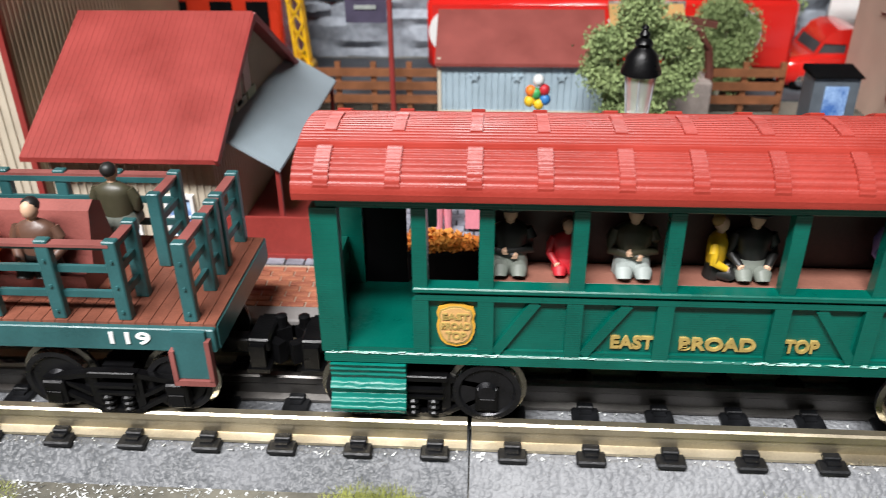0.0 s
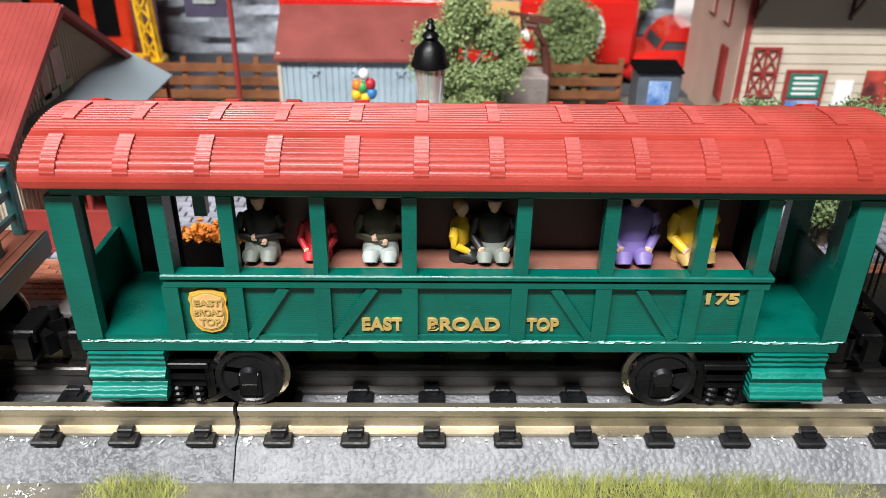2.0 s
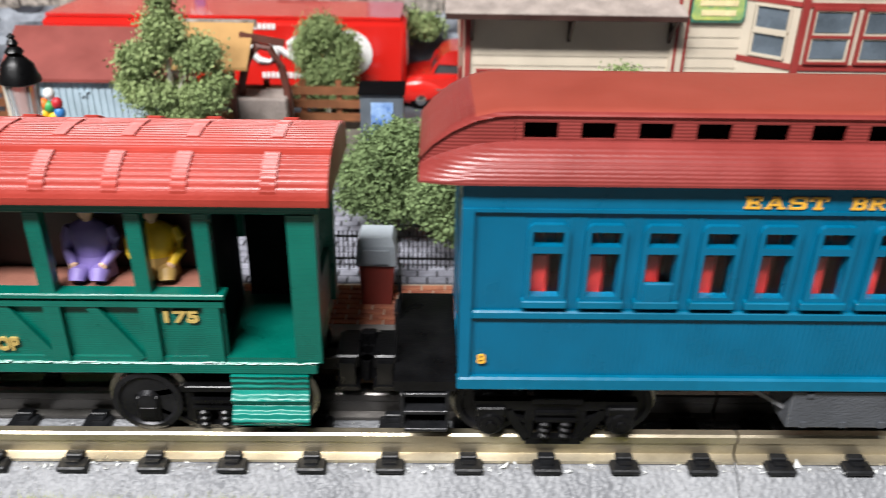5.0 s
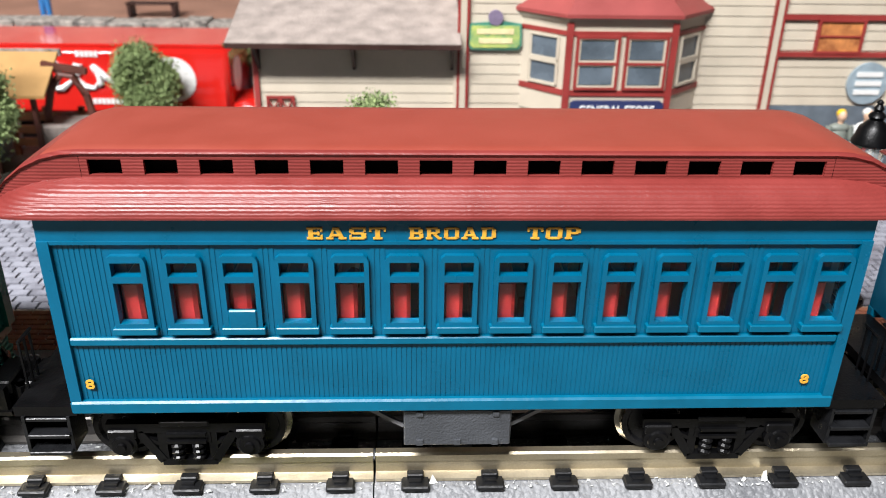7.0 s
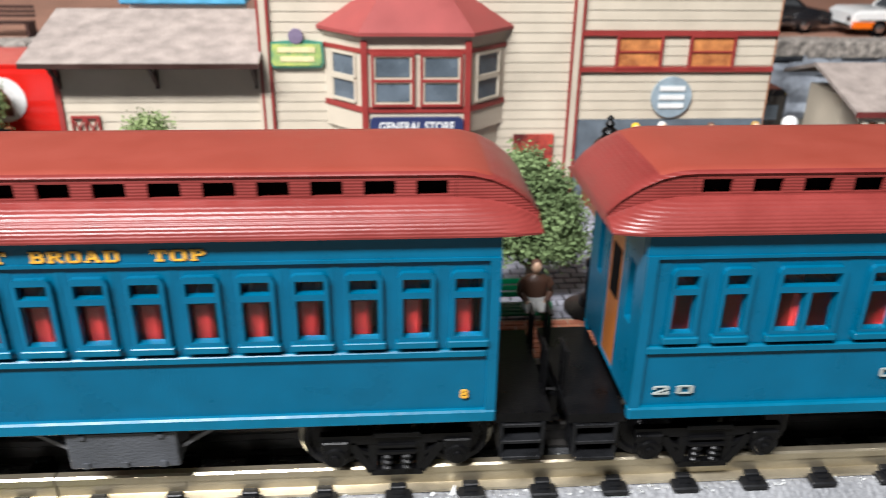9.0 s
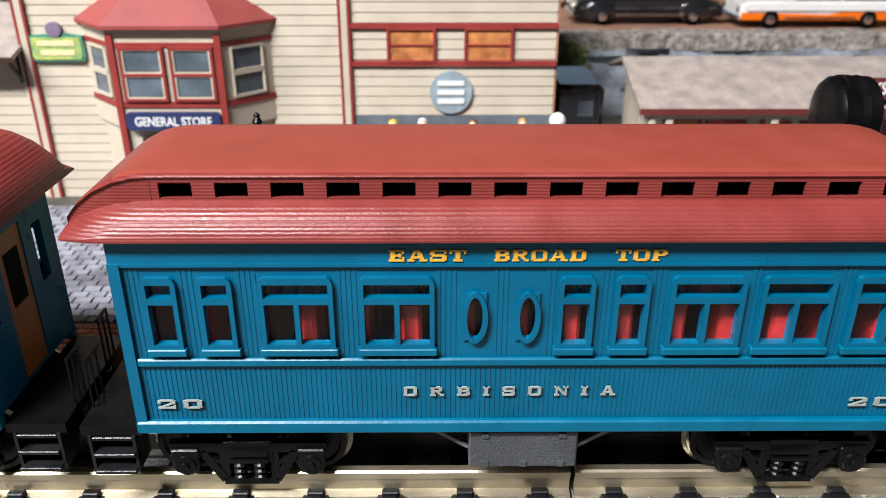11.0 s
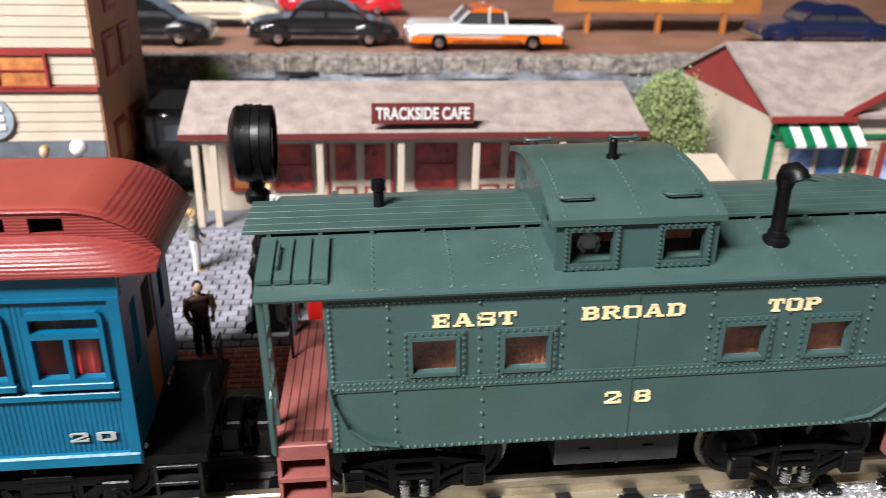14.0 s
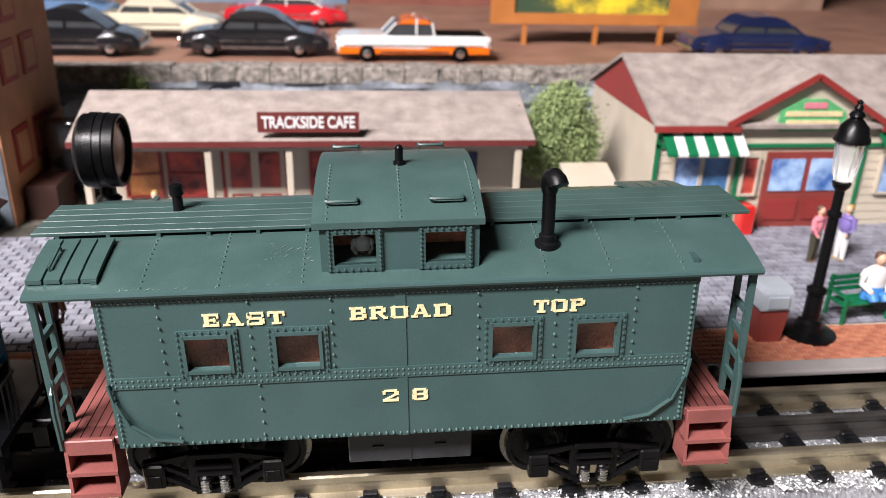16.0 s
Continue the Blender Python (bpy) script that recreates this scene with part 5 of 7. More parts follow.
# ---- plants ----
def leaves(clumps, count, size, seed):
    """A cloud of small crossed scraps filling clumps (x, y, z, rx, ry, rz)."""
    rng = np.random.default_rng(seed)
    vol = np.array([c[3] * c[4] * c[5] for c in clumps])
    which = rng.choice(len(clumps), count, p=vol / vol.sum())
    cl = np.array(clumps)[which]
    d = rng.normal(size=(count, 3))
    d /= np.linalg.norm(d, axis=1)[:, None]
    rad = rng.uniform(0.35, 1.0, count) ** 0.6 * (1 + 0.25 * rng.normal(size=count))
    pos = cl[:, :3] + d * rad[:, None] * cl[:, 3:]
    a = rng.normal(size=(count, 3))
    a /= np.linalg.norm(a, axis=1)[:, None]
    b = np.cross(a, rng.normal(size=(count, 3)))
    b /= np.linalg.norm(b, axis=1)[:, None]
    s = size * rng.uniform(0.5, 1.3, count)[:, None]
    c = np.cross(a, b)
    v = np.concatenate((pos - a * s, pos + b * s * 0.7 + c * s * .3, pos + a * s, pos - b * s * 0.7 + c * s * .3), 1).reshape(-1, 3)
    f = np.arange(count * 4).reshape(-1, 4)
    return v, f


def tree(name, loc, label, clumps, count, size, mat, trunk_h, seed, bark=None, category="tree"):
    t = thing(name, loc, label, category)
    v, f = leaves([(loc[0] + c[0], loc[1] + c[1], loc[2] + c[2], *c[3:]) for c in clumps], count, size, seed)
    me = bpy.data.meshes.new("crown")
    me.from_pydata((v - np.array(loc)).tolist(), [], f.tolist())
    part("crown", me, mat, t)
    bm = nb()
    rr = random.Random(seed)
    tube(bm, [(loc[0], loc[1], loc[2] - .001), (loc[0] + .0006, loc[1], loc[2] + trunk_h * .5), (loc[0], loc[1], loc[2] + trunk_h)], [.0016, .0012, .0006], 8)
    for c in clumps:
        tube(bm, [(loc[0] + .0004, loc[1], loc[2] + max(.002, min(trunk_h, c[2]) * .6)), (loc[0] + c[0] * .6, loc[1] + c[1] * .6, loc[2] + c[2] * .85), (loc[0] + c[0], loc[1] + c[1], loc[2] + c[2])], [.0008, .0006, .0003], 6)
    part("trunk", bm, bark or M_BARK, t, smooth=True)
    return t


M_PALEBARK = surface("pale_wire_trunk", (0.45, 0.43, 0.36), 0.6, 0.2, 200, 0.1)
G0 = DECK + .0012
tree("tree", (.060, .342, G0), "light green foam foliage tree with gaps", [(0, 0, .062, .009, .008, .010), (.001, 0, .082, .0065, .006, .012), (-.011, 0, .050, .010, .008, .007), (.013, .002, .052, .010, .008, .008), (-.008, 0, .035, .012, .009, .007), (.014, 0, .034, .010, .008, .007), (-.017, 0, .040, .006, .006, .006), (.021, .002, .040, .006, .006, .006), (0, 0, .022, .013, .009, .008)], 34000, .00085, M_LEAF, .080, 3, M_PALEBARK)
tree("tree", (.118, .424, G0), "light green foam tree with pale stems", [(-.002, 0, .046, .011, .007, .009), (-.010, 0, .036, .008, .006, .010), (.010, 0, .036, .008, .006, .010), (0, 0, .025, .013, .008, .008), (-.007, 0, .014, .009, .007, .008), (.007, 0, .014, .009, .007, .008)], 26000, .00085, M_LEAF, .046, 5, M_PALEBARK)
tree("tree", (.161, .268, G0), "dense green foam tree beside the platform", [(0, 0, .034, .013, .012, .010), (-.009, 0, .026, .011, .011, .009), (.009, 0, .028, .012, .011, .009), (0, 0, .018, .013, .012, .008), (.003, 0, .040, .009, .009, .006), (.014, 0, .018, .009, .009, .007), (-.013, 0, .018, .008, .008, .006)], 42000, .0008, M_LEAF2, .036, 7)
tree("tree", (.186, .247, G0), "leafy green foam tree behind the iron fence", [(0, 0, .036, .012, .010, .009), (-.008, 0, .026, .009, .009, .008), (.009, 0, .027, .010, .009, .008), (.002, 0, .046, .008, .008, .007), (0, 0, .018, .012, .010, .007)], 26000, .0008, M_LEAF2, .040, 8)
tree("bush", (.247, .300, G0), "tall green shrub before the depot wall", [(0, 0, .052, .009, .008, .008), (.004, 0, .038, .011, .009, .010), (-.008, 0, .034, .011, .008, .012), (-.014, 0, .026, .010, .009, .010), (0, 0, .020, .014, .009, .012)], 16000, .0008, M_LEAF, .030, 9, category="bush")
tree("tree", (.393, .246, G0), "bushy green foam tree near the store", [(-.004, 0, .052, .009, .009, .008), (-.009, 0, .044, .009, .009, .008), (.004, 0, .044, .010, .009, .009), (.009, 0, .036, .009, .009, .008), (-.008, 0, .034, .010, .009, .007), (.008, 0, .026, .012, .010, .007), (-.015, 0, .026, .010, .009, .007), (0, 0, .030, .012, .009, .009)], 46000, .0008, M_LEAF2, .050, 11)
tree("tree", (.806, .374, G0), "round dull green foam tree beside the cafe", [(0, 0, .046, .017, .012, .018), (-.009, 0, .032, .012, .011, .012), (.011, 0, .036, .012, .011, .014), (.002, 0, .058, .012, .010, .010)], 30000, .0009, M_LEAF, .050, 13)
tree("bush", (.560, .498, .05), "yellow-green moss clump on the stone wall", [(0, 0, .006, .008, .005, .009)], 2500, .0013, M_LEAF, .008, 15, category="bush")
tree("bush", (.157, .500, .05), "olive foliage clump on the stone wall", [(0, 0, .004, .012, .006, .009), (.014, 0, .003, .010, .006, .007)], 3500, .0015, M_LEAF, .008, 16, category="bush")


# ---- buildings ----
def window(parent, x0, x1, z0, z1, y, frame_mat, pane_mat, bars=1, label=""):
    w = nb()
    for a in ((x0 - .0012, x0, z0 - .0012, z1 + .0012), (x1, x1 + .0012, z0 - .0012, z1 + .0012), (x0, x1, z1, z1 + .0012), (x0, x1, z0 - .0012, z0)):
        box(w, a[0], a[1], y - .0016, y + .0006, a[2], a[3])
    for k in range(1, bars + 1):
        zz = z0 + (z1 - z0) * k / (bars + 1)
        box(w, x0, x1, y - .0012, y + .0004, zz - .0004, zz + .0004)
    f = part("window", w, frame_mat, parent, label)
    part("pane", bx(x0, x1, y - .0006, y + .0002, z0, z1), pane_mat, f)
    return f


M_ORANGEWIN = surface("amber_window_print", (0.62, 0.25, 0.08), 0.3, 0.35, 120, 0.03, dark=(0.2, 0.06, 0.03))
M_REDWIN = surface("red_window_print", (0.42, 0.06, 0.04), 0.3, 0.5, 110, 0.03, dark=(0.08, 0.02, 0.02), spread=0.35)
M_POSTER = surface("blue_white_poster", (0.35, 0.5, 0.7), 0.35, 0.5, 90, 0.02, dark=(0.05, 0.14, 0.4), spread=0.3)
M_PINKWALL = surface("pink_cream_siding", (0.60, 0.43, 0.34), 0.6, 0.06, 60, 0.05)
M_SHADEWALL = surface("shaded_brown_siding", (0.46, 0.22, 0.12), 0.6, 0.15, 60, 0.05)

# freight house with red roof and grey porch
FH = thing("freight_house", (-.122, .294, DECK), "cream freight house with red roof and grey porch roof", "building")
part("wall", bx(-.152, -.0945, .2440, .3440, DECK, .0590), M_CREAM, FH)
bm = nb()
x = -.1515
while x < -.095:
    box(bm, x, x + .0006, .2434, .2441, DECK, .0575)
    x += .0026
part("board_siding", bm, M_CREAM, FH)
part("gable", prism(nb(), [(.2440, .0590), (.3440, .0590), (.2940, .0880)], "x", -.152, -.0945), M_TAN, FH)
bm = nb()
y = .2450
while y < .3435:
    box(bm, -.0946, -.0941, y, y + .0006, DECK, .0590 + .028 * (1 - abs(y - .294) / .05))
    y += .0026
part("board_siding", bm, M_TAN, FH)
for s in (-1, 1):
    bm = nb()
    e, r_ = (.294 + s * .059, .0555), (.294, .0905)
    prism(bm, [e, r_, (r_[0], r_[1] - .0016), (e[0], e[1] - .0016)], "x", -.1560, -.0900)
    rr = part("roof", bm, M_BARNROOF, FH, "matt barn-red sheet roof")
    bm = nb()
    x = -.1555
    while x < -.0905:
        bar(bm, (x, e[0], e[1]), (x, r_[0], r_[1]), .0005, .00018)
        x += .0021
    part("roof_seams", bm, M_BARNROOF, rr)
    part("barge_board", bar(nb(), (-.0897, e[0], e[1] - .0012), (-.0897, .294, .0888), .0012, .0026), M_TRIM, FH)
bm = nb()
prism(bm, [(-.0940, .0585), (-.0735, .0462), (-.0735, .0452), (-.0940, .0575)], "y", .2500, .3560)
part("porch_roof", bm, M_GREYROOF, FH, "smooth grey tin porch roof")
for y in (.2530, .3530):
    part("porch_post", bx(-.0760, -.0745, y - .0008, y + .0008, DECK, .0460), M_TRIM, FH)
part("porch_base", bx(-.0938, -.0600, .2385, .3400, DECK, DECK + .0030), M_TRIM, FH)
part("porch_skirt", bx(-.0925, -.0610, .2392, .2405, DECK + .003, .0330), M_BARNROOF, FH, "dark red boarded porch side")
for dy, dz, w, h, c in ((-.012, .0655, .006, .012, "red"), (.0, .0685, .008, .013, "pink"), (-.010, .0595, .014, .004, "dark"), (.004, .0600, .010, .004, "green")):
    part("mural", bx(-.0945, -.0938, .290 + dy - w / 2, .290 + dy + w / 2, dz - h / 2, dz + h / 2), surface("faded_mural_" + c, tuple(0.5 * a + 0.5 * b for a, b in zip((0.5, 0.40, 0.29), {"red": (.45, .1, .1), "pink": (.6, .3, .3), "dark": (.15, .2, .15), "green": (.2, .35, .2)}[c])), 0.6), FH)
for x in (-.128, -.108):
    window(FH, x - .004, x + .004, .024, .038, .2434, M_WHITE, M_POSTER)

# tall cream and tan mill
ML = thing("mill_building", (-.27, .36, DECK), "tall cream mill with ribbed tan side and red corners", "building")
part("wall", bx(-.370, -.1735, .2705, .450, DECK, .170), M_CREAM, ML)
y = .272
while y < .45:
    part("rib", bx(-.1736, -.1728, y, y + .0012, DECK, .170), M_TAN, ML)
    y += .0032
part("side_sheet", bx(-.1738, -.1732, .2705, .450, DECK, .170), M_TAN, ML)
part("corner_trim", bx(-.1745, -.1722, .2692, .2712, DECK, .170), M_TRIM, ML)
bm = nb()
x = -.369
while x < -.176:
    box(bm, x, x + .0008, .2698, .2706, DECK, .170)
    x += .0034
part("board_siding", bm, M_CREAM, ML)

# grey-blue shed
SH = thing("shed", (.012, .39, DECK), "grey-blue plank shed with a brown roof and stars", "building")
part("wall", bx(-.0265, .0490, .3705, .4200, DECK, .0535), M_SHEDWALL, SH)
bm = nb()
x = -.0262
while x < .0485:
    box(bm, x, x + .0026, .3698, .3706, DECK, .0530)
    x += .0031
part("plank_siding", bm, M_SHEDWALL, SH)
part("corner_trim", bx(-.0275, -.0258, .3690, .3710, DECK, .0535), M_CREAM, SH)
part("base_trim", bx(-.0275, .0495, .3692, .3702, DECK, DECK + .012), M_CREAM, SH)
for s in (-1, 1):
    part("roof", prism(nb(), [(.395 + s * .028, .0515), (.395, .0705), (.395, .0690), (.395 + s * .028, .0500)], "x", -.0285, .0515), M_SHEDROOF, SH)
part("gable", prism(nb(), [(.3705, .0535), (.4200, .0535), (.395, .0695)], "x", -.0262, .0488), M_SHEDWALL, SH)
for x in (-.010, .010, .031):
    pts = [(x + (.0026 if k % 2 == 0 else .0011) * math.sin(k * math.pi / 5), .0445 + (.0026 if k % 2 == 0 else .0011) * math.cos(k * math.pi / 5)) for k in range(10)]
    part("star", prism(nb(), pts, "y", .3688, .3699), M_SHEDWALL, SH, "small raised star")

# garden shelter beside the shed
GP = thing("garden_shelter", (.080, .386, DECK), "brown timber arch shelter with a tan roof on a pale block", "shelter")
M_SHELTER = surface("tan_shelter_roof", (0.44, 0.25, 0.085), 0.6, 0.12, 60, 0.1)
M_DARKWOOD = surface("dark_red_brown_timber", (0.12, 0.035, 0.022), 0.6, 0.2, 90, 0.1)
part("roof", prism(nb(), [(.3690, .0560), (.3930, .0725), (.3930, .0740), (.3690, .0575)], "x", .0530, .0880), M_SHELTER, GP)
part("ridge_board", bx(.0530, .0890, .3925, .3945, .0715, .0748), M_COPING, GP, "grey weathered ridge")
part("arch", tube(nb(), [(.0800, .386, DECK), (.0805, .386, .0440), (.0840, .386, .0560), (.0900, .386, .0640), (.0960, .386, .0630), (.1010, .386, .0540), (.1030, .386, .0420), (.1030, .386, DECK)], .0020, 8), M_DARKWOOD, GP, smooth=True)
part("top_beam", bar(nb(), (.0820, .386, .0690), (.1030, .386, .0655), .0030), M_DARKWOOD, GP)
part("brace", bar(nb(), (.0850, .386, .0560), (.0850, .386, .0690), .0022), M_DARKWOOD, GP)
part("brace", bar(nb(), (.0905, .386, .0630), (.0860, .386, .0690), .0020), M_DARKWOOD, GP)
part("post", bx(.0545, .0570, .3750, .3775, DECK, .0600), M_DARKWOOD, GP)
part("post", bx(.0780, .0800, .3750, .3775, DECK, .0600), M_DARKWOOD, GP)
part("block", bx(.0780, .1035, .3785, .3985, DECK, .0400, bevel=0.0008), M_SHINGLE, GP, "pale plastered base block")

# fences
def fence(x0, x1, y):
    f = thing("fence", ((x0 + x1) / 2, y, DECK), "orange-brown three-board wooden fence", "fence", "fences behind the shed")
    for z in (.0215, .0285, .0355):
        part("board", bx(x0, x1, y - .0006, y + .0006, z, z + .0042), M_FENCE, f)
    x = x0
    while x <= x1 + .0001:
        part("post", bx(x - .0014, x + .0014, y + .0006, y + .0030, DECK, .0425), M_FENCE, f)
        x += .0185
fence(-.1000, -.0300, .400)
fence(.0520, .1450, .404)

# red box trailer and tractor (marks as plain shapes)
TR = thing("box_trailer", (.06, .468, DECK), "glossy red delivery trailer with white marks", "trailer")
bm = nb()
box(bm, -.0380, .1600, .4400, .4960, .0280, .0665, bevel=0.003)
part("body", bm, M_TRUCKRED, TR, smooth=True)
part("roof_cap", bx(-.0350, .1570, .4420, .4940, .0664, .0682), M_TRUCKRED, TR)
ds = lathe(nb(), [(.0125, .4392), (.0125, .4402)], (.1290, 0, .0490), axis="y", n=28)
d1 = part("disc", ds, M_WHITE, TR, "white round mark")
part("disc_picture", prism(nb(), [(.1225, .0400), (.1340, .0400), (.1330, .0500), (.1290, .0560), (.1250, .0520)], "y", .4386, .4393), surface("dark_red_print", (0.35, 0.12, 0.08), 0.4, 0.5, 120, 0.0, dark=(0.03, 0.02, 0.02)), d1)
part("disc", lathe(nb(), [(.0120, .4392), (.0120, .4402)], (-.0250, 0, .0490), axis="y", n=28), M_WHITE, TR, "white round mark")
def swirl(x0, x1, z, amp, r, k=34, y=.4394):
    pts = []
    for i in range(k):
        u = i / (k - 1)
        pts.append((x0 + (x1 - x0) * u + amp * .55 * math.sin(u * 31), y, z + amp * math.sin(u * 25 + .6) * (1 - .35 * u)))
    return tube(nb(), pts, [r * (0.6 + 0.7 * abs(math.sin(i * .9))) for i in range(k)], 6)
part("script_mark", swirl(.0600, .1130, .0505, .0078, .0017), M_WHITE, TR, "white flowing script mark")
part("script_mark", swirl(.0020, .0500, .0505, .0078, .0017), M_WHITE, TR, "white flowing script mark")
for x0, x1, z in ((.0770, .0890, .0615), (.0800, .1090, .0350)):
    k = x0
    while k < x1:
        part("small_mark", bx(k, k + .0019, .4394, .4401, z, z + .0030), M_WHITE, TR)
        k += .0025
part("end_mark", lathe(nb(), [(.0100, .1597), (.0100, .1604)], (0, .462, .0480), axis="x", n=24), M_WHITE, TR)
part("chassis", bx(-.030, .156, .4460, .4900, .0225, .0282), M_BLACKMATT, TR)
for x in (-.02, -.004, .13, .146):
    part("wheel", lathe(nb(), [(.0062, .4440), (.0068, .4450), (.0068, .4500), (.0060, .4510)], (x, 0, DECK + .0068), axis="y", n=18), M_BLACKMATT, TR)


def motor(name, loc, label, lower, upper, length=.100, style="sedan", turn=0.0, glass=None):
    """A die-cast model car of the fifties: body, cabin, wheels, bumpers, lamps."""
    c = thing(name, loc, label, "model car", "model cars in the town", turn=turn)
    X, Y, Z = loc
    L, W = length / 2, .0185
    def P(u, v):
        return (X + u * L, Z + v)
    base = [(-1, .006), (-1, .0125), (-.95, .0175), (-.6, .0205), (-.35, .0208), (.35, .0208), (.6, .0198), (.92, .0165), (1, .012), (1, .006)]
    if style == "pickup":
        base = [(-1, .006), (-1, .0165), (-.93, .0190), (-.35, .0195), (-.3, .0190), (.2, .0190), (.95, .0190), (1, .0180), (1, .006)]
    bm = prism(nb(), [P(u, v) for u, v in base], "y", Y - W, Y + W)
    bmesh.ops.bevel(bm, geom=[e for e in bm.edges if abs(e.verts[0].co.y - e.verts[1].co.y) < 1e-6], offset=.0022, segments=2, affect="EDGES")
    part("body", bm, upper if style == "pickup" else lower, c, smooth=True)
    if style == "pickup":
        part("lower_panel", prism(nb(), [P(-.98, .0062), P(-.98, .0112), P(.1, .0100), P(.35, .0126), P(.98, .0112), P(.98, .0062)], "y", Y - W - .0004, Y + W + .0004), lower, c, "orange lower flank")
        part("bed", bx(X + .28 * L, X + .94 * L, Y - W + .003, Y + W - .003, Z + .0185, Z + .0194), M_BLACKMATT, c)
    cab = [(-.42, .018), (-.24, .0285), (-.10, .0300), (.12, .0300), (.22, .0285), (.26, .018)] if style == "pickup" else [(-.46, .0200), (-.36, .0272), (-.27, .0308), (-.14, .0328), (.0, .0334), (.14, .0328), (.28, .0306), (.42, .0262), (.60, .0190)]
    g = prism(nb(), [P(u, v) for u, v in cab], "y", Y - W + .0030, Y + W - .0030)
    part("cabin_glass", g, glass or surface("dark_car_glass", (0.06, 0.065, 0.07), 0.1, 0.1, 60, 0.0) if "dark_car_glass" not in bpy.data.materials else bpy.data.materials["dark_car_glass"], c, smooth=True)
    a, b = cab[1], cab[-2]
    rf = prism(nb(), [P(a[0] - .02, a[1] - .001)] + [P(u, v + .0008) for u, v in cab[2:-2]] + [P(b[0] + .02, b[1] - .001)], "y", Y - W + .0022, Y + W - .0022)
    part("roof", rf, lower if style == "pickup" else upper, c, smooth=True)
    for u0, v0, u1, v1 in ((cab[0][0], cab[0][1], a[0], a[1]), (b[0], b[1], cab[-1][0], cab[-1][1]), (.02, .0200, .02, .0315)):
        for y in (Y - W + .0026, Y + W - .0026):
            part("pillar", bar(nb(), (*P(u0, v0)[:1], y, P(u0, v0)[1]), (*P(u1, v1)[:1], y, P(u1, v1)[1]), .0014), upper, c)
    if style != "pickup":
        for u in (-.64, .62):
            for s in (-1, 1):
                part("fender", blob(nb(), (X + u * L, Y + s * (W - .0022), Z + .0105), (.0150, .0040, .0085)), lower, c)
    for u in (-.62, .60):
        for s in (-1, 1):
            wh = part("wheel", lathe(nb(), [(.0050, 0), (.0064, s * .0006), (.0064, s * .0042), (.0052, s * .0050)], (X + u * L, Y + s * (W - .0040), Z + .0064), axis="y", n=18), M_BLACKMATT, c, smooth=True)
            part("hubcap", lathe(nb(), [(.0034, 0), (.0030, s * .0006), (.0008, s * .0011)], (X + u * L, Y + s * (W + .0010), Z + .0064), axis="y", n=14), M_CHROME, wh, smooth=True)
    for u in (-1.02, 1.02):
        part("bumper", bx(*sorted((X + u * L - .0012, X + u * L + .0012)), Y - W, Y + W, Z + .0062, Z + .0092, bevel=0.0008), M_CHROME, c)
        for s in (-1, 1):
            part("headlight", lathe(nb(), [(.0022, 0), (.0020, .0008), (.0006, .0012)] if u > 0 else [(.0022, 0), (.0020, -.0008), (.0006, -.0012)], (X + u * L * .985, Y + s * .0135, Z + .0128), axis="x", n=12), M_CHROME, c, smooth=True)
    part("side_trim", bx(X - .92 * L, X + .9 * L, Y - W - .0006, Y - W + .0002, Z + .0118, Z + .0127), M_CHROME, c)
    part("rocker_trim", bx(X - .45 * L, X + .45 * L, Y - W - .0006, Y - W + .0002, Z + .0068, Z + .0082), M_CHROME, c)
    return c


def enamel(n, c, r=.15):
    return surface(n, c, r, 0.03, 40, 0.0, coat=0.6)


E_BLACK, E_CREAM, E_ORANGE = enamel("black_enamel", (.012, .012, .014)), enamel("cream_enamel", (.72, .66, .5)), enamel("orange_enamel", (.85, .17, .01))
E_WHITE, E_RED, E_NAVY, E_BLUE = enamel("white_enamel", (.8, .8, .78)), enamel("red_enamel", (.6, .02, .03)), enamel("navy_enamel", (.012, .02, .07)), enamel("blue_enamel", (.1, .2, .35))
SZ = .0625
motor("pickup_truck", (.746, .588, SZ), "white and orange model pickup parked on the upper street", E_ORANGE, E_WHITE, .114, "pickup")
motor("car", (.628, .603, SZ), "glossy black model sedan parked on the upper street", E_BLACK, E_BLACK, .108)
motor("car", (.494, .600, SZ), "black chrome-trimmed model sedan by the coping", E_BLACK, E_BLACK, .104)
motor("car", (.535, .690, SZ), "cream model convertible on the upper street", E_CREAM, E_CREAM, .112)
motor("car", (.640, .765, SZ), "red and white model sedan on the upper street", E_RED, E_WHITE, .112)
motor("car", (1.030, .610, SZ), "dark navy model sedan parked on the upper street", E_NAVY, E_NAVY, .118)
motor("car", (.430, .775, SZ), "slate blue model car on the upper street", E_BLUE, E_BLUE, .105)
motor("tractor_truck", (.190, .462, DECK), "glossy red delivery truck tractor beside the trailer", M_TRUCKRED, M_TRUCKRED, .070)

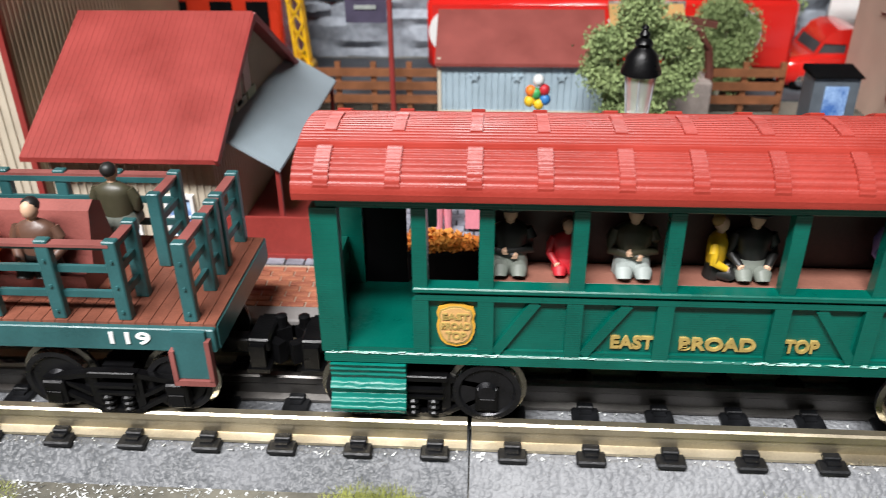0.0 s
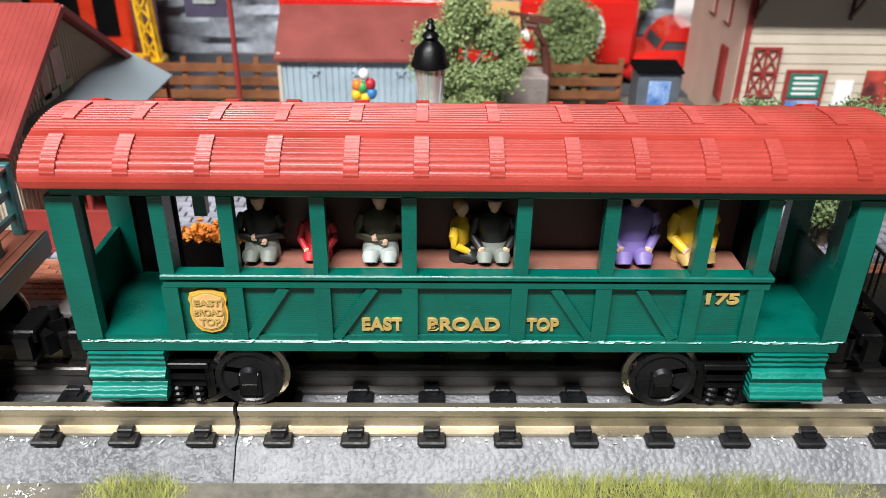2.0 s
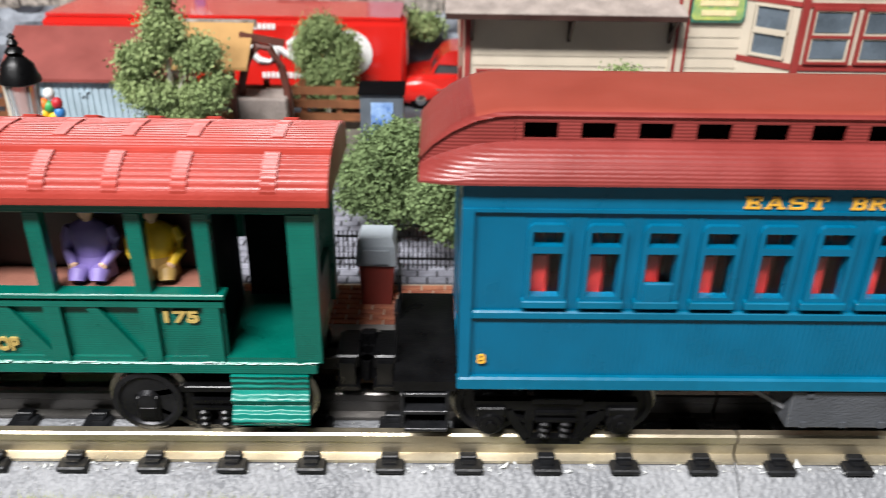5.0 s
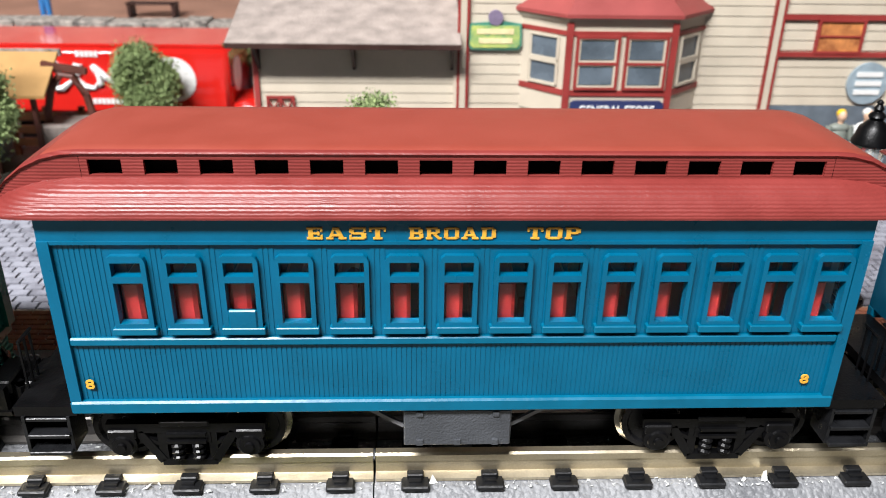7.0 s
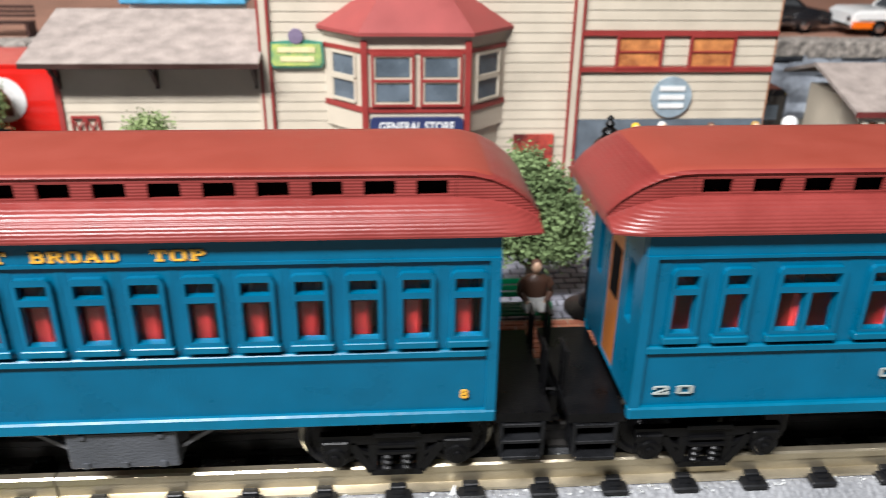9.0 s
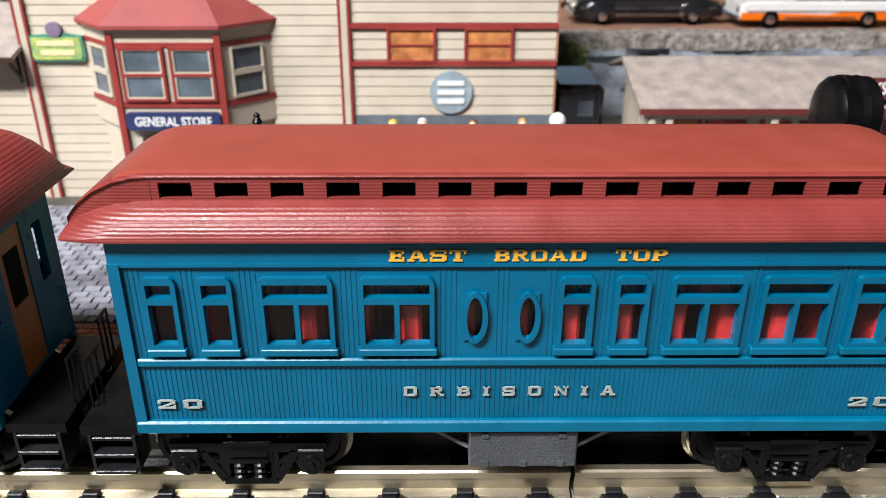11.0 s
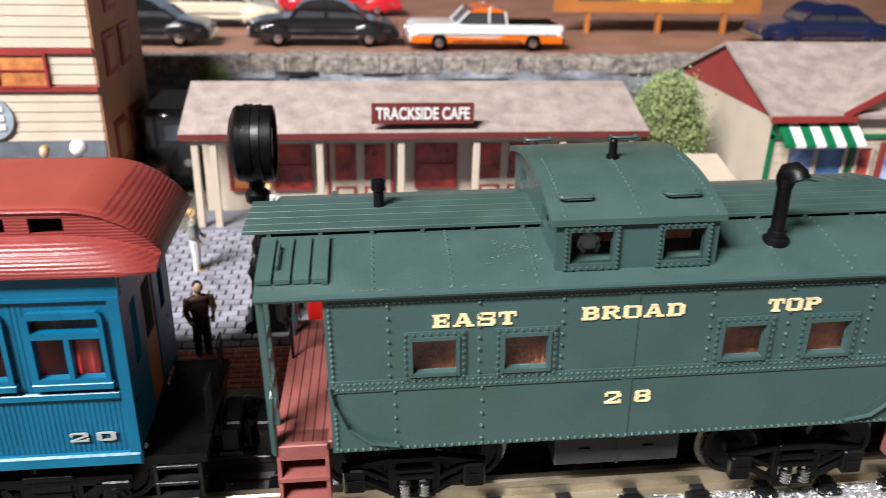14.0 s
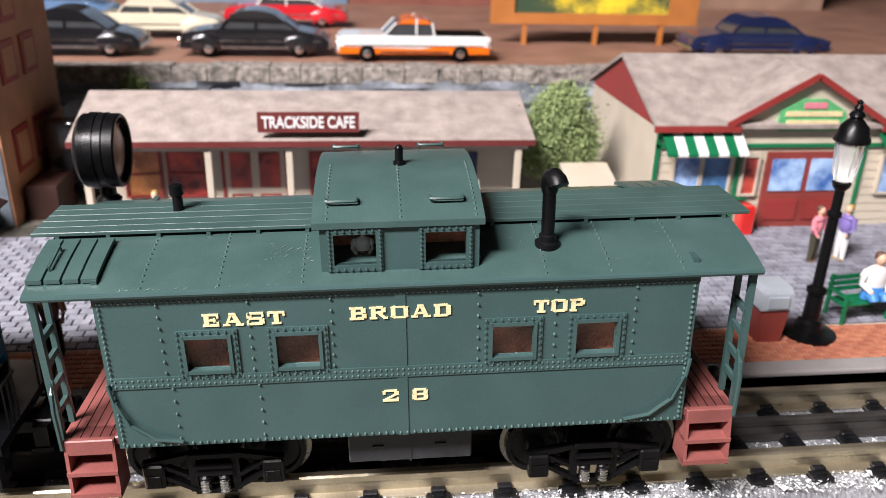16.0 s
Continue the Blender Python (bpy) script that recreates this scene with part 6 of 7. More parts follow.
# depot wing, general store and town hall front
DP = thing("depot", (.236, .40, DECK), "cream clapboard depot wing with a shingle roof", "building", "")
WY = .362
part("wall", bx(.1900, .2845, WY, .440, DECK, .0862), M_CREAM, DP)
board_wall(DP, M_CREAM, (.1900, .2845, WY, DECK, .0862))
part("side_wall", prism(nb(), [(WY, DECK), (.440, DECK), (.440, .0880), (.405, .0995), (WY, .0876)], "x", .1888, .1899), M_PINKWALL, DP, "pinkish end wall in shade")
for y, z0, z1 in ((.380, .066, .080), (.402, .066, .080), (.376, .030, .056)):
    part("side_window", bx(.1878, .1890, y, y + .009, z0, z1), M_TRIM, DP)
    part("side_pane", bx(.1872, .1879, y + .001, y + .008, z0 + .001, z1 - .001), M_PINKWALL if z0 > .05 else M_BARNROOF, DP)
part("roof", prism(nb(), [(.349, .0850), (.405, .1012), (.452, .0850), (.452, .0868), (.405, .1032), (.349, .0872)], "x", .1800, .2850), M_SHINGLE, DP, "grey-tan shingle roof")
part("eave_board", bx(.1800, .2850, .3484, .3492, .0846, .0868), M_BROWNIN, DP)
for x in (.192, .236, .2815):
    br = nb()
    bar(br, (x, .3615, .0730), (x, .3615, .0850), .0016)
    bar(br, (x, .3612, .0745), (x, .3510, .0846), .0014)
    part("bracket", br, M_BROWNIN, DP)
for x in (.1905, .2835):
    part("corner_board", bx(x - .0012, x + .0012, WY - .0016, WY, DECK, .0850), M_TRIM if x < .2 else M_CREAM, DP)
hx = nb()
hatch = part("door_hatch", pierced(hx, .1945, .2077, .0370, .0604, WY - .0018, WY - .0008, [(.1954, .2005, .0380, .0482), (.1954, .2005, .0490, .0592), (.2014, .2068, .0380, .0482), (.2014, .2068, .0490, .0592)]), M_TRIM, DP, "red cross-braced hatch")
for x0 in (.1950, .2012):
    for z0, z1 in ((.0380, .0482), (.0490, .0592)):
        part("brace", bar(nb(), (x0, WY - .0013, z0), (x0 + .0055, WY - .0013, z1), .0007), M_TRIM, hatch)
        part("brace", bar(nb(), (x0 + .0055, WY - .0014, z0), (x0, WY - .0014, z1), .0007), M_TRIM, hatch)
bd = part("notice_board", bx(.2120, .2310, WY - .0022, WY - .0008, .0230, .0500), M_TRIM, DP, "red framed green notice board")
part("notice", bx(.2138, .2292, WY - .0028, WY - .0021, .0370, .0485), surface("green_notice", (0.03, 0.2, 0.14), 0.4, 0.2, 200, 0.0), bd)
part("notice", bx(.2138, .2292, WY - .0028, WY - .0021, .0250, .0355), M_POSTER, bd)
for z in (.0460, .0435, .0410, .0385):
    part("print_bar", bx(.2155, .2270, WY - .0031, WY - .0028, z, z + .0010), M_WHITE, bd)
part("poster", bx(.2365, .2450, WY - .0014, WY - .0008, .0330, .0450), M_WHITE, DP, "white poster")
part("poster", bx(.2500, .2680, WY - .0014, WY - .0008, .0330, .0500), M_REDWIN, DP, "red framed poster")

GS = thing("general_store", (.36, .41, DECK), "cream general store with a red bay window", "building")
part("wall", bx(.2860, .4330, WY, .460, DECK, .150), M_CREAM, GS)
board_wall(GS, M_CREAM, (.2860, .4330, WY, DECK, .150))
for x in (.2865, .4322):
    part("corner_board", bx(x - .0014, x + .0014, WY - .0020, WY - .0005, DECK, .150), M_CREAM, GS)
    for dx in (-.0021, .0021):
        part("corner_line", bx(x + dx - .0006, x + dx + .0006, WY - .0022, WY - .0005, DECK, .150), M_TRIM, GS)
bay = part("bay_body", prism(nb(), [(.3135, WY), (.3320, .3430), (.3790, .3430), (.3985, WY)], "z", .0560, .0990), M_CREAM, GS)
part("bay_base", prism(nb(), [(.3160, WY), (.3330, .3440), (.3780, .3440), (.3960, WY)], "z", DECK, .0560), M_CREAM, GS)
for z0, z1, o in ((.0658, .0684, .0007), (.0925, .0945, .0006), (.0985, .1005, .0016)):
    part("bay_band", prism(nb(), [(.3135 - o, WY), (.3320 - o * .6, .3430 - o), (.3790 + o * .6, .3430 - o), (.3985 + o, WY)], "z", z0, z1), M_TRIM if z0 < .095 else M_CREAM, bay)
for x, y in ((.3322, .3428), (.3788, .3428)):
    part("bay_post", bx(x - .0014, x + .0014, y - .0012, y + .001, DECK + .02, .0985), M_TRIM, bay)
for x0, x1 in ((.3365, .3535), (.3585, .3752)):
    w = nb()
    for a in ((x0 - .0012, x0, .0688, .0927), (x1, x1 + .0012, .0688, .0927), (x0, x1, .0915, .0927), (x0, x1, .0688, .0700), (x0, x1, .0800, .0812)):
        box(w, a[0], a[1], .3412, .3432, a[2], a[3])
    f = part("window_frame", w, M_TRIM, GS)
    for z0, z1 in ((.0700, .0800), (.0812, .0915)):
        sash = nb()
        for a in ((x0, x0 + .0008, z0 + .0006, z1 - .0006), (x1 - .0008, x1, z0 + .0006, z1 - .0006), (x0, x1, z0, z0 + .0006), (x0, x1, z1 - .0006, z1)):
            box(sash, a[0], a[1], .3416, .3430, a[2], a[3])
        part("sash", sash, M_CREAM, f)
        part("pane", bx(x0 + .001, x1 - .001, .3422, .3429, z0 + .001, z1 - .001), M_GREYWIN, f)
for s, (xa_, ya), (xb_, yb) in ((-1, (.3135, WY), (.3320, .3430)), (1, (.3985, WY), (.3790, .3430))):
    d = Vector((xb_ - xa_, yb - ya, 0))
    nrm = Vector((-.7 * (1 if s < 0 else -1), -.7, 0))
    for z0, z1 in ((.0700, .0800), (.0812, .0915)):
        p0, p1 = Vector((xa_, ya, 0)) + d * .22, Vector((xa_, ya, 0)) + d * .80
        sash = nb()
        for zz in (z0, z1):
            bar(sash, (*(p0 + nrm * .0006)[:2], zz), (*(p1 + nrm * .0006)[:2], zz), .0012)
        for p in (p0, p1):
            bar(sash, (*(p + nrm * .0006)[:2], z0), (*(p + nrm * .0006)[:2], z1), .0012)
        sh = part("sash", sash, M_CREAM, GS)
        part("pane", prism(nb(), [tuple((p0 + nrm * .0002)[:2]), tuple((p1 + nrm * .0002)[:2]), tuple((p1 - nrm * .0004)[:2]), tuple((p0 - nrm * .0004)[:2])], "z", z0, z1), M_GREYWIN, sh)
rf = nb()
pts = [(.3100, WY), (.3300, .3395), (.3810, .3395), (.4020, WY)]
topp = [(.3330, WY), (.3400, .3540), (.3710, .3540), (.3790, WY)]
loft(rf, [[(*p, .1004) for p in pts], [(*p, .1020) for p in pts], [(*p, .1165) for p in topp]])
part("bay_roof", rf, surface("brick_red_bay_roof", (0.30, 0.055, 0.05), 0.55, 0.1, 60, 0.06), GS, "hipped brick-red bay roof")
sg = part("store_sign", prism(nb(), [(.3345, .0572), (.3360, .0560), (.3755, .0560), (.3770, .0572), (.3770, .0628), (.3755, .0640), (.3360, .0640), (.3345, .0628)], "y", .3405, .3425), M_NAVY, GS, "dark navy store sign")
words("sign_lettering", "GENERAL STORE", .3385, .3730, .0578, .0620, .3405, M_WHITE, sg, "white capital letters", heavy=.02)
ov = part("oval_sign", prism(nb(), [(.2885, .0850), (.2900, .0828), (.3120, .0828), (.3135, .0850), (.3130, .0945), (.3060, .0955), (.3010, .0955), (.2890, .0945)], "y", WY - .0022, WY - .0008), surface("green_sign_edge", (0.08, 0.28, 0.2), 0.4), GS, "green and yellow scroll sign")
part("sign_panel", prism(nb(), [(.2895, .0855), (.2908, .0838), (.3112, .0838), (.3125, .0855), (.3120, .0937), (.2900, .0937)], "y", WY - .0027, WY - .0020), surface("yellow_sign_face", (0.5, 0.52, 0.12), 0.4, 0.3, 200, 0.0, dark=(0.12, 0.3, 0.15)), ov)
for z, a, b in ((.0900, .2925, .3095), (.0858, .2935, .3090)):
    part("print_bar", bx(a, b, WY - .0030, WY - .0026, z, z + .0024), M_PALEGOLD, ov)
part("sign_disc", lathe(nb(), [(.0034, WY - .003), (.0034, WY - .0006)], (.3010, 0, .0972), axis="y", n=18), surface("mauve_disc", (0.25, 0.2, 0.3), 0.4), ov)
part("store_window", bx(.404, .424, WY - .0016, WY - .0006, .026, .050), M_REDWIN, GS)
part("store_door", bx(.340, .372, .3420, .3434, DECK, .052), M_BROWNIN, GS)

TH = thing("town_store", (.481, .41, DECK), "cream two-storey store with amber window band", "building")
part("wall", bx(.4345, .5290, WY, .450, DECK, .150), M_CREAM, TH)
board_wall(TH, M_CREAM, (.4345, .5290, WY, .0572, .0805), (.4345, .5290, WY, .0835, .0970), (.4345, .5290, WY, .1000, .150))
part("base_panel", bx(.4345, .5290, WY - .0008, WY, DECK, .0570), surface("slate_blue_base", (0.13, 0.16, 0.19), 0.6), TH)
for z in (.0805, .0975):
    part("red_band", bx(.4340, .5295, WY - .0018, WY, z, z + .0022), M_TRIM, TH)
for x0 in (.4525, .4880):
    window(TH, x0, x0 + .0200, .0832, .0968, WY - .0006, M_TRIM, M_ORANGEWIN, 1)
rs = part("round_sign", lathe(nb(), [(.0100, WY - .0020), (.0100, WY - .0006)], (.4808, 0, .0682), axis="y", n=28), surface("grey_blue_sign", (0.32, 0.40, 0.45), 0.4), TH, "round grey-blue sign")
for z in (.0715, .0672, .0630):
    part("print_bar", bx(.4745, .4870, WY - .0026, WY - .0020, z, z + .0022), M_WHITE, rs)
# Side wall darker than the cream front: its shade is part of the colour.
part("side_wall", bx(.5290, .5300, WY, .450, DECK, .150), M_SHADEWALL, TH, "orange-brown side wall with its shade in the colour")
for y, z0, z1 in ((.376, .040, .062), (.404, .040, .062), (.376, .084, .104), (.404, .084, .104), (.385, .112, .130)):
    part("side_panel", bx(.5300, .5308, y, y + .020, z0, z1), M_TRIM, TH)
    part("side_pane", bx(.5307, .5312, y + .003, y + .017, z0 + .003, z1 - .003), M_SHADEWALL, TH)
part("boardwalk", bx(.4400, .5220, .3220, .3600, DECK, G0 + .0110, bevel=0.0006), M_FENCE, TH, "raised brown boardwalk")
part("crate", bx(.5330, .5480, .372, .400, DECK, .034), M_BROWNIN, TH)
BL = thing("delivery_truck", (.549, .430, DECK), "black model panel truck parked between the buildings", "model car")
part("body", bx(.5355, .5620, .400, .450, .020, .062, bevel=0.003), enamel("black_truck", (.01, .01, .011)), BL, smooth=True)
part("windscreen", bx(.5480, .5560, .3994, .4002, .046, .054), M_GREYWIN, BL)
part("front_bumper", bx(.5370, .5605, .3975, .4000, .022, .026), M_BLACK, BL)
for x in (.539, .5585):
    part("headlight", lathe(nb(), [(.0022, .3985), (.0020, .4002)], (x, 0, .034), axis="y", n=12), M_CHROME, BL)
    part("wheel", lathe(nb(), [(.0065, -.002), (.0065, .002)], (x, .412, DECK + .0065), axis="x", n=16), M_BLACKMATT, BL)

# trackside cafe
CF_ = thing("cafe", (.677, .37, DECK), "cream trackside cafe with a shingle porch roof", "building")
WYc = .3670
part("wall", bx(.5720, .7820, WYc, .400, DECK, .0665), M_CREAM, CF_)
part("porch_floor", bx(.5690, .7850, .3440, WYc, DECK, .0190), M_PAVE, CF_)
part("roof", prism(nb(), [(.3425, .0650), (.3880, .0795), (.4200, .0700), (.4200, .0680), (.3880, .0775), (.3425, .0632)], "x", .5660, .7865), M_SHINGLE, CF_, "grey-tan shingle roof")
part("eave_board", bx(.5660, .7865, .3418, .3428, .0622, .0650), M_DARKTRIM, CF_)
part("porch_beam", bx(.5690, .7835, .3440, .3470, .0598, .0625), M_CREAM, CF_)
for x in (.5725, .6290, .6670, .7030, .7450, .7790):
    part("porch_post", bx(x - .0016, x + .0016, .3440, .3472, .0190, .0600, bevel=0.0003), M_CREAM, CF_)
for x in (.5745,):
    part("porch_post", bx(x + .0045, x + .0075, .3440, .3472, .0190, .0600), M_CREAM, CF_)
for x0, x1 in ((.5850, .6010), (.6060, .6230), (.6765, .6955)):
    window(CF_, x0, x1, .0310, .0535, WYc - .0006, M_TRIM, M_REDWIN if x0 > .59 else M_ORANGEWIN, 1)
for x0 in (.6330, .7060):
    dr = part("double_door", bx(x0, x0 + .0300, WYc - .0014, WYc - .0002, .0190, .0560), M_CREAM, CF_, "cream double door with red panels")
    fr = nb()
    box(fr, x0 - .0016, x0, WYc - .0022, WYc - .0002, .0190, .0575)
    box(fr, x0 + .0300, x0 + .0316, WYc - .0022, WYc - .0002, .0190, .0575)
    box(fr, x0, x0 + .0300, WYc - .0022, WYc - .0002, .0560, .0575)
    part("door_frame", fr, M_TRIM, dr)
    for dx in (.0025, .0170):
        part("door_pane", bx(x0 + dx, x0 + dx + .0105, WYc - .0020, WYc - .0013, .0345, .0530), M_REDWIN, dr)
        part("door_panel", bx(x0 + dx, x0 + dx + .0105, WYc - .0020, WYc - .0013, .0255, .0310), M_TRIM, dr)
        part("door_panel", bx(x0 + dx + .0015, x0 + dx + .0090, WYc - .0023, WYc - .0019, .0266, .0299), M_CREAM, dr)
part("dark_notice", bx(.7510, .7620, WYc - .0014, WYc - .0004, .040, .052), M_NAVY, CF_)
cs = part("cafe_sign", bx(.6530, .7005, .3425, .3440, .0692, .0787), M_DARKTRIM, CF_, "dark red cafe sign board")
words("sign_lettering", "TRACKSIDE CAFE", .6550, .6985, .0712, .0770, .3425, M_WHITE, cs, "white block letters", heavy=.025)

# corner store with gable and awning
ST = thing("corner_store", (.95, .38, DECK), "cream corner store with green trim and striped awning", "building")
part("wall", bx(.8480, 1.0800, .3420, .4200, DECK, .0730), M_CREAM, ST)
board_wall(ST, M_CREAM, (.8480, 1.0800, .3420, DECK, .0725))
part("gable_front", prism(nb(), [(.8890, .0715), (.9650, .0715), (.9650, .0760), (.9265, .0955), (.8890, .0760)], "y", .3405, .3700), M_CREAM, ST)
part("main_roof", prism(nb(), [(.3370, .0735), (.3980, .0985), (.4560, .0735), (.4560, .0715), (.3980, .0965), (.3370, .0715)], "x", .8450, 1.0850), M_SHINGLE, ST, "tan shingle roof")
part("gable_end", prism(nb(), [(.3420, .0715), (.4500, .0715), (.3980, .0955)], "x", .8470, .8488), M_TRIM, ST)
part("side_wall", bx(.8472, .8482, .3420, .4500, DECK, .0715), M_CREAM, ST)
for s in (-1, 1):
    part("gable_roof", prism(nb(), [(.9250, .0990), (.9250 + s * .0430, .0740), (.9250 + s * .0430, .0722), (.9250, .0970)], "y", .3370, .3800), M_SHINGLE, ST)
    part("barge_board", bar(nb(), (.9250, .3365, .0978), (.9250 + s * .0430, .3365, .0732), .0012, .0030), M_TRIM, ST)
part("eave_board", bx(.8445, .8890, .3360, .3372, .0700, .0730), M_TRIM, ST)
part("eave_board", bx(.9650, 1.0850, .3360, .3372, .0700, .0730), M_TRIM, ST)
for a in ((.8480, .8500, DECK, .0700), (.8920, .8936, DECK, .0620), (.9600, .9616, DECK, .0620), (.8480, 1.0800, .0610, .0628), (.8500, .9000, .0330, .0345)):
    part("green_trim", bx(a[0], a[1], .3400, .3416, a[2], a[3]), M_AWNGREEN, ST)
for k in range(8):
    x = .8500 + k * .0052
    part("awning_stripe", prism(nb(), [(.3400, .0690), (.3290, .0610), (.3290, .0596), (.3400, .0676)], "x", x, x + .0052), M_AWNGREEN if k % 2 == 0 else M_WHITE, ST)
for k in range(8):
    x = .9660 + k * .0052
    part("awning_stripe", prism(nb(), [(.3400, .0690), (.3290, .0610), (.3290, .0596), (.3400, .0676)], "x", x, x + .0052), M_AWNGREEN if k % 2 == 0 else M_WHITE, ST)
for x0, x1, m in ((.8590, .8720, M_POSTER), (.8740, .8880, surface("blue_poster", (0.08, 0.22, 0.45), 0.35, 0.3, 120, 0.0)), (.8960, .9030, M_REDWIN), (.972, .992, M_POSTER)):
    window(ST, x0, x1, .0365, .0560, .3408, M_CREAM, m, 0)
dr = part("double_door", bx(.9080, .9530, .3400, .3418, DECK, .0585), M_BINRED, ST, "dark red panelled double door")
for x0 in (.9110, .9320):
    part("door_pane", bx(x0, x0 + .0175, .3392, .3401, .0380, .0550), M_POSTER, dr)
    part("door_panel", bx(x0, x0 + .0175, .3392, .3401, .0220, .0330), M_TRIM, dr)
sg = part("shop_sign", prism(nb(), [(.9085, .0720), (.9100, .0700), (.9440, .0700), (.9455, .0720), (.9440, .0800), (.9330, .0860), (.9210, .0860), (.9100, .0800)], "y", .3385, .3402), surface("bright_green_sign", (0.12, 0.5, 0.2), 0.4, 0.2, 120, 0.0), ST, "green scroll shop sign")
for z, a, b in ((.0775, .9120, .9420), (.0730, .9130, .9410)):
    part("print_bar", bx(a, b, .3379, .3386, z, z + .0026), M_PALEGOLD, sg)
part("print_bar", bx(.9210, .9330, .3379, .3386, .0815, .0845), M_CLOTH["pink"], sg)
solid("gum_machine", bx(.8935, .9010, .3290, .3370, G0, .0330, bevel=0.0008), M_TRUCKRED, "small red vending machine by the shop door", "vending machine")
WC = thing("wooden_cart", (.814, .338, G0), "white wooden cart with a slanted top beside the cafe", "cart")
part("cart_top", prism(nb(), [(.325, .0440), (.349, .0500), (.349, .0512), (.325, .0452)], "x", .8015, .8260), M_CREAM, WC)
for x in (.8025, .8250):
    for y in (.326, .347):
        part("leg", bx(x - .0010, x + .0010, y - .0010, y + .0010, G0, .0448), M_CREAM, WC)
part("tray", bx(.8010, .8265, .3250, .3490, .0300, .0315), M_CREAM, WC)

# ---- street furniture ----
def lamp_post(x, y, top):
    g = G0
    t = thing("street_lamp", (x, y, g), "black iron street lamp with a clear glass lantern", "street lamp", "street lamps on the platform")
    h = top - g
    part("base", lathe(nb(), [(.0105, g), (.0105, g + .0015), (.0080, g + .0024), (.0052, g + .0030), (.0046, g + .0060), (.0032, g + .0070), (.0030, g + .0180), (.0038, g + .0186), (.0038, g + .0200), (.0022, g + .0210)], (x, y, 0), n=24), M_BLACK, t, smooth=True)
    part("pole", lathe(nb(), [(.0021, g + .020), (.0019, top - .044), (.0026, top - .0435), (.0026, top - .042), (.0018, top - .0415), (.0018, top - .0335), (.0030, top - .032), (.0034, top - .0305), (.0022, top - .0298)], (x, y, 0), n=18), M_BLACK, t, smooth=True)
    gl = part("lantern_glass", lathe(nb(), [(.0028, top - .0298), (.0038, top - .0275), (.0050, top - .0150)], (x, y, 0), n=24), clear("lantern_clear", (0.9, 0.9, 0.88), 0.2, 1.3, 0.72) if "lantern_clear" not in bpy.data.materials else bpy.data.materials["lantern_clear"], t, smooth=True)
    gl.visible_shadow = False
    for k in range(6):
        a = k * math.pi / 3 + .3
        part("glazing_bar", bar(nb(), (x + .0039 * math.cos(a), y + .0039 * math.sin(a), top - .0278), (x + .0051 * math.cos(a), y + .0051 * math.sin(a), top - .0150), .0003), M_BINGREY, t)
    part("cap", lathe(nb(), [(.0052, top - .0155), (.0063, top - .0149), (.0062, top - .0138), (.0055, top - .0124), (.0048, top - .0095), (.0030, top - .0076), (.0022, top - .0068), (.0028, top - .0056), (.0022, top - .0046), (.0013, top - .0040), (.0017, top - .0030), (.0012, top - .0022), (.0008, top - .0016), (.0012, top - .0010), (.0003, top)], (x, y, 0), n=24), M_BLACK, t, smooth=True)
lamp_post(.0450, .2470, .0968)
lamp_post(.4165, .2405, .0912)
lamp_post(.8735, .2275, .1105)
lamp_post(.320, .2400, .0700)

SP = thing("searchlight", (.6100, .2500, G0), "black drum searchlight on a tapered post", "searchlight")
sx, sy, sz = .6100, .2500, .0875
part("pedestal", prism(nb(), [(sx - .0075, G0), (sx + .0075, G0), (sx + .0070, G0 + .004), (sx + .0045, G0 + .006), (sx + .0035, G0 + .022), (sx + .0045, G0 + .025), (sx - .0045, G0 + .025), (sx - .0035, G0 + .022), (sx - .0045, G0 + .006), (sx - .0070, G0 + .004)], "y", sy - .007, sy + .007), M_BLACK, SP)
part("post", lathe(nb(), [(.0036, G0 + .025), (.0026, G0 + .029), (.0034, G0 + .031), (.0034, G0 + .034), (.0022, G0 + .036), (.0020, .0660), (.0040, .0668), (.0044, .0700), (.0028, .0715), (.0026, .0760)], (sx, sy, 0), n=18), M_BLACK, SP, smooth=True)
part("drum", lathe(nb(), [(.0006, -.0086), (.0050, -.0082), (.0090, -.0074), (.0118, -.0062), (.0128, -.0050), (.0127, -.0030), (.0132, -.0028), (.0132, .0000), (.0128, .0002), (.0132, .0028), (.0128, .0032), (.0128, .0064), (.0123, .0070), (.0114, .0068), (.0110, .0044)], (sx, sy, sz), axis="x", n=36), M_BLACK, SP, "ribbed black drum", smooth=True)
part("lens", lathe(nb(), [(.0111, .0044), (.0100, .0050), (.0055, .0059), (.0005, .0061)], (sx, sy, sz), axis="x", n=30), surface("amber_lens", (0.3, 0.16, 0.09), 0.15, 0.3, 200, 0.2), SP, smooth=True)
GL = thing("globe_lamp", (.5270, .3300, G0), "white globe lamp on a slim black post", "street lamp")
part("post", lathe(nb(), [(.0030, G0), (.0026, G0 + .003), (.0010, G0 + .005), (.0010, .0595)], (.5270, .3300, 0), n=12), M_BLACK, GL, smooth=True)
part("globe", lathe(nb(), [(.0003, .0592)] + [(.0037 * math.sin(k * math.pi / 12), .0630 - .0037 * math.cos(k * math.pi / 12)) for k in range(1, 12)] + [(.0003, .0667)], (.5270, .3300, 0), n=20), M_WHITE, GL, smooth=True)


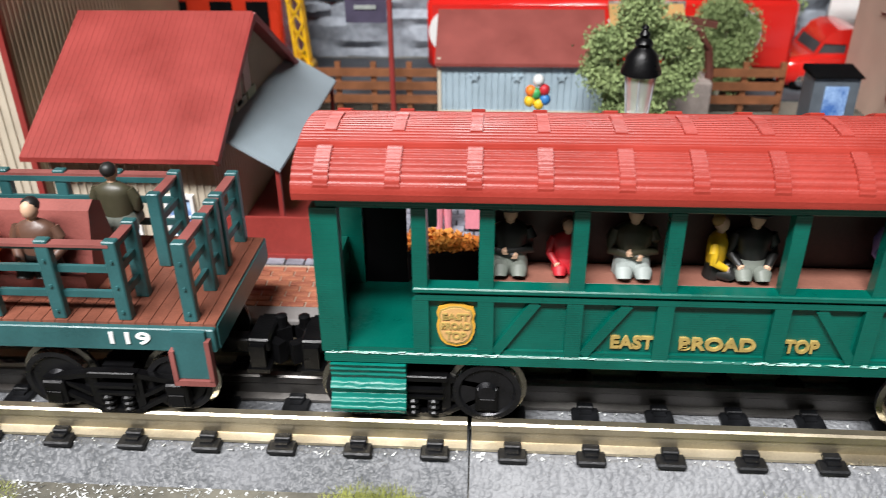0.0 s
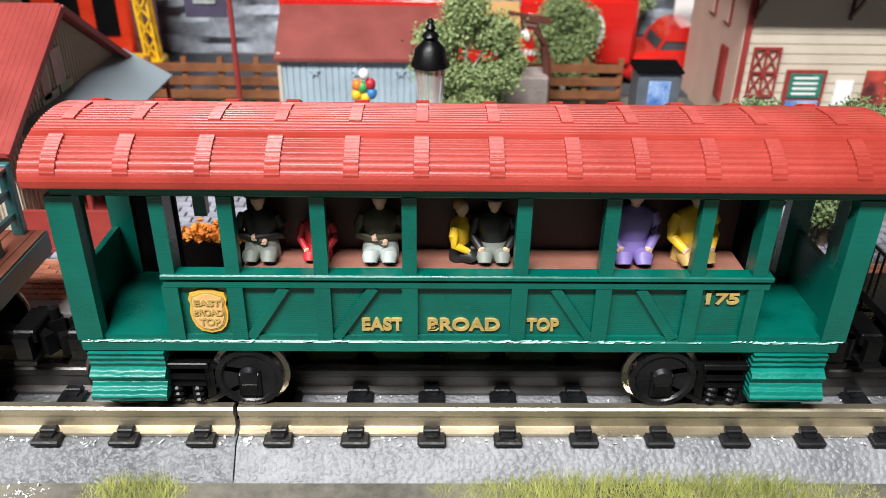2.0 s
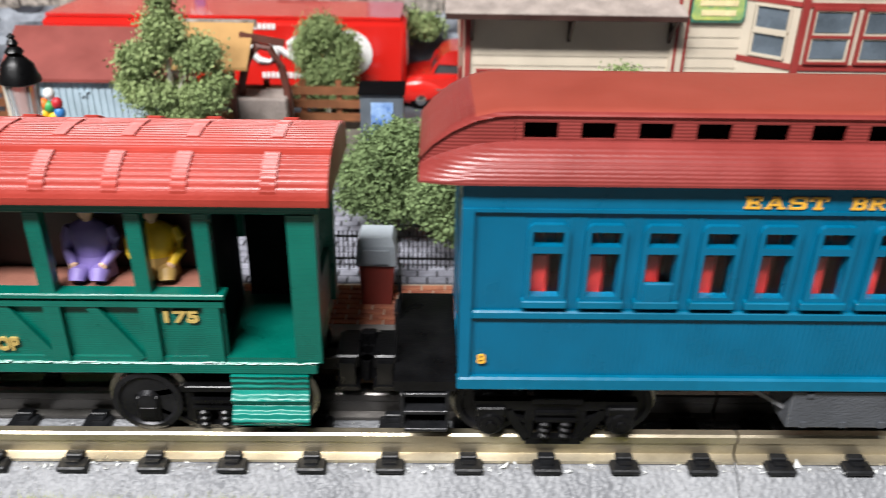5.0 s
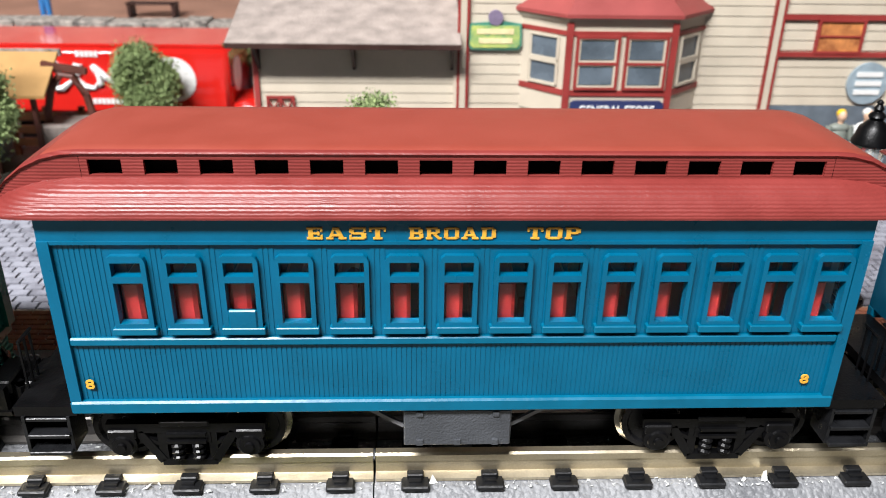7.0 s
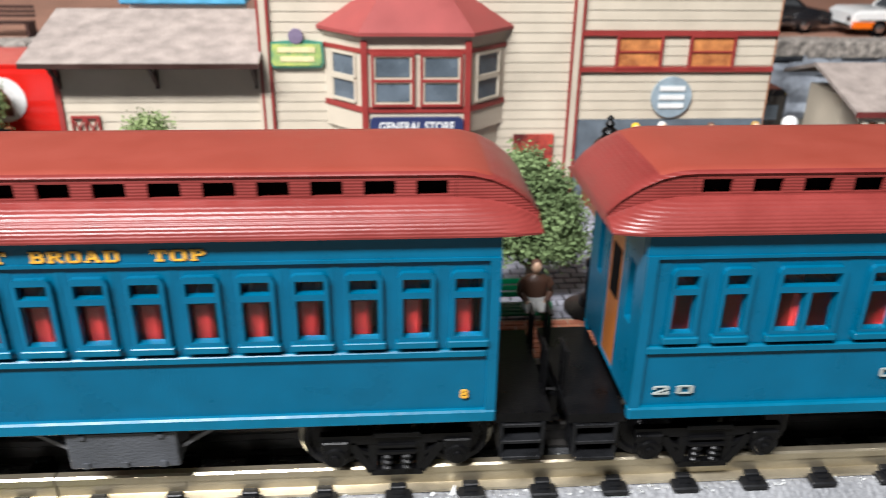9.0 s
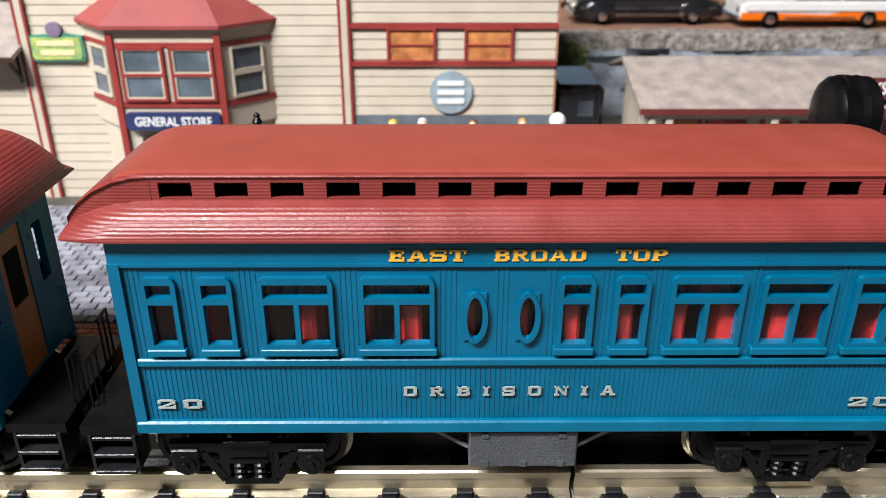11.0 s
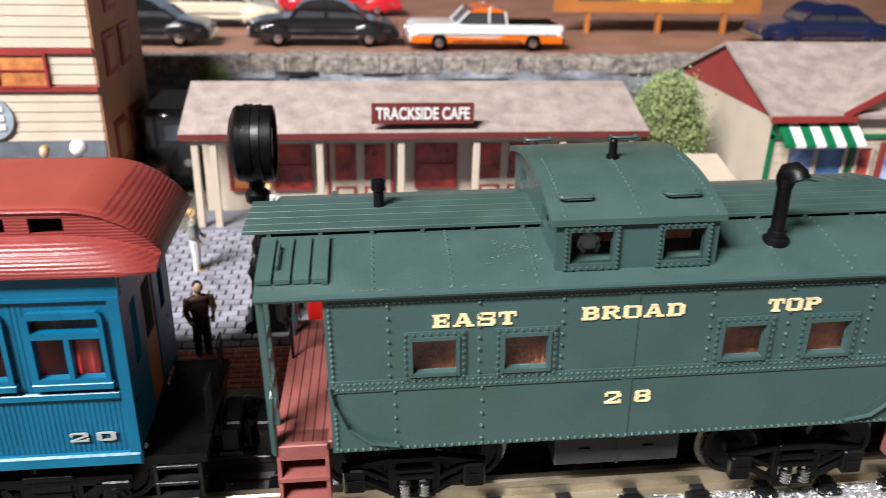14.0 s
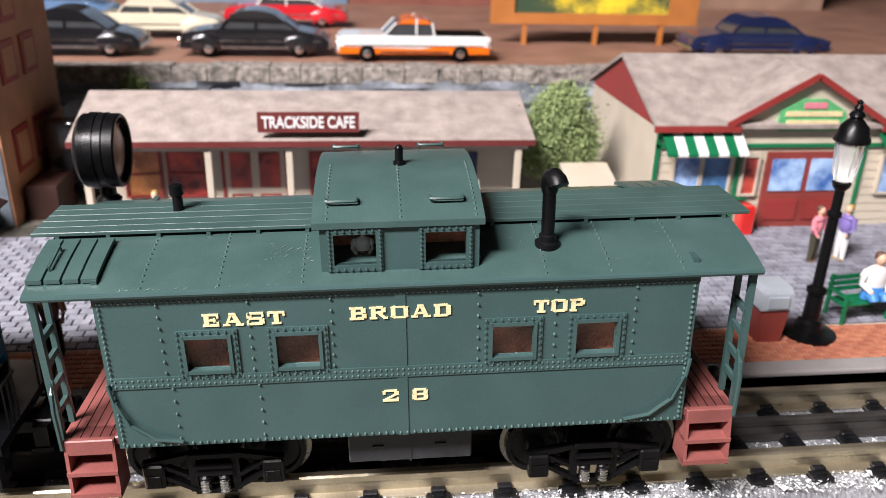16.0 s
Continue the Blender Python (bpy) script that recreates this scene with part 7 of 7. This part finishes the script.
def bin_(x, y):
    t = thing("litter_bin", (x, y, G0), "dull red litter bin with a grey lid", "litter bin", "litter bins on the platform")
    bm = loft(nb(), [[(x + a * .0046, y + b * .0046, G0) for a, b in ((-1, -1), (1, -1), (1, 1), (-1, 1))], [(x + a * .0056, y + b * .0056, G0 + .0150) for a, b in ((-1, -1), (1, -1), (1, 1), (-1, 1))]])
    part("body", bm, M_BINRED, t)
    bm = loft(nb(), [[(x + a * .0064, y + b * .0064, G0 + .0150) for a, b in ((-1, -1), (1, -1), (1, 1), (-1, 1))], [(x + a * .0060, y + b * .0060, G0 + .0215) for a, b in ((-1, -1), (1, -1), (1, 1), (-1, 1))], [(x + a * .0050, y + b * .0050, G0 + .0240) for a, b in ((-1, -1), (1, -1), (1, 1), (-1, 1))]])
    l = part("lid", bm, M_BINGREY, t, "grey hooded lid")
    part("flap", bx(x - .0040, x + .0040, y - .0070, y - .0058, G0 + .0160, G0 + .0205), M_BINGREY, l)
bin_(.1575, .2250)
bin_(.8540, .2260)


def bench(x, y, turn):
    t = thing("bench", (x, y, G0), "green slatted park bench on the brick platform", "bench")
    for k in range(4):
        part("slat", bx(x - .012, x + .012, y - .004 + k * .0024, y - .0022 + k * .0024, G0 + .0080, G0 + .0088), M_AWNGREEN, t)
    for k in range(3):
        part("slat", bx(x - .012, x + .012, y + .0056, y + .0064, G0 + .0105 + k * .0026, G0 + .0122 + k * .0026), M_AWNGREEN, t)
    for s in (-1, 1):
        bm = nb()
        bar(bm, (x + s * .0108, y - .0038, G0), (x + s * .0108, y - .0038, G0 + .0120), .0012)
        bar(bm, (x + s * .0108, y + .0060, G0), (x + s * .0108, y + .0060, G0 + .0182), .0012)
        bar(bm, (x + s * .0108, y - .0038, G0 + .0120), (x + s * .0108, y + .0060, G0 + .0120), .0012)
        part("leg", bm, M_AWNGREEN, t)
    t.rotation_euler = (0, 0, radians(turn))
bench(.9020, .2390, 8)
bench(.386, .2270, 0)
figure("figurine", (.3920, .2270, G0 + .0090), "seated painted figurine in brown and white on a bench", "brown", "white", "brown", True, -90, scale=0.9)
figure("figurine", (.9060, .2390, G0 + .0090), "seated painted figurine in white shirt and blue trousers", "white", "blue", "brown", True, -90)
for x, y, a, b, h, f, lb in ((.914, .296, "pink", "olive", "brown", -60, "standing painted figurine in pink on the square"), (.929, .297, "purple", "white", "tan", 200, "standing painted figurine in lilac on the square"),
        (.606, .330, "white", "red", "tan", -90, "standing painted figurine in white near the cafe"), (.577, .300, "grey", "white", "tan", 0, "standing painted figurine in pale clothes on the cobbles"), (.757, .3575, "white", "white", "tan", -90, "standing painted figurine in white on the cafe porch"),
        (.455, .330, "grey", "dark", "yellow", -90, "standing painted figurine with a yellow head"), (.468, .332, "white", "white", "white", -80, "standing painted figurine in white by the store"),
        (.490, .330, "red", "dark", "brown", -100, "standing painted figurine in red by the store"), (.512, .332, "green", "dark", "tan", -90, "standing painted figurine in green by the store"), (-.018, .262, "tan", "pink", "yellow", -90, "standing painted figurine on the cobbled square"),
        (.590, .2310, "brown", "dark", "dark", -70, "standing painted figurine in dark brown on the platform"), (.404, .318, "white", "red", "tan", -90, "standing painted figurine in white by the store"), (-.004, .276, "blue", "pink", "dark", -90, "standing painted figurine in blue on the square")):
    figure("figurine", (x, y, G0 + (.0110 if .45 < x < .52 else 0)), lb, a, b, h, False, f, scale=1.0 if .45 < x < .52 else 0.8)
figure("figurine", (.022, .540, SZ), "standing painted figurine in jeans on the upper street", "white", "blue", "brown", False, -90)

PL = thing("flower_planter", (-.0145, .232, G0), "black planter box with orange flowers on the platform", "planter")
part("box", bx(-.0385, -.0020, .2250, .2370, G0, G0 + .0108), M_BLACKMATT, PL)
v, f = leaves([(-.0145 - .0055, .231, G0 + .0122, .0165, .0048, .0030)], 1700, .0012, 21)
me = bpy.data.meshes.new("flowers")
me.from_pydata((v - np.array((-.0145, .232, G0))).tolist(), [], f.tolist())
part("flower_mass", me, surface("orange_flowers", (0.75, 0.26, 0.04), 0.7, 0.3, 90, 0.0, piece=0.3, dark=(0.35, 0.16, 0.02)), PL)
PS = thing("pavement_sign", (-.0040, .262, G0), "small pink pavement sign board", "sign")
part("board", bx(-.0100, .0020, .2610, .2622, G0 + .002, G0 + .022), M_CLOTH["pink"], PS)
part("print_mark", lathe(nb(), [(.0030, .2602), (.0030, .2611)], (-.004, 0, G0 + .014), axis="y", n=16), M_BLACK, PS)
BA = thing("balloon_bunch", (.0175, .320, G0), "bunch of coloured toy balloons on a stick", "balloons")
for dx, dz, c in ((0, .0465, "white"), (-.0035, .0420, "orange"), (.0030, .0425, "red"), (-.0010, .0410, "green"), (.0035, .0385, "blue"), (-.0040, .0378, "yellow"), (.0005, .0365, "yellow")):
    part("balloon", blob(nb(), (.0175 + dx * .85, .320, G0 + dz - .006), (.0023, .0023, .0026)), M_CLOTH[c], BA)
part("stick", tube(nb(), [(.0175, .3205, G0), (.0175, .3205, G0 + .036)], .0004, 6), M_WHITE, BA)
KI = thing("drinks_cabinet", (.159, .392, DECK), "dark drinks cabinet with a white and blue front", "cabinet")
part("cabinet_body", bx(.1475, .1690, .3850, .4000, DECK, .0420), surface("slate_cabinet", (0.11, 0.13, 0.15), 0.4), KI)
part("cabinet_front", bx(.1530, .1640, .3842, .3851, .0180, .0390), M_POSTER, KI)
part("cabinet_top", prism(nb(), [(.3835, .0420), (.4010, .0420), (.4010, .0440), (.3835, .0425)], "x", .1465, .1700), M_BLACKMATT, KI)
KI.location, KI.scale = (.1520, .3620, DECK), (.92, .92, 1.28)
FP = thing("flag_pole", (-.0545, .414, DECK), "dark red pole with a small navy banner", "flag pole")
part("pole", lathe(nb(), [(.0014, DECK), (.0012, .125), (.0003, .127)], (-.0545, .414, 0), n=10), M_TRIM, FP)
part("banner", bx(-.0760, -.0560, .4134, .4142, .0655, .0900), surface("dusky_navy_banner", (0.06, 0.05, 0.09), 0.6), FP)
for z in (.0820, .0770, .0720):
    part("print_bar", bx(-.0715, -.0610, .4128, .4135, z, z + .0018), M_SILVER, FP)

FP.location = (-.0515, .388, DECK)

# orange machine and yellow crane behind the freight house
OM = thing("rail_crane", (-.115, .455, DECK), "orange-red crane car with tan roof", "crane")
part("cab", bx(-.1650, -.0920, .4350, .4800, .026, .0800, bevel=0.002), surface("orange_red_enamel", (0.55, 0.035, 0.012), 0.3, 0.08, 60, 0.02), OM, smooth=True)
part("cab_roof", bx(-.1400, -.0900, .4320, .4830, .0800, .0850), surface("tan_crane_roof", (0.5, 0.27, 0.08), 0.5, 0.1, 60, 0.05), OM)
for x in (-.150, -.125, -.105):
    part("dark_opening", bx(x - .006, x + .006, .4340, .4352, .045, .066), M_BLACKMATT, OM)
for x in (-.155, -.135, -.105):
    part("wheel", lathe(nb(), [(.0060, .4360), (.0060, .4420)], (x, 0, DECK + .0060), axis="y", n=18), M_BLACKMATT, OM)
OM.location.x -= .025
YB = surface("yellow_crane_enamel", (0.8, 0.45, 0.01), 0.35, 0.08, 60, 0.02)
YCN = thing("yellow_crane", (-.090, .425, DECK), "yellow lattice boom crane", "crane")
part("base", bx(-.1120, -.0830, .4140, .4340, .0220, .0360, bevel=0.0015), YB, YCN, smooth=True)
bm = nb()
for dy in (-.003, .003):
    bar(bm, (-.0850, .425 + dy, .034), (-.0920, .430 + dy, .120), .0014)
    bar(bm, (-.0915, .425 + dy, .034), (-.0985, .430 + dy, .120), .0014)
for k in range(8):
    z = .036 + k * .0105
    u = -.0070 * k / 8
    bar(bm, (-.0850 + u, .4222, z), (-.0915 + u - .0007, .4222, z + .0105), .0010)
    bar(bm, (-.0915 + u, .4222, z), (-.0850 + u - .0007, .4222, z + .0105), .0010)
part("boom", bm, YB, YCN)
for x in (-.107, -.089):
    part("wheel", lathe(nb(), [(.0055, .4150), (.0055, .4200)], (x, 0, DECK + .0055), axis="y", n=16), M_BLACKMATT, YCN)

YCN.location.x -= .016

# upper street: billboard, benches, shop fronts
BB = thing("billboard", (.905, .662, SZ), "orange-brown framed billboard with a painted landscape", "billboard")
part("frame", pierced(nb(), .8180, 1.0010, .0800, .140, .6590, .6640, [(.838, .975, .0890, .132)]), M_BILLORANGE, BB)
part("picture", bx(.836, .977, .6615, .6625, .0880, .133), surface("yellow_green_picture", (0.75, 0.55, 0.03), 0.5, 0.6, 18, 0.0, dark=(0.05, 0.09, 0.05), spread=0.12), BB)
for x in (.848, .911, .970):
    part("post", bx(x - .0018, x + .0018, .6600, .6640, SZ, .0810), M_BILLORANGE, BB)
for x0, x1, m, lb in ((.46, .70, "blue_front", (0.2, 0.3, 0.42)), (.70, .90, "brick_front", (0.28, 0.1, 0.07)), (.10, .34, "pale_blue_front", (0.35, 0.5, 0.6)), (1.0, 1.3, "tan_front", (0.4, 0.25, 0.18)), (-.35, .10, "pink_front", (0.5, 0.3, 0.24))):
    sf = thing("shop_front", ((x0 + x1) / 2, 1.0, SZ), "plain painted shop front on the upper street", "building", "shop fronts of the upper street")
    part("wall", bx(x0, x1 - .002, .96, 1.02, SZ, .22), surface(m, lb, 0.6, 0.15, 30, 0.1), sf)
    for k in range(int((x1 - x0) / .06)):
        window(sf, x0 + .012 + k * .06, x0 + .048 + k * .06, SZ + .022, SZ + .07, .9590, M_WHITE, M_GREYWIN, 0)
SB = thing("street_bench", (.083, .570, SZ), "dark slatted bench on the upper street", "bench")
for k in range(4):
    part("slat", bx(.066, .100, .562 + k * .003, .564 + k * .003, SZ + .009, SZ + .010), M_BROWNIN, SB)
for k in range(3):
    part("slat", bx(.066, .100, .574, .575, SZ + .012 + k * .003, SZ + .014 + k * .003), M_BROWNIN, SB)
for x in (.068, .098):
    part("leg", bx(x - .001, x + .001, .562, .575, SZ, SZ + .010), M_BROWNIN, SB)
part("roof_panel", bx(.190, .262, .470, .500, .0965, .1030, bevel=0.001), surface("sky_blue_panel", (0.1, 0.4, 0.65), 0.4), thing("blue_canopy", (.24, .485, DECK), "sky blue canopy standing behind the depot", "canopy"))
part("canopy_post", bx(.192, .260, .484, .486, DECK, .0965), M_WHITE, bpy.data.objects["blue_canopy"])
IF = thing("iron_fence", (.165, .245, G0), "low black iron fence round the tree", "fence")
for x0, x1 in ((.138, .184),):
    for z in (.004, .0125):
        part("rail", bx(x0, x1, .2448, .2454, G0 + z, G0 + z + .0006), M_BLACK, IF)
    x = x0
    while x < x1:
        part("baluster", bx(x - .0002, x + .0002, .2449, .2453, G0, G0 + .0148), M_BLACK, IF)
        x += .0016
solid("post_box", bx(.6260, .6350, .2360, .2440, G0, G0 + .019, bevel=0.0012), M_TRUCKRED, "small red post box on the brick platform", "post box")

# ---- loose bits: grass, flakes ----
rng = np.random.default_rng(4)
def scatter_blades(patches, per, seed):
    r = np.random.default_rng(seed)
    vs, fs = [], []
    for x0, x1, y0, y1 in patches:
        n = int(per * (x1 - x0) / .01)
        x, y = r.uniform(x0, x1, n), r.uniform(y0, y1, n)
        edge = np.minimum((x - x0), (x1 - x)) / (x1 - x0) * 4
        h = r.uniform(.0015, .0050, n) * np.clip(edge, .25, 1)
        dx, dy = r.normal(0, .0016, n), r.normal(0, .0012, n)
        for i in range(n):
            k = len(vs)
            z = .0012
            vs += [(x[i] - .00012, y[i], z), (x[i] + .00012, y[i], z), (x[i] + dx[i], y[i] + dy[i], z + h[i])]
            fs.append((k, k + 1, k + 2))
    me = bpy.data.meshes.new("grass")
    me.from_pydata(vs, [], fs)
    return me
me = scatter_blades([(-.042, -.015, .128, .1475), (.046, .160, .128, .1478), (-.16, -.12, .126, .145), (.19, .26, .126, .145)], 900, 3)
me.materials.append(M_GRASS)
tagged(new("grass", me), "yellow-green static grass beside the roadbed", "grass", kind="stuff")
def flakes(n, seed, regions):
    r = np.random.default_rng(seed)
    vs, fs = [], []
    for _ in range(n):
        x0, x1, y0, y1, z = regions[r.integers(len(regions))]
        c = np.array((r.uniform(x0, x1), r.uniform(y0, y1), z))
        s = r.uniform(.00012, .00045) * (2.4 if r.random() < .02 else 1)
        p = c + r.normal(0, 1, (4, 3)) * s
        p[:, 2] = np.maximum(p[:, 2], z - .0001) + s * .3
        k = len(vs)
        vs += p.tolist()
        fs += [(k, k + 1, k + 2), (k, k + 2, k + 3), (k, k + 3, k + 1), (k + 1, k + 3, k + 2)]
    me = bpy.data.meshes.new("flakes")
    me.from_pydata(vs, [], fs)
    return me
me = flakes(15000, 8, [(-.25, 1.15, .1518, .1555, .0089), (-.25, 1.15, .1605, .1725, .0089), (.55, 1.15, .1475, .157, .0088), (.75, 1.15, .1465, .1575, .0088), (.75, 1.15, .1605, .189, .0089), (.60, 1.15, .1475, .1575, .0088), (.60, 1.15, .1470, .1560, .0098), (.80, 1.10, .1600, .1720, .0089), (-.25, -.05, .135, .147, .0015)])
me.materials.append(M_FLAKE)
tagged(new("flakes", me), "white grit flakes scattered over the roadbed", "grit", kind="stuff")

# ---- bricks and pavers ----
def piece_mesh(w, d, h, mat, name):
    bm = nb()
    loft(bm, [[(a * w / 2, b * d / 2, -.0008) for a, b in ((-1, -1), (1, -1), (1, 1), (-1, 1))], [(a * w / 2, b * d / 2, h - .0001) for a, b in ((-1, -1), (1, -1), (1, 1), (-1, 1))], [(a * (w / 2 - .0002), b * (d / 2 - .0002), h) for a, b in ((-1, -1), (1, -1), (1, 1), (-1, 1))]])
    me = finish(bm, Vector((0, 0, 0)), False)
    me.name = name
    me.materials.append(mat)
    return me
BW, BD = .0078, .0030
brick_me = piece_mesh(BW - .0006, BD - .0006, .0006, M_BRICK, "brick")
rest, count = nb(), 0
for r_ in range(8):
    y = .2093 + r_ * (BD + .00015)
    for k in range(-40, 160):
        x = k * BW + (BW / 2 if r_ % 2 else 0)
        if x < -.20 or x > 1.15:
            continue
        if .795 < x < .96 or (.605 < x < .650) or (.142 < x < .172) or (-.080 < x < -.050):
            if count < 300:
                b = part("brick", brick_me, M_BRICK, PLATFORM)
                b.location = (x, y, G0)
                count += 1
                continue
        box(rest, x - BW / 2 + .0003, x + BW / 2 - .0003, y - BD / 2 + .0003, y + BD / 2 - .0003, G0 - .0005, G0 + .0006)
tagged(part("brick_field", rest, M_BRICK, PLATFORM), kind="stuff")
rest = nb()
rr = random.Random(6)
for r_ in range(24):
    y = .2368 + r_ * .0046
    for k in range(-30, 190):
        x = k * .0068 + (.0034 if r_ % 2 else 0)
        if -.10 < x < 1.12:
            box(rest, x - .0030, x + .0030, y - .0019, y + .0019, G0 - .0004, G0 + .0004 + rr.uniform(0, .0003))
tagged(solid("cobbles", rest, M_PAVER, "grey square cobbles of the town square", "cobbles", "stuff"), kind="stuff")
